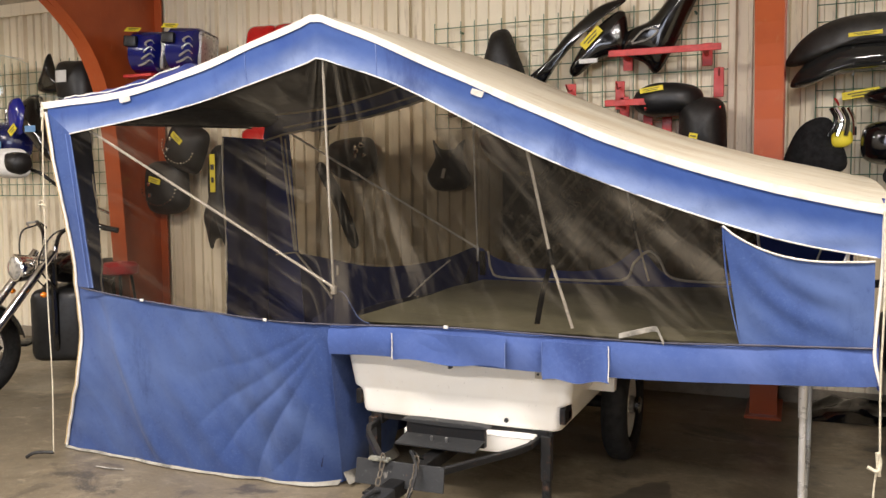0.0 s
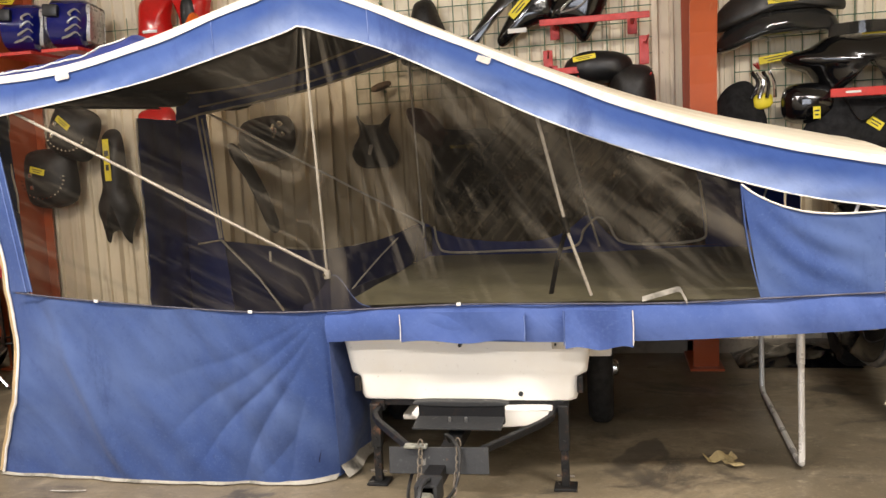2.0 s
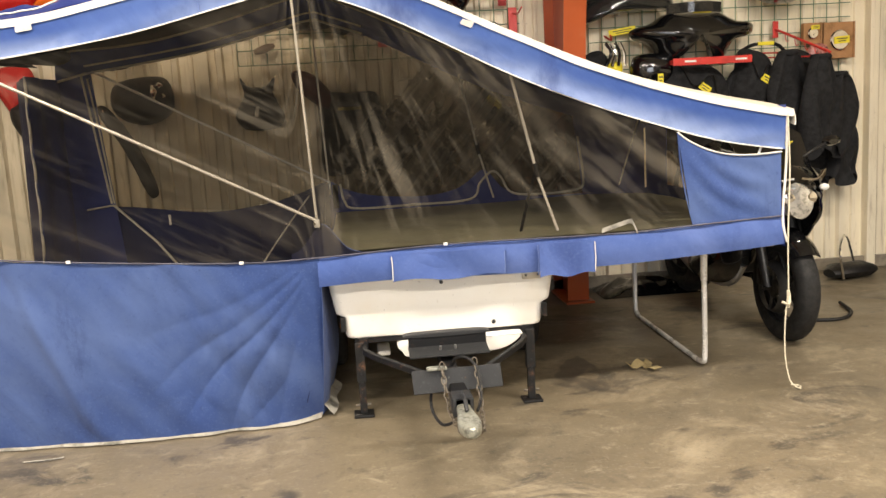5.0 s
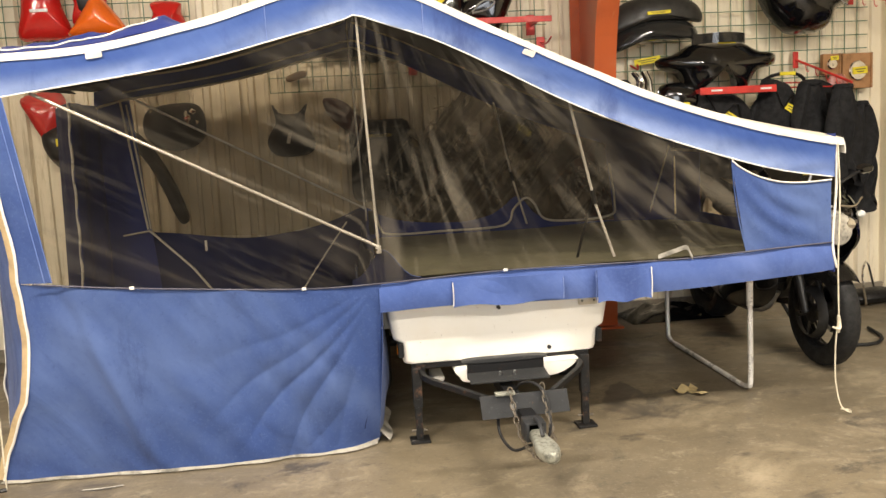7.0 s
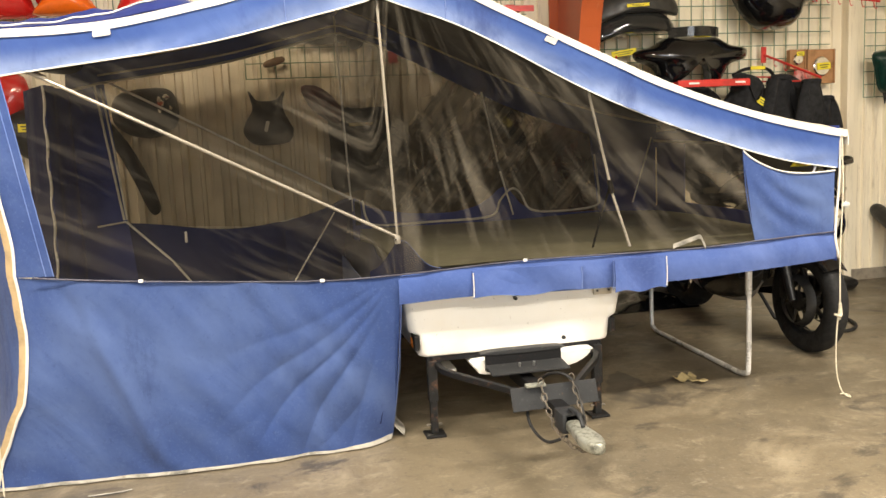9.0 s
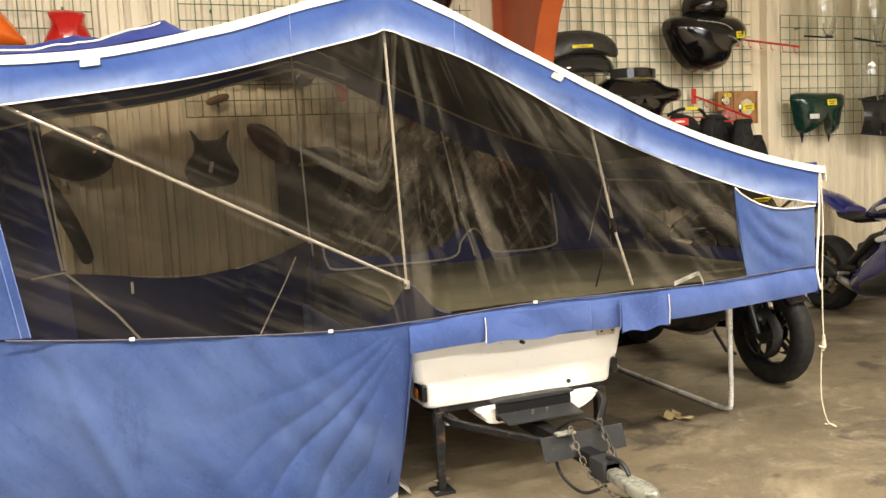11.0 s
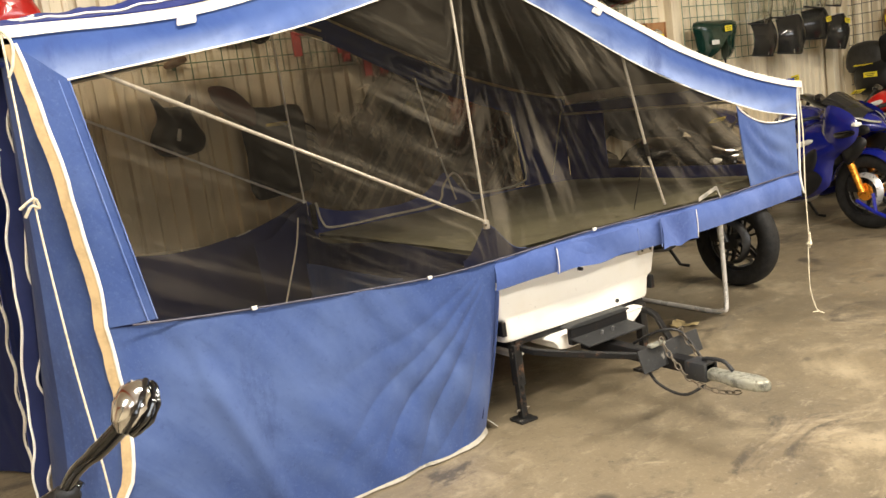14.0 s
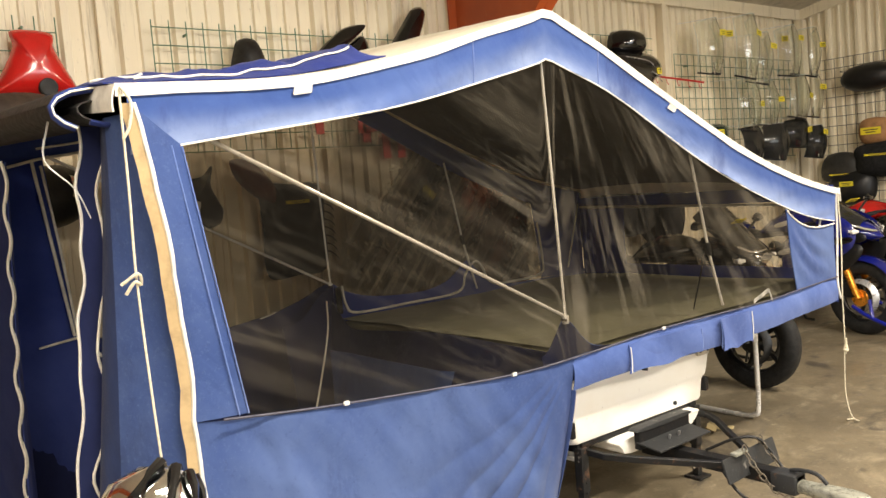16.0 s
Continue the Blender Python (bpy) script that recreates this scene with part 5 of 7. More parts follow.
def arc_guard(c, r, w, a0, a1, n=14):
    def f(u, v):
        a = radians(a0 + (a1 - a0) * u)
        q = (v - 0.5) * 2
        rr = r - 0.035 * q * q
        return Vector((c[0] + rr * math.cos(a), c[1] + w * q / 2, c[2] + rr * math.sin(a)))
    return surf(f, n, 6, 0.004)


DISC = plain("disc_steel", (0.07, 0.07, 0.07), 0.4, 0.9)
DARK_RIM = plain("dark_rim", (0.02, 0.02, 0.021), 0.35)
WHEEL_TURN = pose(0, 0, 0, 0, 0, 90)
CLEAR = Mat("clear_acrylic", (0.93, 0.95, 0.92), 0.02)
CLEAR.b.inputs["Transmission Weight"].default_value = 1.0
CLEAR.b.inputs["IOR"].default_value = 1.5
CLEAR = CLEAR.done()
SMOKE = Mat("smoked_acrylic", (0.05, 0.05, 0.048), 0.08)
SMOKE.b.inputs["Transmission Weight"].default_value = 0.6
SMOKE.b.inputs["Coat Weight"].default_value = 0.5
SMOKE.b.inputs["IOR"].default_value = 1.25
SMOKE = SMOKE.done()
# pale opaque colour for the highlight along clear screen edges
EDGE_HIGHLIGHT = plain("acrylic_edge_highlight", (0.6, 0.66, 0.6), 0.1, wear=0.1, scale=30)
DEEP_BLUE = plain("deep_blue_gloss", (0.007, 0.011, 0.15), 0.14, wear=0.06, coat=0.6)
DARK_SMOKE = plain("dark_tinted_screen", (0.006, 0.006, 0.0065), 0.08, wear=0.05, coat=0.6)
LAMP_GLASS = plain("lamp_glass", (0.75, 0.75, 0.72), 0.08, 0.7, wear=0.3, scale=40)
DARK_GREEN = plain("dark_green_gloss", (0.006, 0.03, 0.022), 0.14, wear=0.05, coat=0.5)
GREY_PLASTIC = plain("grey_plastic", (0.032, 0.031, 0.028), 0.45, wear=0.2)
INK = plain("ink", (0.05, 0.05, 0.04), 0.7)


def label_tape(parent, m, w=0.13, h=0.045):
    """A yellow price tape with two lines of unreadable writing, in the parent's frame."""
    bm = box((-w / 2, -0.0015, -h / 2), (w / 2, 0.0015, h / 2), 0.0008, 1)
    bm.transform(m)
    tape = part("price_tape", bm, YELLOW, parent, "yellow handwritten price tape", smooth=False)
    for k, f in ((0.16, 0.7), (-0.18, 0.5)):
        b = box((-w * f / 2, -0.0026, h * (k - 0.07)), (w * f / 2, -0.0018, h * (k + 0.07)))
        b.transform(m)
        part("writing", b, INK, tape, smooth=False)
    return tape


def sportbike(label, m, paint, fork_mat, rim_mat, lamp=True, tape=True, tank_mat=None):
    """Faired sports motorcycle; forward is +x, the ground z = 0."""
    bike = thing("motorcycle", label, "motorcycle", "parked motorcycles", m)
    wd, ht = (1.22, 1.2) if lamp else (1.0, 0.85)
    for x, r, w in ((0.70, 0.3, 0.12), (-0.70, 0.315, 0.185)):
        wh = wheel_at(bike, (x, 0, r), WHEEL_TURN, r, w, RUBBER, rim_mat, 5)
        for s in (-1, 1):
            ring = [(x + 0.135 * math.cos(a), s * 0.075, r + 0.135 * math.sin(a)) for a in [2 * math.pi * k / 28 for k in range(28)]]
            part("brake_disc", tube(ring, 0.026, 6, closed=True, flat=0.12), DISC if lamp else SILVER, wh, "drilled steel brake disc")
            if lamp:
                part("disc_carrier", cyl((x, s * 0.062, r), (x, s * 0.07, r), 0.062, 20, 0.003), GREY_PLASTIC, wh)
                for k in range(6):
                    a = 2 * math.pi * k / 6 + 0.3
                    part("disc_arm", tube([(x + 0.05 * math.cos(a), s * 0.07, r + 0.05 * math.sin(a)), (x + 0.125 * math.cos(a), s * 0.073, r + 0.125 * math.sin(a))], 0.008, 6), GREY_PLASTIC, wh)
    for s in (-1, 1):
        part("fork_leg", tube([(0.70, s * 0.1, 0.3), (0.62, s * 0.1, 0.5), (0.46, s * 0.1, 0.88)], [0.024, 0.028, 0.024], 10), fork_mat, bike)
        part("caliper", box((0.58, s * 0.085 - 0.025, 0.3), (0.66, s * 0.085 + 0.025, 0.42), 0.012), BLACK_PLASTIC, bike)
        part("side_fairing", side_shell([(0.5, 0.86), (0.7, 0.8), (0.66, 0.68), (0.5, 0.56), (0.44, 0.36), (0.22, 0.24), (-0.18, 0.2), (-0.3, 0.28), (-0.12, 0.48), (0.02, 0.6), (0.1, 0.76), (0.28, 0.86)], 0.09, s * 0.14, s), paint, bike)
        part("air_duct", side_shell([(0.3, 0.62), (0.4, 0.66), (0.38, 0.52), (0.26, 0.4), (0.2, 0.48)], 0.02, s * 0.222, s), BLACK_PLASTIC, bike)
        part("handlebar", tube(curve([(0.42, s * 0.1, 0.9), (0.38, s * 0.26, 0.91), (0.32, s * 0.36, 0.89)], 3), 0.014, 8), BLACK_PLASTIC, bike)
        part("grip", cyl((0.36, s * 0.29, 0.905), (0.31, s * 0.4, 0.885), 0.019, 10, 0.003), RUBBER, bike)
        mir = part("mirror_stem", tube(curve([(0.6, s * 0.12, 0.98), (0.58, s * 0.24, 1.04), (0.55, s * 0.33, 1.07)], 3), 0.009, 8), BLACK_PLASTIC, bike)
        part("mirror", loft([((0.53, s * 0.34, 1.07), 0.035, 0.02), ((0.55, s * 0.34, 1.075), 0.055, 0.03), ((0.58, s * 0.34, 1.07), 0.03, 0.015)], 12), BLACK_GLOSS, mir)
        part("frame_spar", tube([(0.38, s * 0.13, 0.78), (0.0, s * 0.17, 0.66), (-0.28, s * 0.13, 0.45)], [0.035, 0.04, 0.035], 8), BLACK_PLASTIC, bike)
        part("swingarm", tube([(-0.24, s * 0.1, 0.4), (-0.5, s * 0.13, 0.36), (-0.72, s * 0.12, 0.315)], [0.035, 0.03, 0.025], 8), ALLOY if rim_mat is not DARK_RIM else BLACK_PLASTIC, bike)
        part("foot_peg", cyl((-0.3, s * 0.14, 0.36), (-0.3, s * 0.24, 0.37), 0.012, 8), ALLOY, bike)
    part("front_fender", arc_guard((0.70, 0, 0.3), 0.335, 0.15, 40, 165), paint, bike)
    part("upper_fairing", loft([((0.86, 0, 0.79), 0.02 * wd, 0.015 * ht), ((0.8, 0, 0.81), 0.09 * wd, 0.07 * ht), ((0.7, 0, 0.84), 0.16 * wd, 0.1 * ht), ((0.55, 0, 0.88), 0.21 * wd, 0.11 * ht), ((0.42, 0, 0.91), 0.19 * wd, 0.06)], 22, power=1.5 if not lamp else 2.0), paint, bike)
    part("windscreen", surf(lambda u, v: Vector((0.74 - 0.3 * u, wd * (0.13 + 0.05 * u) * (2 * v - 1), 0.92 + (0.27 if lamp else 0.17) * u - 0.07 * (2 * v - 1) ** 2)), 8, 8, 0.004), DARK_SMOKE if lamp else SMOKE, bike, "dark tinted windscreen" if lamp else "smoked windscreen")
    for s in (-1, 1):
        part("inner_cowl", side_shell([(0.46, 0.98), (0.62, 0.96), (0.74, 0.86), (0.72, 0.72), (0.55, 0.62), (0.42, 0.7)], 0.05, s * 0.17, s), paint, bike)
        part("lower_cowl", side_shell([(0.56, 0.66), (0.7, 0.74), (0.78, 0.7), (0.72, 0.6), (0.6, 0.52)], 0.03, s * 0.13, s), BLACK_PLASTIC, bike)
    if lamp:
        eye = part("headlight", loft([((0.875, 0, 0.765), 0.03, 0.05), ((0.865, 0, 0.775), 0.07, 0.085), ((0.79, 0, 0.785), 0.1, 0.1)], 16), LAMP_GLASS, bike, "clear multi-reflector headlight")
        for s in (-1, 1):
            part("reflector", loft([((0.872, s * 0.045, 0.8), 0.01, 0.01), ((0.862, s * 0.05, 0.8), 0.04, 0.035), ((0.83, s * 0.05, 0.8), 0.05, 0.045)], 12), CHROME, eye)
            part("nose_edge", tube(curve([(0.83, s * 0.02, 0.9), (0.8, s * 0.12, 0.89), (0.74, s * 0.2, 0.93)], 4), 0.007, 6), CHROME, bike, "bright edge of the nose")
            part("nose_wing", side_shell([(0.5, 0.72), (0.66, 0.86), (0.8, 0.82), (0.82, 0.7), (0.7, 0.6), (0.55, 0.58)], 0.06, s * 0.12, s), paint, bike)
    for s in (-1, 1):
        part("indicator", loft([((0.72, s * 0.2, 0.84), 0.015, 0.012), ((0.75, s * 0.19, 0.84), 0.03, 0.02), ((0.77, s * 0.17, 0.84), 0.01, 0.01)], 8), WHITE_PLASTIC, bike)
    part("tank", loft([((0.3, 0, 0.86), 0.08, 0.04), ((0.24, 0, 0.88), 0.15, 0.09), ((0.08, 0, 0.9), 0.17, 0.11), ((-0.1, 0, 0.86), 0.12, 0.08), ((-0.2, 0, 0.82), 0.08, 0.03)], 18), tank_mat or paint, bike)
    part("seat", loft([((-0.14, 0, 0.8), 0.08, 0.03), ((-0.28, 0, 0.79), 0.14, 0.035), ((-0.45, 0, 0.82), 0.12, 0.04), ((-0.5, 0, 0.86), 0.1, 0.03)], 14), LEATHER, bike, "black seat")
    part("tail", loft([((-0.4, 0, 0.84), 0.12, 0.05), ((-0.6, 0, 0.92), 0.12, 0.06), ((-0.82, 0, 1.0), 0.07, 0.035), ((-0.95, 0, 1.03), 0.03, 0.015)], 14), paint, bike)
    part("tail_light", loft([((-0.9, 0, 0.985), 0.05, 0.015), ((-0.94, 0, 0.99), 0.045, 0.018)], 10), RED_LENS, bike)
    part("plate_bracket", tube([(-0.8, 0, 0.95), (-0.92, 0, 0.8), (-0.96, 0, 0.66)], 0.02, 6), BLACK_PLASTIC, bike)
    eng = part("engine", box((-0.22, -0.15, 0.3), (0.3, 0.15, 0.62), 0.04), plain("engine_black", (0.03, 0.03, 0.03), 0.5, 0.4), bike, "black engine block")
    for s in (-1, 1):
        part("engine_cover", cyl((-0.02, s * 0.14, 0.4), (-0.02, s * 0.2, 0.4), 0.1, 20, 0.012), ALLOY, eng)
    part("radiator", box((0.36, -0.16, 0.42), (0.4, 0.16, 0.68), 0.01), BLACK_PLASTIC, bike)
    part("exhaust_pipe", tube(curve([(0.3, -0.06, 0.36), (0.2, -0.1, 0.24), (-0.2, -0.12, 0.23), (-0.4, -0.17, 0.33)], 4), 0.03, 10), ALLOY, bike)
    part("silencer", tube([(-0.38, -0.18, 0.33), (-0.45, -0.19, 0.37), (-0.82, -0.21, 0.56), (-0.86, -0.21, 0.58)], [0.035, 0.058, 0.06, 0.045], 14), DISC, bike, "dark steel silencer")
    part("side_stand", tube([(-0.1, 0.14, 0.28), (-0.02, 0.26, 0.02), (0.04, 0.29, 0.008)], 0.012, 8), BLACK_PLASTIC, bike)
    part("chain_guard", box((-0.68, 0.1, 0.36), (-0.3, 0.13, 0.42), 0.006), BLACK_PLASTIC, bike)
    if not lamp:
        for s in (-1, 1):
            part("intake", side_shell([(0.66, 0.83), (0.78, 0.82), (0.8, 0.77), (0.7, 0.74), (0.62, 0.77)], 0.02, s * 0.12, s), BLACK_PLASTIC, bike, "black nose intake")
            part("decal", side_shell([(0.02, 0.9), (0.14, 0.93), (0.16, 0.9), (0.04, 0.87)], 0.006, s * 0.165, s), WHITE_PLASTIC, bike, "white tank badge")
            part("stripe", tube(curve([(0.5, s * 0.2, 0.93), (0.66, s * 0.165, 0.9), (0.78, s * 0.09, 0.85)], 4), 0.006, 6), SILVER, bike, "pale edge stripe")
            part("belly_panel", side_shell([(0.3, 0.5), (0.44, 0.42), (0.3, 0.28), (0.0, 0.24), (-0.1, 0.3), (0.1, 0.4)], 0.02, s * 0.225, s), BLACK_PLASTIC, bike, "black lower fairing panel")
        for x, r in ((0.70, 0.3), (-0.70, 0.315)):
            for s in (-1, 1):
                line = [(x + r * 0.69 * math.cos(a), s * 0.045, r + r * 0.69 * math.sin(a)) for a in [2 * math.pi * k / 36 for k in range(36)]]
                part("rim_stripe", tube(line, 0.006, 6, closed=True), paint, bike, "coloured rim stripe")
        for s in (-1, 1):
            part("disc_carrier", cyl((0.70, s * 0.068, 0.3), (0.70, s * 0.078, 0.3), 0.07, 20, 0.003), fork_mat, bike)
            part("winglet", side_shell([(0.56, 0.78), (0.72, 0.8), (0.74, 0.765), (0.6, 0.735)], 0.015, s * 0.215, s), BLACK_GLOSS, bike, "black side winglet")
            part("decal", side_shell([(0.1, 0.68), (0.34, 0.74), (0.36, 0.71), (0.12, 0.645)], 0.006, s * 0.232, s), WHITE_PLASTIC, bike, "white fairing badge")
            part("lamp_slit", tube(curve([(0.84, s * 0.035, 0.835), (0.8, s * 0.1, 0.85), (0.74, s * 0.15, 0.88)], 3), 0.009, 6), LAMP_GLASS, bike, "narrow lamp strip")
    if tape:
        label_tape(bike, pose(0.63, 0, 1.075, 58, 0, 90) @ pose(0, 0, 0, 0, 0, 0), 0.13, 0.05)
    return bike


def cruiser(label, m):
    bike = thing("motorcycle", label, "motorcycle", "parked motorcycles", m)
    for x, r, w in ((1.02, 0.32, 0.11), (-0.68, 0.31, 0.13)):
        wheel_at(bike, (x, 0, r), WHEEL_TURN, r, w, RUBBER, CHROME, 9)
    part("front_fender", arc_guard((1.02, 0, 0.32), 0.355, 0.16, 35, 170), BLACK_GLOSS, bike)
    part("rear_fender", arc_guard((-0.68, 0, 0.31), 0.345, 0.17, 30, 180), BLACK_GLOSS, bike)
    for s in (-1, 1):
        part("fork_leg", tube([(1.02, s * 0.11, 0.32), (0.88, s * 0.11, 0.48), (0.5, s * 0.11, 0.93)], [0.032, 0.03, 0.024], 12), CHROME, bike, "chrome fork leg")
        part("handlebar", tube(curve([(0.46, s * 0.07, 0.96), (0.44, s * 0.12, 1.06), (0.38, s * 0.3, 1.12), (0.26, s * 0.44, 1.08)], 5), 0.0135, 10), BLACK_GLOSS, bike, "wide black handlebar")
        part("grip", cyl((0.33, s * 0.36, 1.1), (0.24, s * 0.46, 1.07), 0.019, 10, 0.003), RUBBER, bike)
        part("riser", tube([(0.47, s * 0.06, 0.88), (0.45, s * 0.07, 1.0)], 0.018, 10), CHROME, bike)
        part("lever", tube(curve([(0.4, s * 0.28, 1.12), (0.42, s * 0.36, 1.11), (0.36, s * 0.44, 1.08)], 3), 0.008, 6), ALLOY, bike)
        part("indicator", loft([((0.61, s * 0.2, 0.66), 0.012, 0.012), ((0.63, s * 0.2, 0.66), 0.02, 0.02), ((0.65, s * 0.2, 0.66), 0.006, 0.006)], 10), AMBER, bike, "amber indicator")
        cable = tube(curve([(0.4, s * 0.27, 1.1), (0.55, s * 0.2, 1.05), (0.6, s * 0.1, 0.85), (0.45, s * 0.06, 0.65)], 5), 0.006, 6)
        part("cable", cable, CABLE, bike)
        for k, dx in ((0, 0.13), (1, -0.1)):
            cylinder = bmesh.new()
            for j in range(7):
                p = Vector((0.02 + dx * (0.5 + j * 0.09), 0, 0.46 + j * 0.03))
                cyl(p + Vector((0, 0, -0.008)), p + Vector((0, 0, 0.008)), 0.085, 14, 0, cylinder)
            if s > 0:
                part("cylinder", cylinder, plain("cylinder_black", (0.03, 0.03, 0.03), 0.45, 0.5), bike, "finned engine cylinder")
            else:
                cylinder.free()
        part("side_cover", cyl((-0.02, s * 0.12, 0.36), (-0.02, s * 0.2, 0.36), 0.075, 24, 0.012), CHROME, bike, "round chrome engine cover")
        part("foot_board", box((0.2, s * 0.24 - 0.05, 0.27), (0.44, s * 0.24 + 0.05, 0.29), 0.008), BLACK_PLASTIC, bike)
    lamp = part("headlight", loft([((0.58, 0, 0.83), 0.05, 0.05), ((0.62, 0, 0.83), 0.085, 0.085), ((0.7, 0, 0.83), 0.095, 0.095), ((0.71, 0, 0.83), 0.085, 0.085)], 20), CHROME, bike, "chrome headlight bowl")
    part("lens", loft([((0.708, 0, 0.83), 0.082, 0.082), ((0.725, 0, 0.83), 0.06, 0.06), ((0.73, 0, 0.83), 0.02, 0.02)], 20), LAMP_GLASS, lamp, "clear headlight lens")
    part("yoke", box((0.5, -0.13, 0.87), (0.58, 0.13, 0.9), 0.01), CHROME, bike)
    part("tank", loft([((0.42, 0, 0.8), 0.05, 0.04), ((0.3, 0, 0.8), 0.13, 0.1), ((0.12, 0, 0.79), 0.16, 0.12), ((-0.06, 0, 0.76), 0.1, 0.07), ((-0.16, 0, 0.73), 0.05, 0.02)], 18), BLACK_GLOSS, bike, "black teardrop tank")
    part("seat", loft([((-0.08, 0, 0.7), 0.1, 0.03), ((-0.25, 0, 0.66), 0.16, 0.04), ((-0.42, 0, 0.68), 0.17, 0.05), ((-0.5, 0, 0.74), 0.12, 0.04), ((-0.78, 0, 0.75), 0.1, 0.035)], 14), LEATHER, bike, "black leather seat")
    part("crankcase", box((-0.26, -0.19, 0.15), (0.42, 0.19, 0.66), 0.07, 3), plain("crankcase_black", (0.03, 0.03, 0.03), 0.4, 0.4), bike)
    part("frame_tube", tube(curve([(0.44, 0, 0.85), (0.42, 0, 0.5), (0.36, 0, 0.2), (-0.2, 0, 0.18), (-0.35, 0, 0.4), (-0.2, 0, 0.66)], 4), 0.024, 8), BLACK_GLOSS, bike)
    for z, e in ((0.3, 0.0), (0.22, 0.06)):
        part("exhaust_pipe", tube(curve([(0.16, -0.1, 0.46), (0.24, -0.18, z + 0.05), (0.0, -0.2, z), (-0.3, -0.2, z), (-0.85, -0.2, z + 0.02)], 4), [0.022] * 9 + [0.04] * 8, 10), CHROME, bike, "chrome exhaust")
    part("tail_light", loft([((-0.98, 0, 0.52), 0.05, 0.03), ((-1.02, 0, 0.52), 0.045, 0.028)], 10), RED_LENS, bike)
    part("air_cleaner", cyl((0.08, -0.1, 0.58), (0.08, -0.2, 0.58), 0.1, 24, 0.02), BLACK_GLOSS, bike)
    part("side_stand", tube([(0.1, 0.12, 0.2), (0.16, 0.26, 0.02), (0.22, 0.29, 0.008)], 0.012, 8), CHROME, bike)
    # bars and front wheel turned to the lock
    turned = Matrix.Translation((0.45, 0, 0)) @ Matrix.Rotation(radians(-40), 4, "Z") @ Matrix.Translation((-0.45, 0, 0))
    front = ("front_fender", "fork_leg", "handlebar", "grip", "riser", "lever", "indicator", "cable", "headlight", "yoke")
    for ob in [o for o in bike.children if o.name.split(".")[0] in front] + [[o for o in bike.children if o.name.split(".")[0] == "wheel"][0]]:
        for piece in [ob] + list(ob.children):
            piece.data.transform(turned)
    return bike


def facing(x, y, deg, lean=0.0):
    """A ground pose heading along deg (0 = +x, counter-clockwise from above)."""
    return pose(x, y, 0, 0, 0, deg) @ pose(0, 0, 0, lean, 0, 0)


# front axle about (0.39, 3.95), heading out of the wall
sportbike("black sports motorcycle with clear headlight parked by the wall", facing(0.473, 4.449, -91, 0), BLACK_GLOSS, BLACK_PLASTIC, DARK_RIM)
sportbike("glossy blue sports motorcycle with gold fork legs", facing(2.46, 4.62, -97, 0), DEEP_BLUE, GOLD, DARK_RIM, lamp=False)
sportbike("black sports motorcycle with a red tank at the end wall", facing(3.7, 4.55, -100, 0), BLACK_GLOSS, BLACK_PLASTIC, DARK_RIM, lamp=False, tape=False, tank_mat=RED_GLOSS)
cruiser("black cruiser motorcycle with chrome fork and round headlight", facing(-5.093, 4.506, -62, 0))

# paddock stand before the blue motorcycle
stand = thing("paddock_stand", "blue tubular paddock stand with small wheels", "stand", m=facing(2.38, 3.75, -97))
for s in (-1, 1):
    part("arm", tube(curve([(-0.2, s * 0.16, 0.24), (-0.02, s * 0.19, 0.16), (0.3, s * 0.2, 0.06)], 3), 0.016, 8), BLUE_GLOSS, stand)
    part("wheel", cyl((0.3, s * 0.2 - 0.02, 0.05), (0.3, s * 0.2 + 0.02, 0.05), 0.05, 16, 0.006), RUBBER, stand)
    part("upright", tube([(-0.02, s * 0.19, 0.16), (-0.06, s * 0.16, 0.3)], 0.014, 8), BLUE_GLOSS, stand)
part("cross_tube", tube([(0.3, -0.2, 0.06), (0.3, 0.2, 0.06)], 0.016, 8), BLUE_GLOSS, stand)

# motorcycle close to the camera's way: only its bars and mirrors rise into view
near = thing("motorcycle", "black motorcycle front with ribbed chrome mirrors on a stand", "motorcycle", "parked motorcycles")
RIBBED = ((-3.726, 1.643, 1.005, 0.038), (-4.095, 1.6, 1.152, 0.058))
for x, y, z, size in RIBBED:
    # an egg-shaped chrome shell leaning outwards, wrapped by black ribs
    m = pose(x, y, z, 0, -52, 20)
    head = loft([((-1.15, 0, 0), 0.2, 0.2), ((-0.8, 0, 0), 0.62, 0.55), ((-0.1, 0, 0), 0.92, 0.75), ((0.55, 0, 0), 0.85, 0.7), ((0.95, 0, 0), 0.5, 0.4), ((1.1, 0, 0), 0.1, 0.1)], 20)
    head.transform(m @ Matrix.Scale(size, 4))
    mir = part("mirror", head, CHROME, near, "chrome mirror shell with black ribs")
    for k in range(4):
        phi = radians((-78 if size < 0.05 else -38) + 34 * k)
        line, fat = [], []
        for j in range(13):
            s = -1.05 + 2.1 * j / 12
            rr = 0.98 * math.sqrt(max(0.02, 1 - (s / 1.18) ** 2))
            line.append((s, -rr * math.cos(phi), rr * math.sin(phi) * 0.88))
            fat.append((0.115 if size < 0.05 else 0.085) + 0.03 * math.cos(j * 1.6))
        rib = tube(line, fat, 8)
        rib.transform(m @ Matrix.Scale(size, 4))
        part("rib", rib, BLACK_GLOSS, mir, "black knuckled rib")
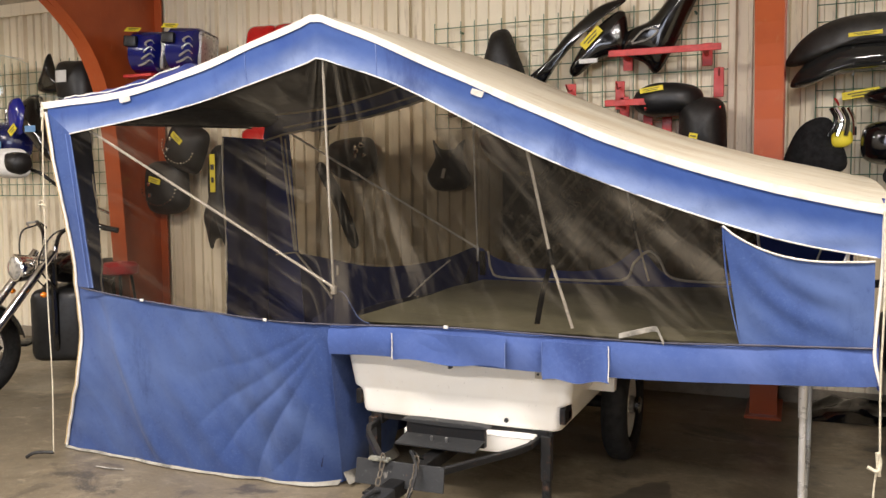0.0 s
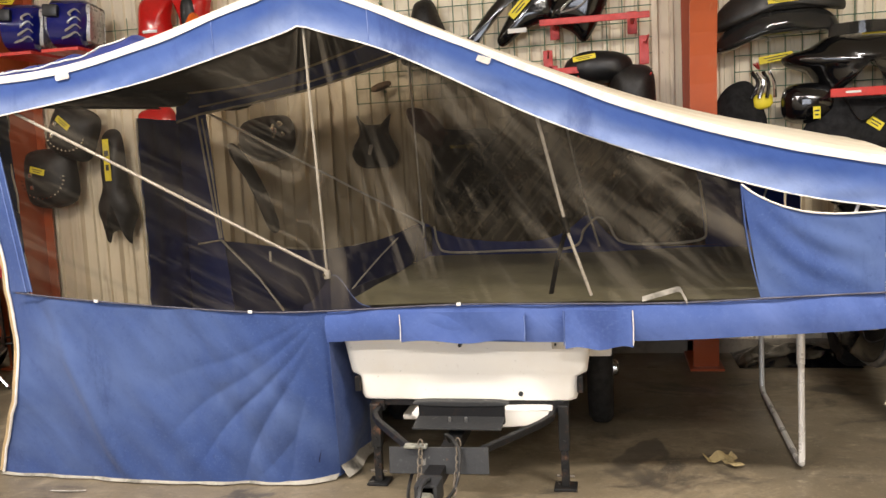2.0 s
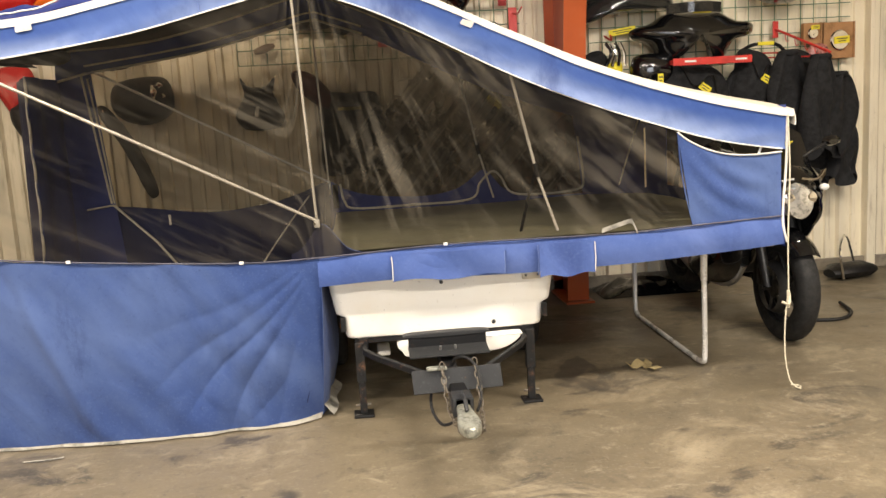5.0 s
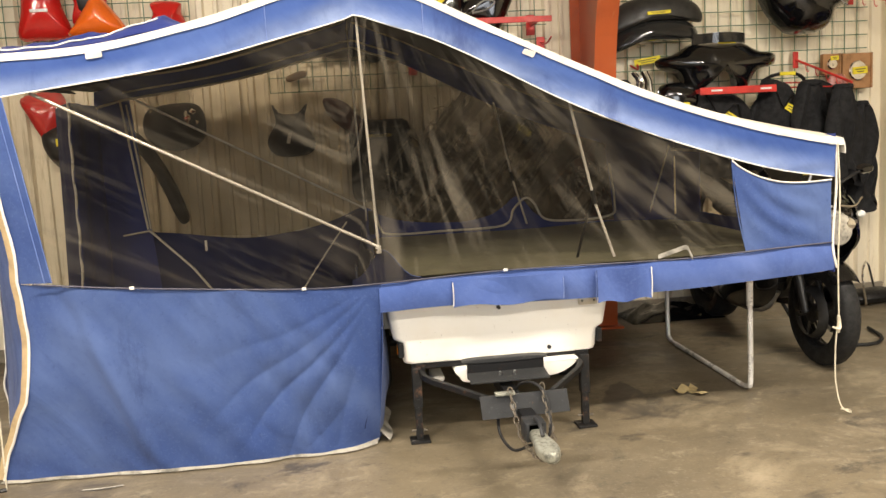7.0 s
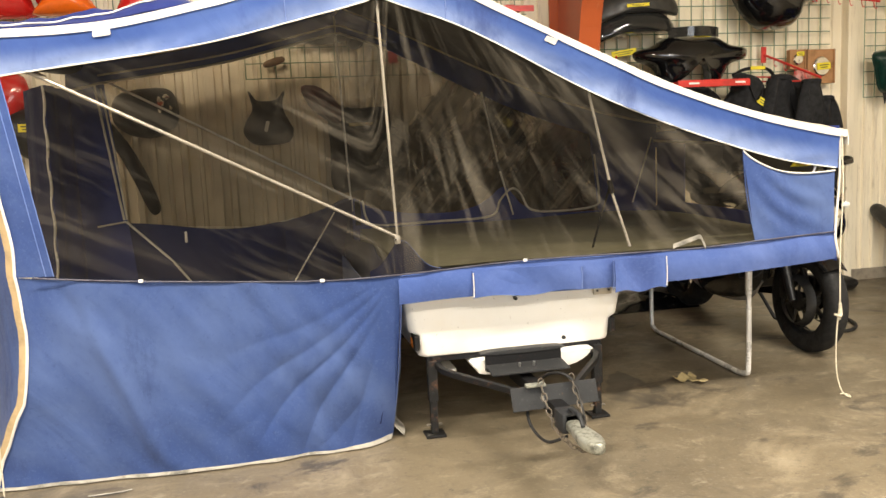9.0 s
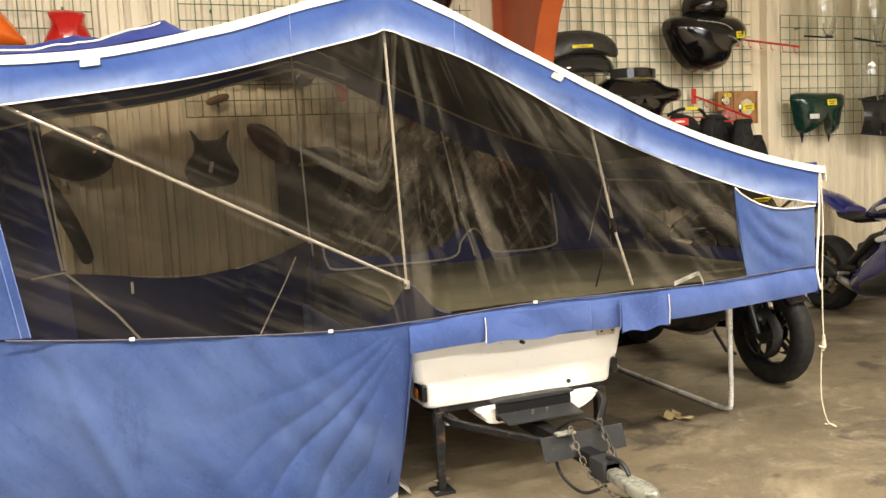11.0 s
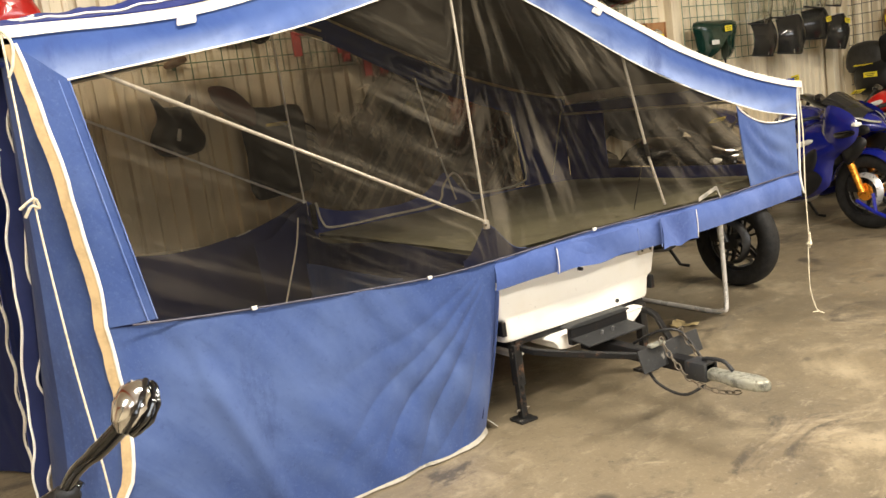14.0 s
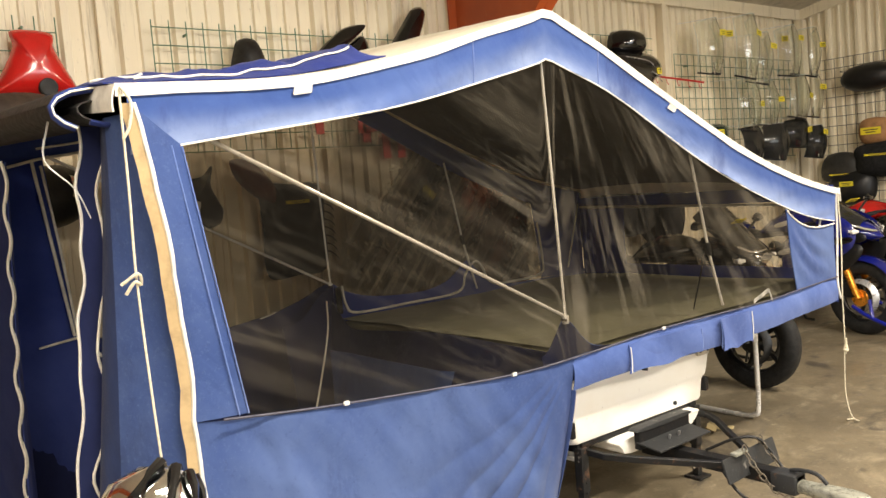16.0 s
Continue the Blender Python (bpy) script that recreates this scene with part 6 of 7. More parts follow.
part("mirror_stem", tube(curve([(-3.748, 1.652, 0.975), (-3.775, 1.68, 0.945), (-3.81, 1.72, 0.91), (-3.83, 1.745, 0.875)], 4), [0.014] * 6 + [0.011] * 7, 10), BLACK_GLOSS, near, "glossy black mirror stem")
part("mirror_stem", tube(curve([(-4.115, 1.615, 1.1), (-4.145, 1.65, 1.0), (-4.18, 1.7, 0.89)], 4), 0.012, 10), BLACK_GLOSS, near, "glossy black mirror stem")
part("handlebar", tube(curve([(-3.81, 1.745, 0.865), (-3.83, 1.75, 0.87), (-3.95, 1.74, 0.84), (-4.07, 1.72, 0.84), (-4.18, 1.7, 0.87), (-4.32, 1.64, 0.83)], 5), 0.014, 10), BLACK_GLOSS, near, "black handlebar")
part("clamp", box((-3.85, 1.73, 0.85), (-3.81, 1.765, 0.882), 0.01), BLACK_PLASTIC, near)
for dx in (-0.07, 0.07):
    part("fork_leg", tube([(-4.01 + dx, 1.73, 0.84), (-4.1 + dx, 1.5, 0.31)], 0.022, 10), CHROME, near)
wheel_at(near, (-4.1, 1.5, 0.31), pose(0, 0, 0, 0, 0, 15), 0.31, 0.1, RUBBER, DARK_RIM, 7)
part("frame", tube(curve([(-4.01, 1.73, 0.8), (-4.02, 1.9, 0.55), (-4.1, 2.1, 0.3), (-4.12, 2.3, 0.05), (-4.12, 2.32, 0.03)], 4), 0.03, 8), BLACK_GLOSS, near)

# ---- wire grids on the walls ----
GRID_Y = WALL_Y - 0.07


def wire_grid(m, w, h, mat, label, step=0.1):
    g = thing("wire_grid", label, "wire grid", "wall grids", m)
    first = None
    for i in range(int(w / step) + 1):
        if first is None:
            first = part("upright_wire", cyl((0, 0, 0), (0, 0, h), 0.0034, 5), mat, g)
        else:
            again = new("upright_wire", first.data)
            again.parent, again.location = g, (i * step, 0, 0)
    first = None
    for j in range(int(h / step) + 1):
        if first is None:
            first = part("cross_wire", cyl((0, -0.006, 0), (w, -0.006, 0), 0.0034, 5), mat, g)
        else:
            again = new("cross_wire", first.data)
            again.parent, again.location = g, (0, 0, j * step)
    for i, j in ((0.1, 0.1), (0.9, 0.1), (0.1, 0.9), (0.9, 0.9)):
        part("standoff", cyl((i * w, 0, j * h), (i * w, 0.05, j * h), 0.008, 8), mat, g)
    return g


for x0, x1, z0, z1 in ((-7.5, -5.4, 1.3, 2.5), (-4.7, -3.1, 1.9, 2.48), (-2.6, -0.62, 1.76, 2.5), (-0.12, 1.86, 1.2, 2.6), (2.18, 4.22, 1.48, 2.48)):
    wire_grid(pose(x0, GRID_Y, z0), x1 - x0, z1 - z0, GREEN_WIRE, "green wire display grid fixed to the wall")
wire_grid(pose(RIGHT_X - 0.09, 2.9, 0.95, 0, 0, 90), 2.35, 1.5, DARK_WIRE, "dark wire display grid on the end wall")


def hung(name, label, category, pts, depth, mat, x, z, y=5.4, turn=(0, 0, 0), tapes=(), group="", hollow=0.0):
    """A moulded part hanging on the grid; pts in metres round its middle."""
    ob = thing(name, label, category, group, pose(x, y, z, *turn))
    part("shell", pillow(pts, depth, 5, 5, hollow), mat, ob)
    for dx, dz, w, h, a in tapes:
        label_tape(ob, pose(dx, -depth - 0.004, dz, 0, a, 0), w, h)
    part("hook", tube([(0, -0.01, 0.0), (0, WALL_Y - 0.04 - y, 0.01)], 0.005, 6), GALV, ob)
    return ob


# saddlebags, seats and tails seen through the screens and over the roof
SEAT = [(-0.07, 0.4), (0.06, 0.4), (0.09, 0.15), (0.1, 0.0), (0.16, -0.18), (0.1, -0.32), (0.08, -0.42), (0.03, -0.33), (-0.06, -0.33), (-0.1, -0.41), (-0.13, -0.28), (-0.16, -0.15), (-0.1, 0.02), (-0.1, 0.2)]
hung("bike_saddle", "black motorcycle seat with yellow tape hanging on the wall", "saddle", SEAT, 0.1, LEATHER, -4.46, 1.27, tapes=((0.0, 0.2, 0.05, 0.3, 0),), group="hung seats")
bag = [(-0.16, 0.18), (0.0, 0.2), (0.17, 0.17), (0.2, 0.0), (0.17, -0.16), (0.0, -0.2), (-0.17, -0.16), (-0.2, 0.0)]
for x, z, a, sc in ((-4.7, 1.68, 22, 0.98), (-4.96, 1.36, -4, 1.1)):
    sb = hung("saddlebag", "studded black leather saddlebag with buckles", "saddlebag", [(p * sc, q * sc) for p, q in bag], 0.12, LEATHER, x, z, 5.3 if z > 1.5 else 5.36, (0, a, 0), ((-0.03, 0.06, 0.12, 0.045, 20),), "saddlebags")
    for k in range(16):
        t = k / 15 * math.pi
        part("stud", cyl((0.16 * sc * math.cos(t) , -0.115, -0.13 * sc * math.sin(t)), (0.16 * sc * math.cos(t), -0.125, -0.13 * sc * math.sin(t)), 0.006, 8), CHROME, sb)
    for dz in (0.02, -0.07):
        part("buckle", box((-0.1, -0.135, dz), (-0.07, -0.12, dz + 0.03), 0.004), CHROME, sb)
hung("tail_cowl", "glossy red motorcycle tail cowl", "fairing", [(-0.14, 0.16), (0.1, 0.19), (0.15, 0.05), (0.08, -0.08), (0.03, -0.2), (-0.03, -0.12), (-0.1, 0.02)], 0.08, RED_GLOSS, -4.09, 1.64, group="hung fairings")
hung("tail_cowl", "dull red side cowl half hidden behind a bag", "fairing", [(-0.14, 0.15), (0.0, 0.13), (0.13, -0.02), (0.14, -0.16), (0.04, -0.1), (-0.1, 0.02)], 0.07, plain("dull_red", (0.08, 0.012, 0.01), 0.5), -2.1, 1.55, group="hung fairings")
hung("headlight_fairing", "black headlight cowl with yellow tape", "fairing", [(-0.12, 0.1), (0.1, 0.12), (0.14, 0.0), (0.1, -0.16), (0.0, -0.2), (-0.1, -0.12), (-0.15, 0.0)], 0.12, BLACK_PLASTIC, -3.97, 1.49, tapes=((0.02, 0.0, 0.1, 0.05, 0),), group="hung fairings")
bl = hung("headlight", "black headlight nacelle with chrome lens", "headlight", [(-0.16, 0.12), (0.1, 0.16), (0.2, 0.1), (0.2, -0.08), (0.06, -0.16), (-0.1, -0.14), (-0.2, -0.04)], 0.14, BLACK_PLASTIC, -3.26, 1.56)
part("lens", loft([((0.1, -0.12, 0.04), 0.05, 0.06), ((0.12, -0.15, 0.04), 0.04, 0.05), ((0.14, -0.16, 0.05), 0.01, 0.01)], 12), CHROME, bl, "chrome lens rim")
# small chrome blobs added as the nacelle's sparkling highlights
for dx, dz, r in ((0.15, 0.09, 0.022), (0.17, 0.02, 0.016), (-0.22, -0.06, 0.014)):
    part("chrome_bolt", loft([((dx - r, -0.13, dz), r * 0.3, r * 0.3), ((dx, -0.14, dz), r, r), ((dx + r, -0.13, dz), r * 0.3, r * 0.3)], 10), CHROME, bl)
hung("fork_cover", "long dark plastic fork cover", "motorcycle part", [(-0.2, 0.36), (-0.14, 0.36), (-0.03, 0.22), (0.07, 0.02), (0.14, -0.18), (0.14, -0.26), (0.08, -0.26), (0.0, -0.06), (-0.09, 0.14), (-0.18, 0.28)], 0.05, GREY_PLASTIC, -3.36, 1.17)
solo = hung("bike_saddle", "black solo seat with small white tag", "saddle", [(-0.12, 0.19), (-0.07, 0.13), (0.0, 0.12), (0.06, 0.13), (0.12, 0.185), (0.1, 0.08), (0.14, -0.02), (0.165, -0.08), (0.13, -0.155), (0.0, -0.175), (-0.11, -0.16), (-0.165, -0.09), (-0.15, -0.02), (-0.1, 0.07)], 0.07, LEATHER, -2.475, 1.49, group="hung seats")
part("white_tag", box((-0.012, -0.08, -0.085), (0.012, -0.074, -0.015), 0.002, m=pose(0, 0, 0, 0, 15, 0)), WHITE_PLASTIC, solo)
tote = hung("luggage_bag", "flat black luggage bag with tassels", "bag", [(-0.2, 0.27), (0.0, 0.28), (0.2, 0.26), (0.21, 0.0), (0.2, -0.26), (0.0, -0.28), (-0.2, -0.27), (-0.21, 0.0)], 0.07, BLACK_CLOTH, -1.86, 1.26, tapes=((0.0, 0.17, 0.16, 0.02, 0),))
for k in range(7):
    part("tassel", tube(curve([(0.2, -0.03, 0.15 - 0.05 * k), (0.24, -0.04, 0.13 - 0.05 * k), (0.27, -0.03, 0.1 - 0.05 * k)], 2), 0.004, 5), BLACK_CLOTH, tote)
hung("side_fairing", "black side panel with yellow tape", "fairing", [(-0.14, 0.16), (0.0, 0.14), (0.13, -0.06), (0.12, -0.16), (0.0, -0.08), (-0.12, 0.04)], 0.06, BLACK_GLOSS, -0.8, 1.37, tapes=((-0.04, 0.05, 0.12, 0.045, 40),), group="hung fairings")
hung("bike_saddle", "small tan leather pad on a hook", "saddle", [(-0.06, 0.0), (0.0, 0.03), (0.07, 0.04), (0.08, 0.01), (0.02, -0.02), (-0.05, -0.03)], 0.03, plain("tan_leather", (0.2, 0.12, 0.06), 0.6, wear=0.2), -2.42, 1.86, group="hung seats")

# painted pair of hard cases on a red bracket
for x, z, s in ((-4.86, 2.4, 1.0), (-4.5, 2.4, 1.0)):
    case = thing("hard_case", "blue hard case with silver flames, yellow tape on top", "luggage case", "flame cases", pose(x, 5.12, z, 0, 4, 14))
    part("shell", loft([((-0.15, 0, 0.0), 0.12, 0.12), ((-0.1, 0, 0.0), 0.2, 0.165), ((0.1, 0, 0.0), 0.2, 0.165), ((0.15, 0, 0.02), 0.13, 0.12)], 20, power=2.4), DEEP_BLUE, case)
    for k in range(4):
        w = 0.05 - 0.003 * k
        fl = tube(curve([(0.0 + 0.02 * k, -0.21, -0.12 + 0.05 * k), (0.05, -0.212, -0.1 + 0.05 * k), (0.09, -0.208, -0.075 + 0.05 * k), (0.12, -0.2, -0.1 + 0.05 * k)], 3), [0.006, 0.008, 0.009, 0.009, 0.008, 0.007, 0.006, 0.004, 0.003, 0.002], 6)
        part("flame", fl, SILVER, case, "silver painted flame")
    part("grey_side", box((0.13, -0.14, -0.13), (0.165, 0.15, 0.13), 0.03), SILVER, case)
    part("latch", box((-0.12, -0.235, 0.02), (-0.02, -0.19, 0.1), 0.01), BLACK_PLASTIC, case)
    label_tape(case, pose(-0.08, -0.17, 0.155, -50, 0, 0), 0.12, 0.06)
shelf = thing("wall_bracket", "red steel bracket arms on the grid", "bracket")
for x in (-4.86, -4.5):
    part("arm", box((x - 0.15, 4.95, 2.205), (x + 0.13, 5.42, 2.228), 0.003), RED_PAINT, shelf, smooth=False)
# red and orange tails above the tent
TAIL = [(-0.1, 0.2), (0.02, 0.22), (0.12, 0.2), (0.1, 0.06), (0.15, -0.1), (0.16, -0.16), (0.0, -0.17), (-0.15, -0.16), (-0.13, 0.0)]
for x, z, mat, lab, sc in ((-4.02, 2.35, RED_GLOSS, "glossy red tail fairing with small white decal", 1.1), (-3.73, 2.44, RED_GLOSS, "red and black tail fairing hung upside down", 0.9), ):
    tl = hung("tail_fairing", lab, "fairing", [(p * sc, q * sc) for p, q in TAIL], 0.11, mat, x, z, 5.38, (0, 180 if sc == 0.9 else 0, 0), group="hung fairings")
    if "decal" in lab:
        part("decal", box((-0.05, -0.118, -0.02), (0.06, -0.112, 0.0), 0.002), WHITE_PLASTIC, tl)
    if "black" in lab:
        part("vent", side_shell([(-0.04, 0.1), (0.04, 0.1), (0.05, -0.06), (0.0, -0.12), (-0.05, -0.06)], 0.02, -0.1, -1), BLACK_PLASTIC, tl)
rt = hung("tail_fairing", "red tail fairing with a round dark opening", "fairing", [(-0.09, 0.17), (0.09, 0.165), (0.1, 0.09), (0.15, -0.02), (0.2, -0.13), (0.17, -0.16), (0.0, -0.17), (-0.17, -0.16), (-0.2, -0.13), (-0.14, -0.02), (-0.09, 0.09)], 0.1, RED_GLOSS, -3.24, 2.22, 5.38, group="hung fairings")
part("opening", cyl((0.035, -0.06, -0.12), (0.035, -0.1, -0.12), 0.045, 20, 0.004), CABLE, rt, "round dark opening")
hung("tail_fairing", "glossy orange pointed tail fairing", "fairing", [(0.0, 0.15), (0.08, 0.06), (0.16, -0.05), (0.18, -0.12), (0.0, -0.13), (-0.18, -0.12), (-0.14, -0.05), (-0.06, 0.07)], 0.1, ORANGE_GLOSS, -3.64, 2.28, 5.2, group="hung fairings")
hung("air_filter_cover", "dark oval leather cover beside the tent", "motorcycle part", [(-0.2, 0.12), (0.1, 0.14), (0.22, 0.0), (0.12, -0.14), (-0.15, -0.13), (-0.25, 0.0)], 0.14, plain("brown_leather", (0.05, 0.032, 0.022), 0.55, wear=0.2), -3.38, 1.9, 5.12)

# seat, long fairing and brackets between the ridge and the column
hung("bike_saddle", "black narrow motorcycle seat on a red hook", "saddle", [(-0.06, 0.22), (0.04, 0.23), (0.1, 0.1), (0.16, -0.06), (0.18, -0.16), (0.0, -0.2), (-0.18, -0.17), (-0.15, -0.05), (-0.1, 0.12)], 0.13, LEATHER, -2.07, 2.17, 5.38, group="hung seats")
fair = thing("side_fairing", "long glossy black side fairing with yellow tape", "fairing", "hung fairings", pose(0, 5.36, 0))
part("arm", pillow([(-1.92, 1.95), (-1.82, 1.95), (-1.66, 2.17), (-1.45, 2.38), (-1.25, 2.5), (-1.26, 2.53), (-1.42, 2.49), (-1.62, 2.33), (-1.8, 2.12), (-1.9, 2.05)], 0.05), BLACK_GLOSS, fair)
part("panel", pillow([(-1.55, 2.2), (-1.46, 2.33), (-1.3, 2.45), (-1.24, 2.44), (-1.22, 2.32), (-1.24, 2.22), (-1.42, 2.15), (-1.55, 2.06), (-1.6, 2.1)], 0.06), BLACK_GLOSS, fair)
part("panel", pillow([(-1.26, 2.2), (-1.22, 2.32), (-1.08, 2.38), (-0.96, 2.52), (-0.84, 2.66), (-0.74, 2.64), (-0.86, 2.36), (-0.98, 2.12), (-1.05, 2.05), (-1.12, 2.12)], 0.08), BLACK_GLOSS, fair)
part("duct_edge", tube(curve([(-1.18, -0.085, 2.24), (-1.1, -0.09, 2.31), (-1.02, -0.085, 2.3), (-1.08, -0.09, 2.25), (-1.18, -0.085, 2.23)], 4), 0.006, 6), SILVER, fair, "pale edge of the air duct")
part("decal", box((-1.52, -0.066, 2.13), (-1.4, -0.06, 2.16), 0.002, m=None), WHITE_PLASTIC, fair)
label_tape(fair, pose(-1.44, -0.07, 2.29, 0, -45, 0), 0.16, 0.055)
for x0, x1, z, h in ((-1.31, -0.64, 2.165, 0.02), (-1.33, -0.86, 1.86, 0.02)):
    bar = thing("display_bar", "red steel display bar with hooks on the grid", "bracket", "red bars")
    part("bar", box((x0, 5.2, z - h), (x1, 5.212, z + h), 0.003), RED_PAINT, bar, smooth=False)
    for x in (x0 + 0.08, x1 - 0.1):
        part("arm", box((x - 0.01, 5.212, z - 0.02), (x + 0.01, 5.45, z + 0.02), 0.002), RED_PAINT, bar, smooth=False)
        part("bracket", box((x - 0.03, 5.42, z - 0.08), (x + 0.03, 5.44, z + 0.06), 0.003), RED_PAINT, bar, smooth=False)
for x, z in ((-1.6, 1.93), (-1.28, 1.93), (-0.67, 1.98), (-0.66, 1.75), (-1.1, 1.76), (-0.98, 1.76)):
    hk = thing("display_hook", "red wire display hook", "hook", "red hooks")
    part("plate", box((x - 0.03, 5.42, z - 0.09), (x + 0.03, 5.432, z + 0.09), 0.003), RED_PAINT, hk, smooth=False)
    part("prong", tube(curve([(x, 5.42, z + 0.05), (x + 0.01, 5.3, z + 0.03), (x + 0.02, 5.2, z + 0.06)], 3), 0.006, 6), RED_PAINT, hk)
hung("tank_bag", "dark low seat bag with pale trim", "bag", [(-0.21, -0.05), (-0.19, 0.04), (-0.08, 0.09), (0.1, 0.08), (0.2, 0.03), (0.21, -0.08), (0.1, -0.11), (-0.1, -0.12)], 0.12, BLACK_PLASTIC, -0.96, 1.89, 5.3, tapes=((-0.08, 0.04, 0.14, 0.03, -8),))
hung("pannier", "black leather pannier with buckle tag", "bag", [(-0.12, 0.15), (0.02, 0.16), (0.12, 0.12), (0.14, -0.05), (0.13, -0.22), (0.0, -0.25), (-0.13, -0.2), (-0.14, 0.0)], 0.14, LEATHER, -0.75, 1.72, 5.3, tapes=((-0.04, -0.09, 0.05, 0.05, 10),))

# right of the column: fenders, levers, batwing fairing, bags and boxes
CRESCENT = [(-0.36, -0.05), (-0.27, 0.09), (-0.12, 0.18), (0.08, 0.21), (0.28, 0.19), (0.4, 0.12), (0.42, 0.02), (0.3, 0.03), (0.1, 0.02), (-0.1, 0.0), (-0.26, -0.06)]
for k, (z, mat, sc) in enumerate(((2.1, GREY_PLASTIC, 1.0), (1.97, SMOKE, 0.92))):
    fd = hung("fender", "wide dark plastic fender hung on the grid" if not k else "wide smoked fender hung below the dark one", "fender", [(p * sc, q * sc) for p, q in CRESCENT], 0.14, mat, 0.07, z, 5.32, tapes=((0.05, 0.075, 0.17, 0.022, -3),) if not k else (), group="hung fenders")
    part("inner_lip", tube(curve([(-0.33 * sc, -0.05, -0.05 * sc), (-0.1 * sc, -0.11, 0.02 * sc), (0.1 * sc, -0.12, 0.035 * sc), (0.38 * sc, -0.06, 0.04 * sc)], 4), 0.008, 6), BLACK_PLASTIC, fd)
label_tape(thing("price_label", "yellow handwritten price tape on the grid", "label", m=pose(0.12, 5.42, 1.87)), pose(0, 0, 0, 0, -8, 0), 0.2, 0.045)
lev = thing("lever_set", "bag of chrome levers with yellow pouch on a red hook", "motorcycle part", m=pose(0.02, 5.3, 1.68))
part("hook", tube(curve([(-0.03, 0.12, 0.16), (-0.02, 0.0, 0.12), (-0.04, -0.05, 0.15)], 3), 0.007, 6), RED_PAINT, lev)
for k in range(4):
    part("lever", tube(curve([(-0.06 + 0.03 * k, -0.01 * k, 0.1), (-0.03 + 0.03 * k, -0.03, 0.03), (-0.07 + 0.045 * k, -0.03, -0.06)], 3), 0.012, 6), CHROME if k % 2 else BLACK_GLOSS, lev)
part("pouch", pillow([(-0.05, -0.05), (0.0, -0.03), (0.05, -0.04), (0.055, -0.1), (0.0, -0.125), (-0.05, -0.11)], 0.022), YELLOW, lev, "yellow pouch")
hung("seat_pad", "black rounded seat pad", "saddle", [(-0.12, 0.02), (-0.04, 0.13), (0.08, 0.15), (0.15, 0.02), (0.18, -0.14), (0.02, -0.2), (-0.16, -0.17)], 0.08, BLACK_CLOTH, -0.13, 1.58, 5.36, group="hung seats")
hung("seat_pad", "black glossy seat cowl with yellow tag", "saddle", [(-0.13, 0.1), (0.05, 0.12), (0.15, 0.06), (0.16, -0.06), (0.02, -0.12), (-0.14, -0.08)], 0.12, BLACK_GLOSS, 0.27, 1.57, 5.25, tapes=((0.02, -0.06, 0.04, 0.07, 0),), group="hung seats")
bat = thing("batwing_fairing", "glossy black batwing fairing with yellow tape", "fairing", "hung fairings", pose(0.58, 5.3, 1.83))
wing = [(-0.44, 0.03), (-0.3, 0.07), (-0.18, 0.13), (0.0, 0.14), (0.18, 0.13), (0.3, 0.07), (0.44, 0.04), (0.43, -0.04), (0.3, -0.08), (0.22, -0.2), (0.13, -0.22), (0.1, -0.08), (0.0, -0.06), (-0.1, -0.08), (-0.14, -0.2), (-0.22, -0.21), (-0.3, -0.09), (-0.43, -0.03)]
part("shell", pillow(wing, 0.2, 4, 6), BLACK_GLOSS, bat)
part("shield", surf(lambda u, v: Vector(((u - 0.5) * 0.4, -0.06 - 0.1 * math.sin(math.pi * u), 0.12 + 0.07 * v)), 14, 3, 0.004), SMOKE, bat, "short smoked screen")
for k in range(5):
    part("decal", tube(curve([(-0.36 + 0.035 * k, -0.1 - 0.012 * k, 0.0 - 0.012 * k), (-0.33 + 0.035 * k, -0.105 - 0.012 * k, 0.012), (-0.3 + 0.035 * k, -0.11 - 0.012 * k, -0.014)], 3), 0.005, 5), WHITE_PLASTIC, bat, "white painted flourish")
label_tape(bat, pose(0.03, -0.12, 0.135, -30, 0, 0), 0.13, 0.05)
bar = thing("display_bar", "red steel display bar with white lettering marks", "bracket", "red bars")
part("bar", box((0.34, 5.02, 1.585), (0.9, 5.034, 1.635), 0.004), RED_PAINT, bar, smooth=False)
for x in (0.38, 0.86):
    part("arm", box((x - 0.01, 5.034, 1.6), (x + 0.01, 5.45, 1.63), 0.002), RED_PAINT, bar, smooth=False)
for x in (0.42, 0.78):
    part("lettering", box((x, 5.016, 1.605), (x + 0.08, 5.0195, 1.618)), WHITE_PLASTIC, bar, smooth=False)
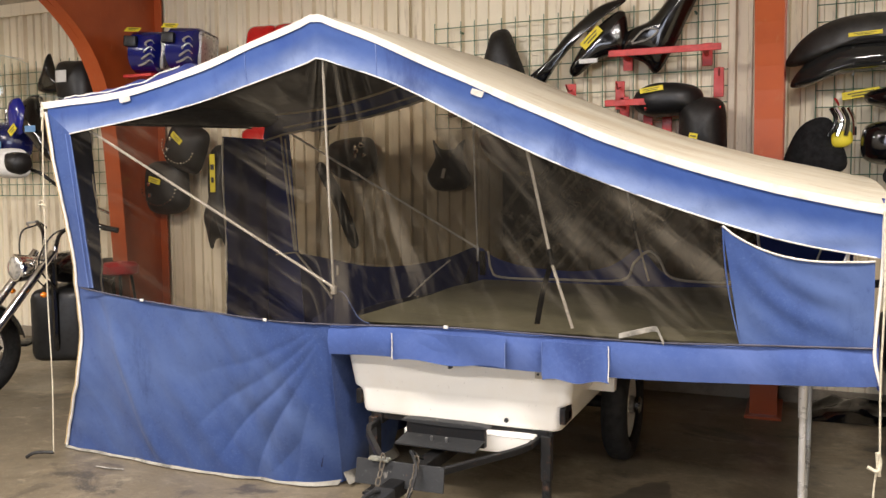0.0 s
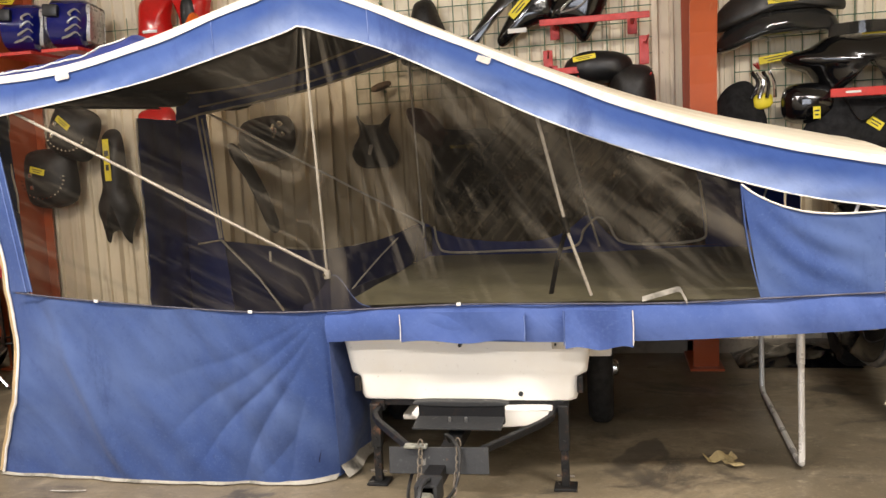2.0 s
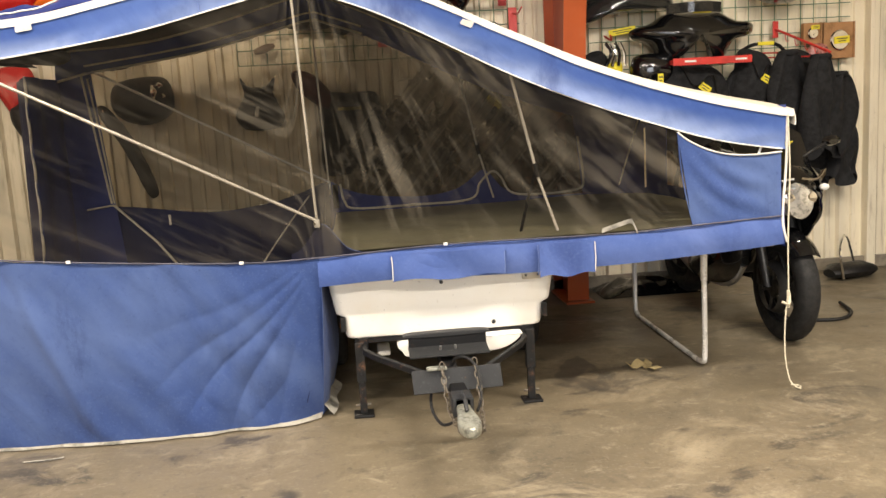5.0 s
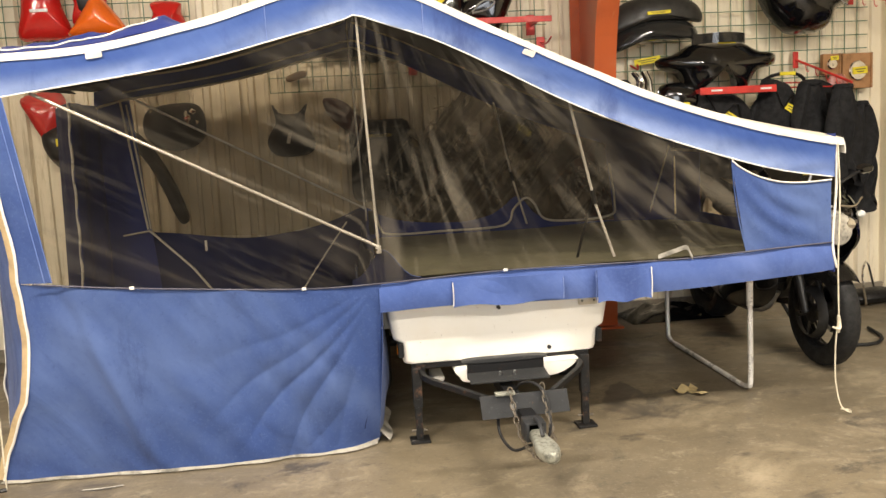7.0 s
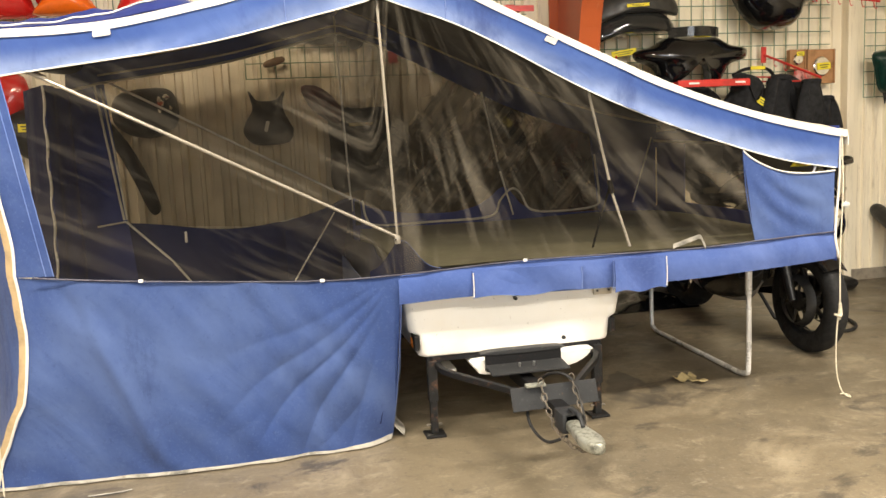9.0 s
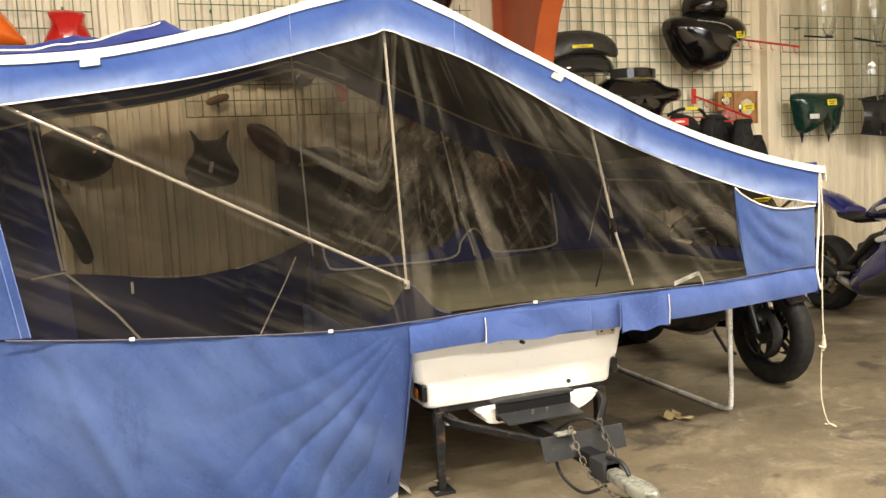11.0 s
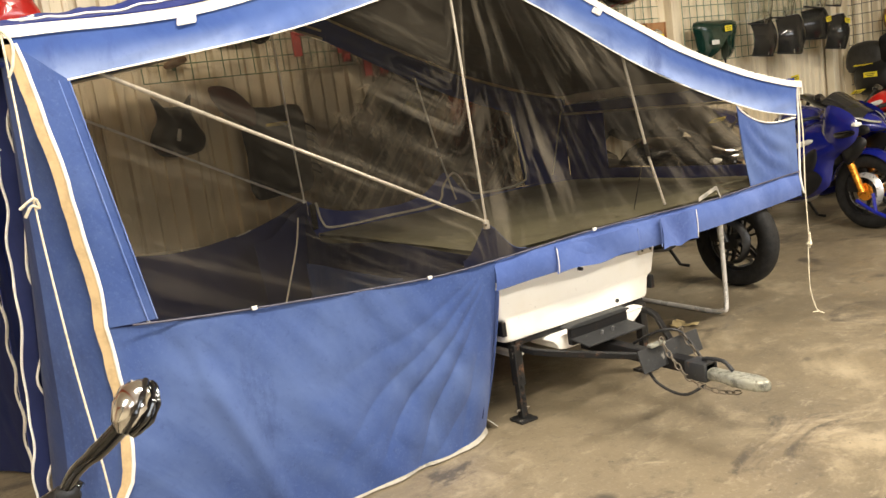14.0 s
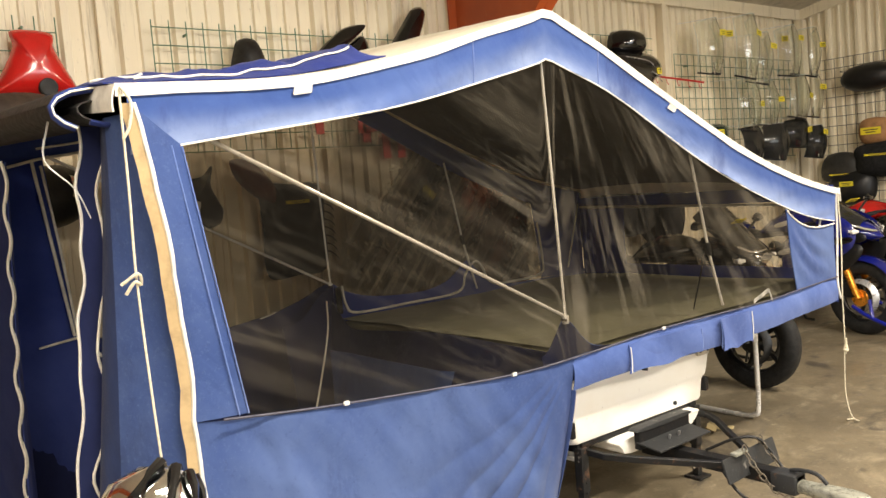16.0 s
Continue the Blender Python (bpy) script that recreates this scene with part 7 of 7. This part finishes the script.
for x, z, w, h, y, tp in ((0.55, 1.42, 0.3, 0.22, 5.05, 1), (0.98, 1.45, 0.16, 0.24, 5.0, 1), (1.12, 1.25, 0.24, 0.34, 5.08, 0), (1.38, 1.3, 0.2, 0.4, 5.05, 0), (1.5, 1.1, 0.16, 0.3, 5.1, 0), (0.8, 1.2, 0.3, 0.25, 5.15, 1)):
    jk = hung("riding_bag", "black cloth riding bag hanging in a bunch", "bag", [(-w * 0.8, h * 0.85), (-w * 0.2, h * 0.95), (w * 0.5, h * 0.8), (w * 0.9, h * 0.3), (w, -h * 0.4), (w * 0.6, -h), (-w * 0.3, -h * 0.9), (-w, -h * 0.5), (-w * 0.9, h * 0.2)], 0.13, BLACK_CLOTH, x, z, y + 0.2, (0, random.uniform(-14, 14), 0), ((0.05, 0.02, 0.09, 0.05, 25),) if tp else (), "riding bags")
    part("strap", tube(curve([(-w * 0.5, -0.1, h * 0.8), (-w * 0.1, -0.15, h * 0.1), (w * 0.3, -0.14, h * 0.5), (w * 0.6, -0.1, -h * 0.6)], 4), 0.012, 6, flat=0.3), LEATHER, jk)
def garment(x, y, z, w, hgt, turn, seed, sleeves=True):
    g = thing("riding_jacket", "black textile riding jacket hanging on the rack", "jacket", "riding jackets", pose(x, y, z, 0, 0, turn))
    def body(u, v):
        a = 2 * math.pi * u
        ww = w * (0.3 + 0.7 * min(1, v * 2.2) ** 0.7) * (1 + 0.16 * noise.noise((seed, v * 2, seed)))
        d = 0.08 * (0.6 + 0.5 * v) * (1 + 0.9 * noise.noise((math.cos(a) * 2, v * 2, seed + 3)))
        return Vector((ww / 2 * math.cos(a) + 0.14 * v * v * math.sin(seed * 2.3), d * math.sin(a) + 0.012 * math.sin(5 * a + 3 * noise.noise((u * 2, v, seed))), -hgt * v * (1 + 0.1 * math.sin(3 * a + seed)) + 0.03 * abs(math.cos(a)) * (1 - v)))
    part("body", surf(body, 40, 16, 0), BLACK_CLOTH, g)
    for s in (-1, 1):
        if sleeves:
            part("sleeve", tube(curve([(s * w * 0.4, 0, -0.03), (s * w * 0.58, -0.02, -hgt * 0.4), (s * w * 0.5, -0.04, -hgt * 0.85)], 5), [0.06, 0.068, 0.066, 0.064, 0.062, 0.06, 0.058, 0.055, 0.052, 0.05, 0.045], 12), BLACK_CLOTH, g)
    part("collar", tube([(0.06 * math.cos(a), 0.05 * math.sin(a), 0.015) for a in [2 * math.pi * k / 14 for k in range(14)]], 0.02, 8, closed=True), BLACK_CLOTH, g)
    part("hook", tube([(0, 0, 0.02), (0, WALL_Y - 0.05 - y, 0.05)], 0.006, 6), RED_PAINT, g)
    return g


for k, (x, y, z, w, hgt, turn) in enumerate(((1.2, 5.1, 1.62, 0.42, 0.6, 22), (1.38, 5.0, 1.58, 0.44, 0.62, 34), (1.56, 5.1, 1.46, 0.42, 0.52, 12), (0.95, 5.2, 1.54, 0.46, 0.55, -12), (0.62, 5.22, 1.55, 0.46, 0.5, 8), (1.72, 5.25, 1.12, 0.3, 0.4, 30))):
    garment(x, y, z, w, hgt, turn, 3.0 + k, False)
for x0, z0, x1, z1, y1 in ((1.28, 1.83, 1.42, 1.62, 4.95), (1.72, 2.28, 1.92, 2.15, 4.98)):
    hk = thing("display_hook", "red sloping display arm with ball stops", "hook", "red hooks")
    part("plate", box((x0 - 0.02, 5.43, z0 - 0.06), (x0 + 0.02, 5.445, z0 + 0.06), 0.003), RED_PAINT, hk, smooth=False)
    part("arm", tube([(x0, 5.43, z0), (x1, y1, z1)], 0.009, 6), RED_PAINT, hk)
    for k in range(1, 6):
        p = Vector((x0, 5.43, z0)).lerp(Vector((x1, y1, z1)), k / 5.5)
        part("pin", tube(curve([p, p + Vector((0.0, -0.005, -0.04)), p + Vector((0.01, -0.01, -0.06)), p + Vector((0.02, -0.01, -0.05))], 2), 0.003, 5), RED_PAINT, hk)
cable = thing("handlebar", "black bent handlebar with yellow tag", "handlebar")
part("tube", tube(curve([(0.98, 5.38, 1.68), (1.05, 5.3, 1.72), (1.2, 5.28, 1.715), (1.28, 5.3, 1.66), (1.32, 5.3, 1.62)], 4), 0.013, 8), BLACK_PLASTIC, cable)
part("tag", box((1.06, 5.262, 1.71), (1.18, 5.266, 1.735)), YELLOW, cable, smooth=False)
for x, z, w, h in ((1.735, 1.728, 0.23, 0.26), (1.53, 1.785, 0.13, 0.15)):
    bx = thing("parts_box", "open cardboard blister box with chrome part and yellow tape", "box", "parts boxes", pose(x, 5.4, z))
    part("card", box((-w / 2, -0.02, -h / 2), (w / 2, 0.02, h / 2), 0.004), CARD, bx, smooth=False)
    for s in (-1, 1):
        part("rim", box((s * w / 2 - 0.006, -0.035, -h / 2), (s * w / 2 + 0.006, -0.018, h / 2), 0.002), CARD, bx, smooth=False)
    part("part", loft([((0, -0.022, -0.01), 0.01, 0.01), ((0.0, -0.03, -0.01), 0.02, 0.02)], 8), CHROME, bx)
    disc = cyl((0, -0.02, 0), (0, -0.045, 0), w * 0.32, 22, 0.008)
    part("disc", disc, CHROME, bx, "shiny disc in the box")
    label_tape(bx, pose(0.01, -0.05, 0.0 if w > 0.2 else 0.04, 0, -3, 0), w * 0.5, h * 0.2)
pk = thing("parts_bag", "small clear bag of red parts", "bag", m=pose(1.58, 5.38, 1.62))
part("bag", pillow([(-0.07, 0.07), (0.06, 0.08), (0.07, -0.07), (-0.06, -0.08)], 0.03), plain("red_white_pack", (0.5, 0.2, 0.17), 0.3, wear=0.4, scale=60), pk)
lid = hung("top_box", "dark red top box lid with yellow tape", "luggage case", [(-0.15, 0.08), (-0.1, 0.13), (0.09, 0.13), (0.13, 0.0), (0.14, -0.2), (0.07, -0.24), (0.02, -0.06), (-0.1, 0.0)], 0.07, plain("dark_red_paint", (0.22, 0.012, 0.015), 0.25), 1.68, 1.36, 5.34, tapes=((0.1, -0.08, 0.035, 0.11, 0),))
bowl = thing("front_fairing", "glossy black bowl-shaped front fairing with yellow tape", "fairing", "hung fairings", pose(1.26, 5.3, 2.27))
part("shell", pillow([(-0.36, 0.1), (-0.2, 0.16), (0.2, 0.16), (0.35, 0.08), (0.34, -0.04), (0.2, -0.12), (0.12, -0.25), (-0.1, -0.27), (-0.22, -0.2), (-0.33, -0.06)], 0.26, 5, 6), BLACK_GLOSS, bowl)
part("neck", pillow([(-0.16, 0.14), (-0.13, 0.32), (0.13, 0.32), (0.17, 0.14)], 0.2), BLACK_GLOSS, bowl)
for dz, dx in ((0.05, 0.0), (-0.04, 0.06)):
    part("pinstripe", tube(curve([(-0.2 + dx, -0.2, 0.04 + dz), (0.0 + dx, -0.262, 0.0 + dz), (0.14 + dx, -0.235, -0.07 + dz)], 5), 0.004, 6), SILVER, bowl, "silver pinstripe")
label_tape(bowl, pose(0.17, -0.235, -0.02, 0, -5, 20), 0.12, 0.05)

# windscreens on the grid past the post
grn = thing("leg_fairing", "dark green twin leg fairing with yellow tape", "fairing", "hung fairings", pose(2.44, 5.33, 1.66))
part("shell", pillow([(-0.27, 0.16), (0.0, 0.17), (0.27, 0.15), (0.24, 0.0), (0.2, -0.14), (0.1, -0.18), (0.06, 0.0), (0.0, 0.04), (-0.06, 0.0), (-0.12, -0.16), (-0.22, -0.13), (-0.26, 0.02)], 0.13, 4), DARK_GREEN, grn)
part("decal", box((-0.2, -0.13, -0.05), (-0.1, -0.125, -0.01), 0.002), WHITE_PLASTIC, grn)
for x in (-0.16, 0.13):
    part("tab", prism([(x - 0.02, -0.15), (x + 0.02, -0.15), (x, -0.24)], 0.01), BLACK_PLASTIC, grn)
part("hook", tube([(0, -0.02, 0.1), (0, 0.15, 0.12)], 0.005, 6), GALV, grn)
label_tape(grn, pose(0.03, -0.135, 0.08, 0, -2, 0), 0.1, 0.05)


def windscreen(x, z, w, h, mat, lab, tape=True):
    ws = thing("windscreen", lab, "windscreen", "hung windscreens", pose(x, 5.2 + random.uniform(-0.08, 0.1), z, 0, random.uniform(-6, 6), random.uniform(-12, 20)))
    def f(u, v):
        q = 2 * u - 1
        ww = w * (0.62 + 0.38 * math.sin(math.pi * min(1, v * 0.75 + 0.12)))
        return Vector((q * ww / 2, -0.14 * (1 - q * q) - 0.05 * math.sin(math.pi * v), (v - 0.5) * h * (1 - 0.14 * q * q)))
    part("screen", surf(f, 12, 10, 0.004), mat, ws)
    rim = [f(i / 12, 0.0) for i in range(13)]
    part("mount", tube(rim, 0.009, 6), BLACK_PLASTIC, ws)
    # thin pale tube added round the rim as its highlight
    if mat is CLEAR:
        part("polished_edge", tube([f(0.0, j / 10) for j in range(11)] + [f(i / 12, 1.0) for i in range(1, 13)] + [f(1.0, 1 - j / 10) for j in range(1, 11)], 0.003, 6), EDGE_HIGHLIGHT, ws, "pale tube as the edge's highlight")
    for q in (0.3, 0.7):
        p = f(q, 0.0)
        part("mount_strip", box((p.x - 0.012, p.y - 0.012, p.z), (p.x + 0.012, p.y - 0.004, p.z + h * 0.22), 0.003), CHROME, ws)
    part("hanger", tube([f(0.5, 1.0), f(0.5, 1.0) + Vector((0, 0.42, 0.02))], 0.004, 5), GALV, ws)
    if tape:
        label_tape(ws, pose(random.uniform(-0.05, 0.05), -0.2, random.uniform(0.0, 0.12), 0, random.uniform(-8, 8), 0), 0.1, 0.05)


for x, z, w, h, mat in ((2.36, 2.5, 0.34, 0.5, CLEAR), (2.8, 2.5, 0.32, 0.6, CLEAR), (3.2, 2.42, 0.36, 0.5, CLEAR), (3.62, 2.5, 0.36, 0.5, CLEAR), (4.02, 2.5, 0.34, 0.5, CLEAR), (2.9, 1.98, 0.34, 0.5, CLEAR), (3.3, 2.0, 0.32, 0.44, CLEAR), (3.66, 2.04, 0.36, 0.44, CLEAR), (4.05, 2.06, 0.34, 0.44, CLEAR), (2.95, 1.62, 0.4, 0.34, SMOKE), (3.35, 1.62, 0.4, 0.36, SMOKE), (3.75, 1.7, 0.42, 0.3, SMOKE), (4.1, 1.6, 0.3, 0.34, SMOKE)):
    windscreen(x, z, w, h, mat, "clear acrylic windscreen with yellow tape" if mat is CLEAR else "smoked windscreen hung by its mount", mat is CLEAR or x > 3.5)
for x, z in ((3.15, 2.72), (4.2, 2.72), (3.85, 1.2)):
    label_tape(thing("price_label", "yellow price tape on the wall", "label", "price labels", pose(x, 5.4835, z)), pose(0, 0, 0, 0, -4, 0), 0.13, 0.06)

# end wall: round cover, bags and boxes on the dark grid
def on_end(name, label, category, pts, depth, mat, y, z, tapes=()):
    ob = thing(name, label, category, "", pose(RIGHT_X - 0.12, y, z, 0, 0, -90))
    part("shell", pillow(pts, depth, 5, 4), mat, ob)
    for dx, dz, w, h, a in tapes:
        label_tape(ob, pose(dx, -depth - 0.004, dz, 0, a, 0), w, h)
    part("hook", cyl((0, 0.03, 0.02), (0, -0.01, 0.02), 0.005, 6), GALV, ob)


on_end("tank_cover", "black oval tank cover on the end wall", "motorcycle part", [(-0.3, 0.0), (-0.2, 0.12), (0.1, 0.14), (0.28, 0.06), (0.26, -0.08), (0.0, -0.14), (-0.22, -0.1)], 0.16, BLACK_PLASTIC, 4.72, 2.2)
on_end("parts_box", "orange cardboard box with yellow tape", "box", [(-0.13, 0.11), (0.13, 0.11), (0.13, -0.11), (-0.13, -0.11)], 0.1, CARD, 4.7, 1.66, ((0.0, 0.0, 0.2, 0.07, 0),))
on_end("luggage_bag", "black luggage bag with pale trim line", "bag", [(-0.26, 0.14), (0.26, 0.16), (0.3, -0.12), (0.2, -0.18), (-0.24, -0.17), (-0.3, 0.0)], 0.16, BLACK_CLOTH, 4.6, 1.38, ((0.0, 0.04, 0.3, 0.02, 0),))
on_end("saddlebag", "black plastic saddlebag on the end wall", "saddlebag", [(-0.2, 0.12), (0.2, 0.14), (0.24, -0.1), (0.1, -0.2), (-0.2, -0.16)], 0.14, BLACK_PLASTIC, 4.95, 1.12, ((0.0, 0.02, 0.14, 0.05, 0),))
on_end("saddlebag", "smoked plastic screen on the end wall", "windscreen", [(-0.16, 0.14), (0.16, 0.14), (0.2, -0.12), (-0.2, -0.12)], 0.08, GREY_PLASTIC, 5.05, 1.3, ((0.0, -0.06, 0.2, 0.015, 0),))
on_end("riding_bag", "black riding bag on the end wall", "bag", [(-0.2, 0.3), (0.2, 0.32), (0.24, -0.2), (0.05, -0.34), (-0.22, -0.26)], 0.14, BLACK_CLOTH, 4.2, 1.5)

# far left: screens, tank and plastics on the grid
windscreen(-6.66, 2.22, 0.42, 0.6, CLEAR, "clear touring windscreen on the grid", False)
windscreen(-6.1, 2.0, 0.4, 0.28, CLEAR, "low clear windscreen on the grid", False)
hung("fin", "black pointed side fin", "fairing", [(0.0, 0.2), (0.06, 0.06), (0.14, -0.12), (-0.14, -0.12), (-0.08, 0.05)], 0.06, BLACK_GLOSS, -6.25, 2.34, 5.38, group="hung fairings")
hung("fin", "black pointed side fin", "fairing", [(-0.1, 0.12), (0.1, 0.14), (0.14, -0.16), (0.02, -0.1)], 0.06, BLACK_PLASTIC, -6.42, 2.02, 5.34, group="hung fairings")
rf = hung("rear_fender", "black rear fender with white label", "fender", [(-0.18, 0.2), (0.0, 0.21), (0.14, 0.18), (0.2, -0.05), (0.17, -0.24), (0.02, -0.3), (-0.13, -0.22), (-0.2, 0.0)], 0.12, BLACK_PLASTIC, -5.93, 2.24, 5.36)
part("white_label", box((-0.1, -0.128, 0.02), (0.02, -0.122, 0.12), 0.002), WHITE_PLASTIC, rf)
tk = hung("fuel_tank", "blue and black fuel tank with paper tapes", "fuel tank", [(-0.2, 0.26), (-0.06, 0.3), (0.05, 0.12), (0.2, -0.05), (0.3, -0.3), (0.16, -0.28), (-0.05, -0.08), (-0.2, 0.05)], 0.16, BLACK_GLOSS, -6.1, 1.83, 5.15)
part("blue_panel", side_shell([(-0.22, 0.26), (-0.1, 0.28), (-0.04, 0.1), (-0.12, -0.02), (-0.24, 0.06)], 0.05, -0.13, -1), BLUE_GLOSS, tk, "blue painted panel")
part("tape", box((-0.02, -0.17, 0.0), (0.1, -0.166, 0.05)), plain("blue_tape", (0.2, 0.4, 0.7), 0.7), tk, smooth=False)
label_tape(tk, pose(-0.14, -0.19, 0.02, 0, -40, 0), 0.1, 0.06)
t2 = hung("fuel_tank", "dark blue fuel tank with pale blue tape", "fuel tank", [(-0.3, 0.16), (0.0, 0.2), (0.18, 0.12), (0.2, -0.06), (0.05, -0.14), (-0.3, -0.12)], 0.2, plain("midnight_blue", (0.008, 0.012, 0.09), 0.2, coat=0.4), -6.5, 1.74, 5.2)
part("tape", box((-0.12, -0.21, -0.04), (0.08, -0.206, 0.02)), plain("paper_blue_tape", (0.2, 0.4, 0.7), 0.7), t2, smooth=False)
dirt = thing("handguard", "white and lime plastic handguard on a dirt-bike bar", "handguard", m=pose(-5.87, 4.6, 1.54))
part("guard", pillow([(-0.3, 0.1), (0.1, 0.13), (0.24, 0.06), (0.22, -0.08), (0.0, -0.1), (-0.3, -0.05)], 0.1), WHITE_PLASTIC, dirt)
part("panel", pillow([(0.05, 0.1), (0.22, 0.09), (0.26, 0.0), (0.2, -0.08), (0.06, -0.05)], 0.12), BLACK_PLASTIC, dirt)
part("stripe", pillow([(-0.3, 0.07), (-0.1, 0.08), (-0.12, 0.0), (-0.3, 0.0)], 0.115), LIME, dirt)
part("bar", tube(curve([(0.1, 0.06, -0.02), (0.3, 0.1, -0.1), (0.34, 0.3, -0.4), (0.3, 0.3, -1.5)], 4), 0.014, 8), BLACK_PLASTIC, dirt)
pipe = thing("exhaust_pipe", "bent chrome crash bar hung on the wall", "motorcycle part")
part("tube", tube(curve([(-6.05, 5.3, 1.55), (-6.02, 5.25, 1.4), (-5.78, 5.25, 1.26), (-5.56, 5.3, 1.15), (-5.52, 5.46, 1.12)], 4), 0.016, 8), CHROME, pipe)

# round red stool between the tent and the wall
stool = thing("stool", "round red padded stool on chrome legs by the wall", "stool", m=pose(-5.02, 4.86, -0.17))
part("seat", tube([(0, 0, 0.86), (0, 0, 0.875), (0, 0, 0.93), (0, 0, 0.955), (0, 0, 0.96)], [0.12, 0.14, 0.14, 0.11, 0.04], 28), plain("red_vinyl", (0.42, 0.02, 0.025), 0.4), stool)
for k in range(4):
    a = math.pi / 4 + k * math.pi / 2
    part("leg", tube([(0.08 * math.cos(a), 0.08 * math.sin(a), 0.87), (0.16 * math.cos(a), 0.16 * math.sin(a), 0.171)], 0.011, 8), BLACK_PLASTIC, stool)
part("foot_ring", tube([(0.14 * math.cos(a), 0.14 * math.sin(a), 0.42) for a in [2 * math.pi * k / 24 for k in range(24)]], 0.008, 6, closed=True), BLACK_PLASTIC, stool)
# on the floor
note = thing("paper_scrap", "crumpled yellow-brown paper scrap on the floor", "paper", m=pose(-0.47, 3.47, 0.0, 0, 0, 25))
part("sheet", surf(lambda u, v: Vector(((u - 0.5) * 0.14, (v - 0.5) * 0.05, 0.006 + 0.022 * abs(math.sin(5 * u + 2)) * (0.5 + v))), 10, 4, 0.0015), PAPER, note)
part("sheet", surf(lambda u, v: Vector((0.02 + (u - 0.5) * 0.05, -0.05 + (v - 0.5) * 0.12, 0.005 + 0.015 * abs(math.sin(4 * v + 1)))), 6, 8, 0.0015), PAPER, note)
note = thing("paper_scrap", "torn pale hem strip on the floor", "paper", m=pose(-3.2, 2.93, 0.0, 0, 0, 5))
part("strip", tube(curve([(-0.1, 0, 0.004), (0.0, -0.012, 0.006), (0.06, 0.0, 0.004)], 3), 0.006, 6, flat=0.35), HEM, note)
bagf = thing("plastic_bag", "black shiny plastic-wrapped part on the floor", "bag", m=pose(0.18, 5.26, 0.0))
part("wrap", surf(lambda u, v: Vector(((u - 0.5) * 0.7, (v - 0.5) * 0.4, 0.004 + 0.1 * math.sin(math.pi * u) ** 0.6 * math.sin(math.pi * v) ** 0.6 * (1 + 0.5 * noise.noise((u * 6, v * 5, 3))))), 24, 16, 0.003), BLACK_GLOSS, bagf)
seatf = thing("bike_saddle", "black seat with chrome rail lying on the floor", "saddle", "hung seats", pose(1.72, 5.15, 0.0, 0, 0, 12))
part("cushion", loft([((-0.2, 0, 0.05), 0.06, 0.03), ((-0.12, 0, 0.06), 0.12, 0.055), ((0.1, 0, 0.06), 0.12, 0.055), ((0.2, 0, 0.05), 0.05, 0.03)], 14), LEATHER, seatf)
part("rail", tube(curve([(-0.16, -0.1, 0.02), (-0.2, -0.1, 0.25), (0.0, 0.05, 0.3), (0.14, 0.1, 0.02)], 4), 0.008, 6), CHROME, seatf)
hose = thing("air_hose", "black rubber hose lying along the floor", "hose")
part("hose", tube(curve([(0.75, 4.05, 0.012), (0.95, 4.02, 0.012), (1.1, 4.15, 0.012), (1.18, 4.4, 0.012)], 5), 0.011, 8), CABLE, hose)
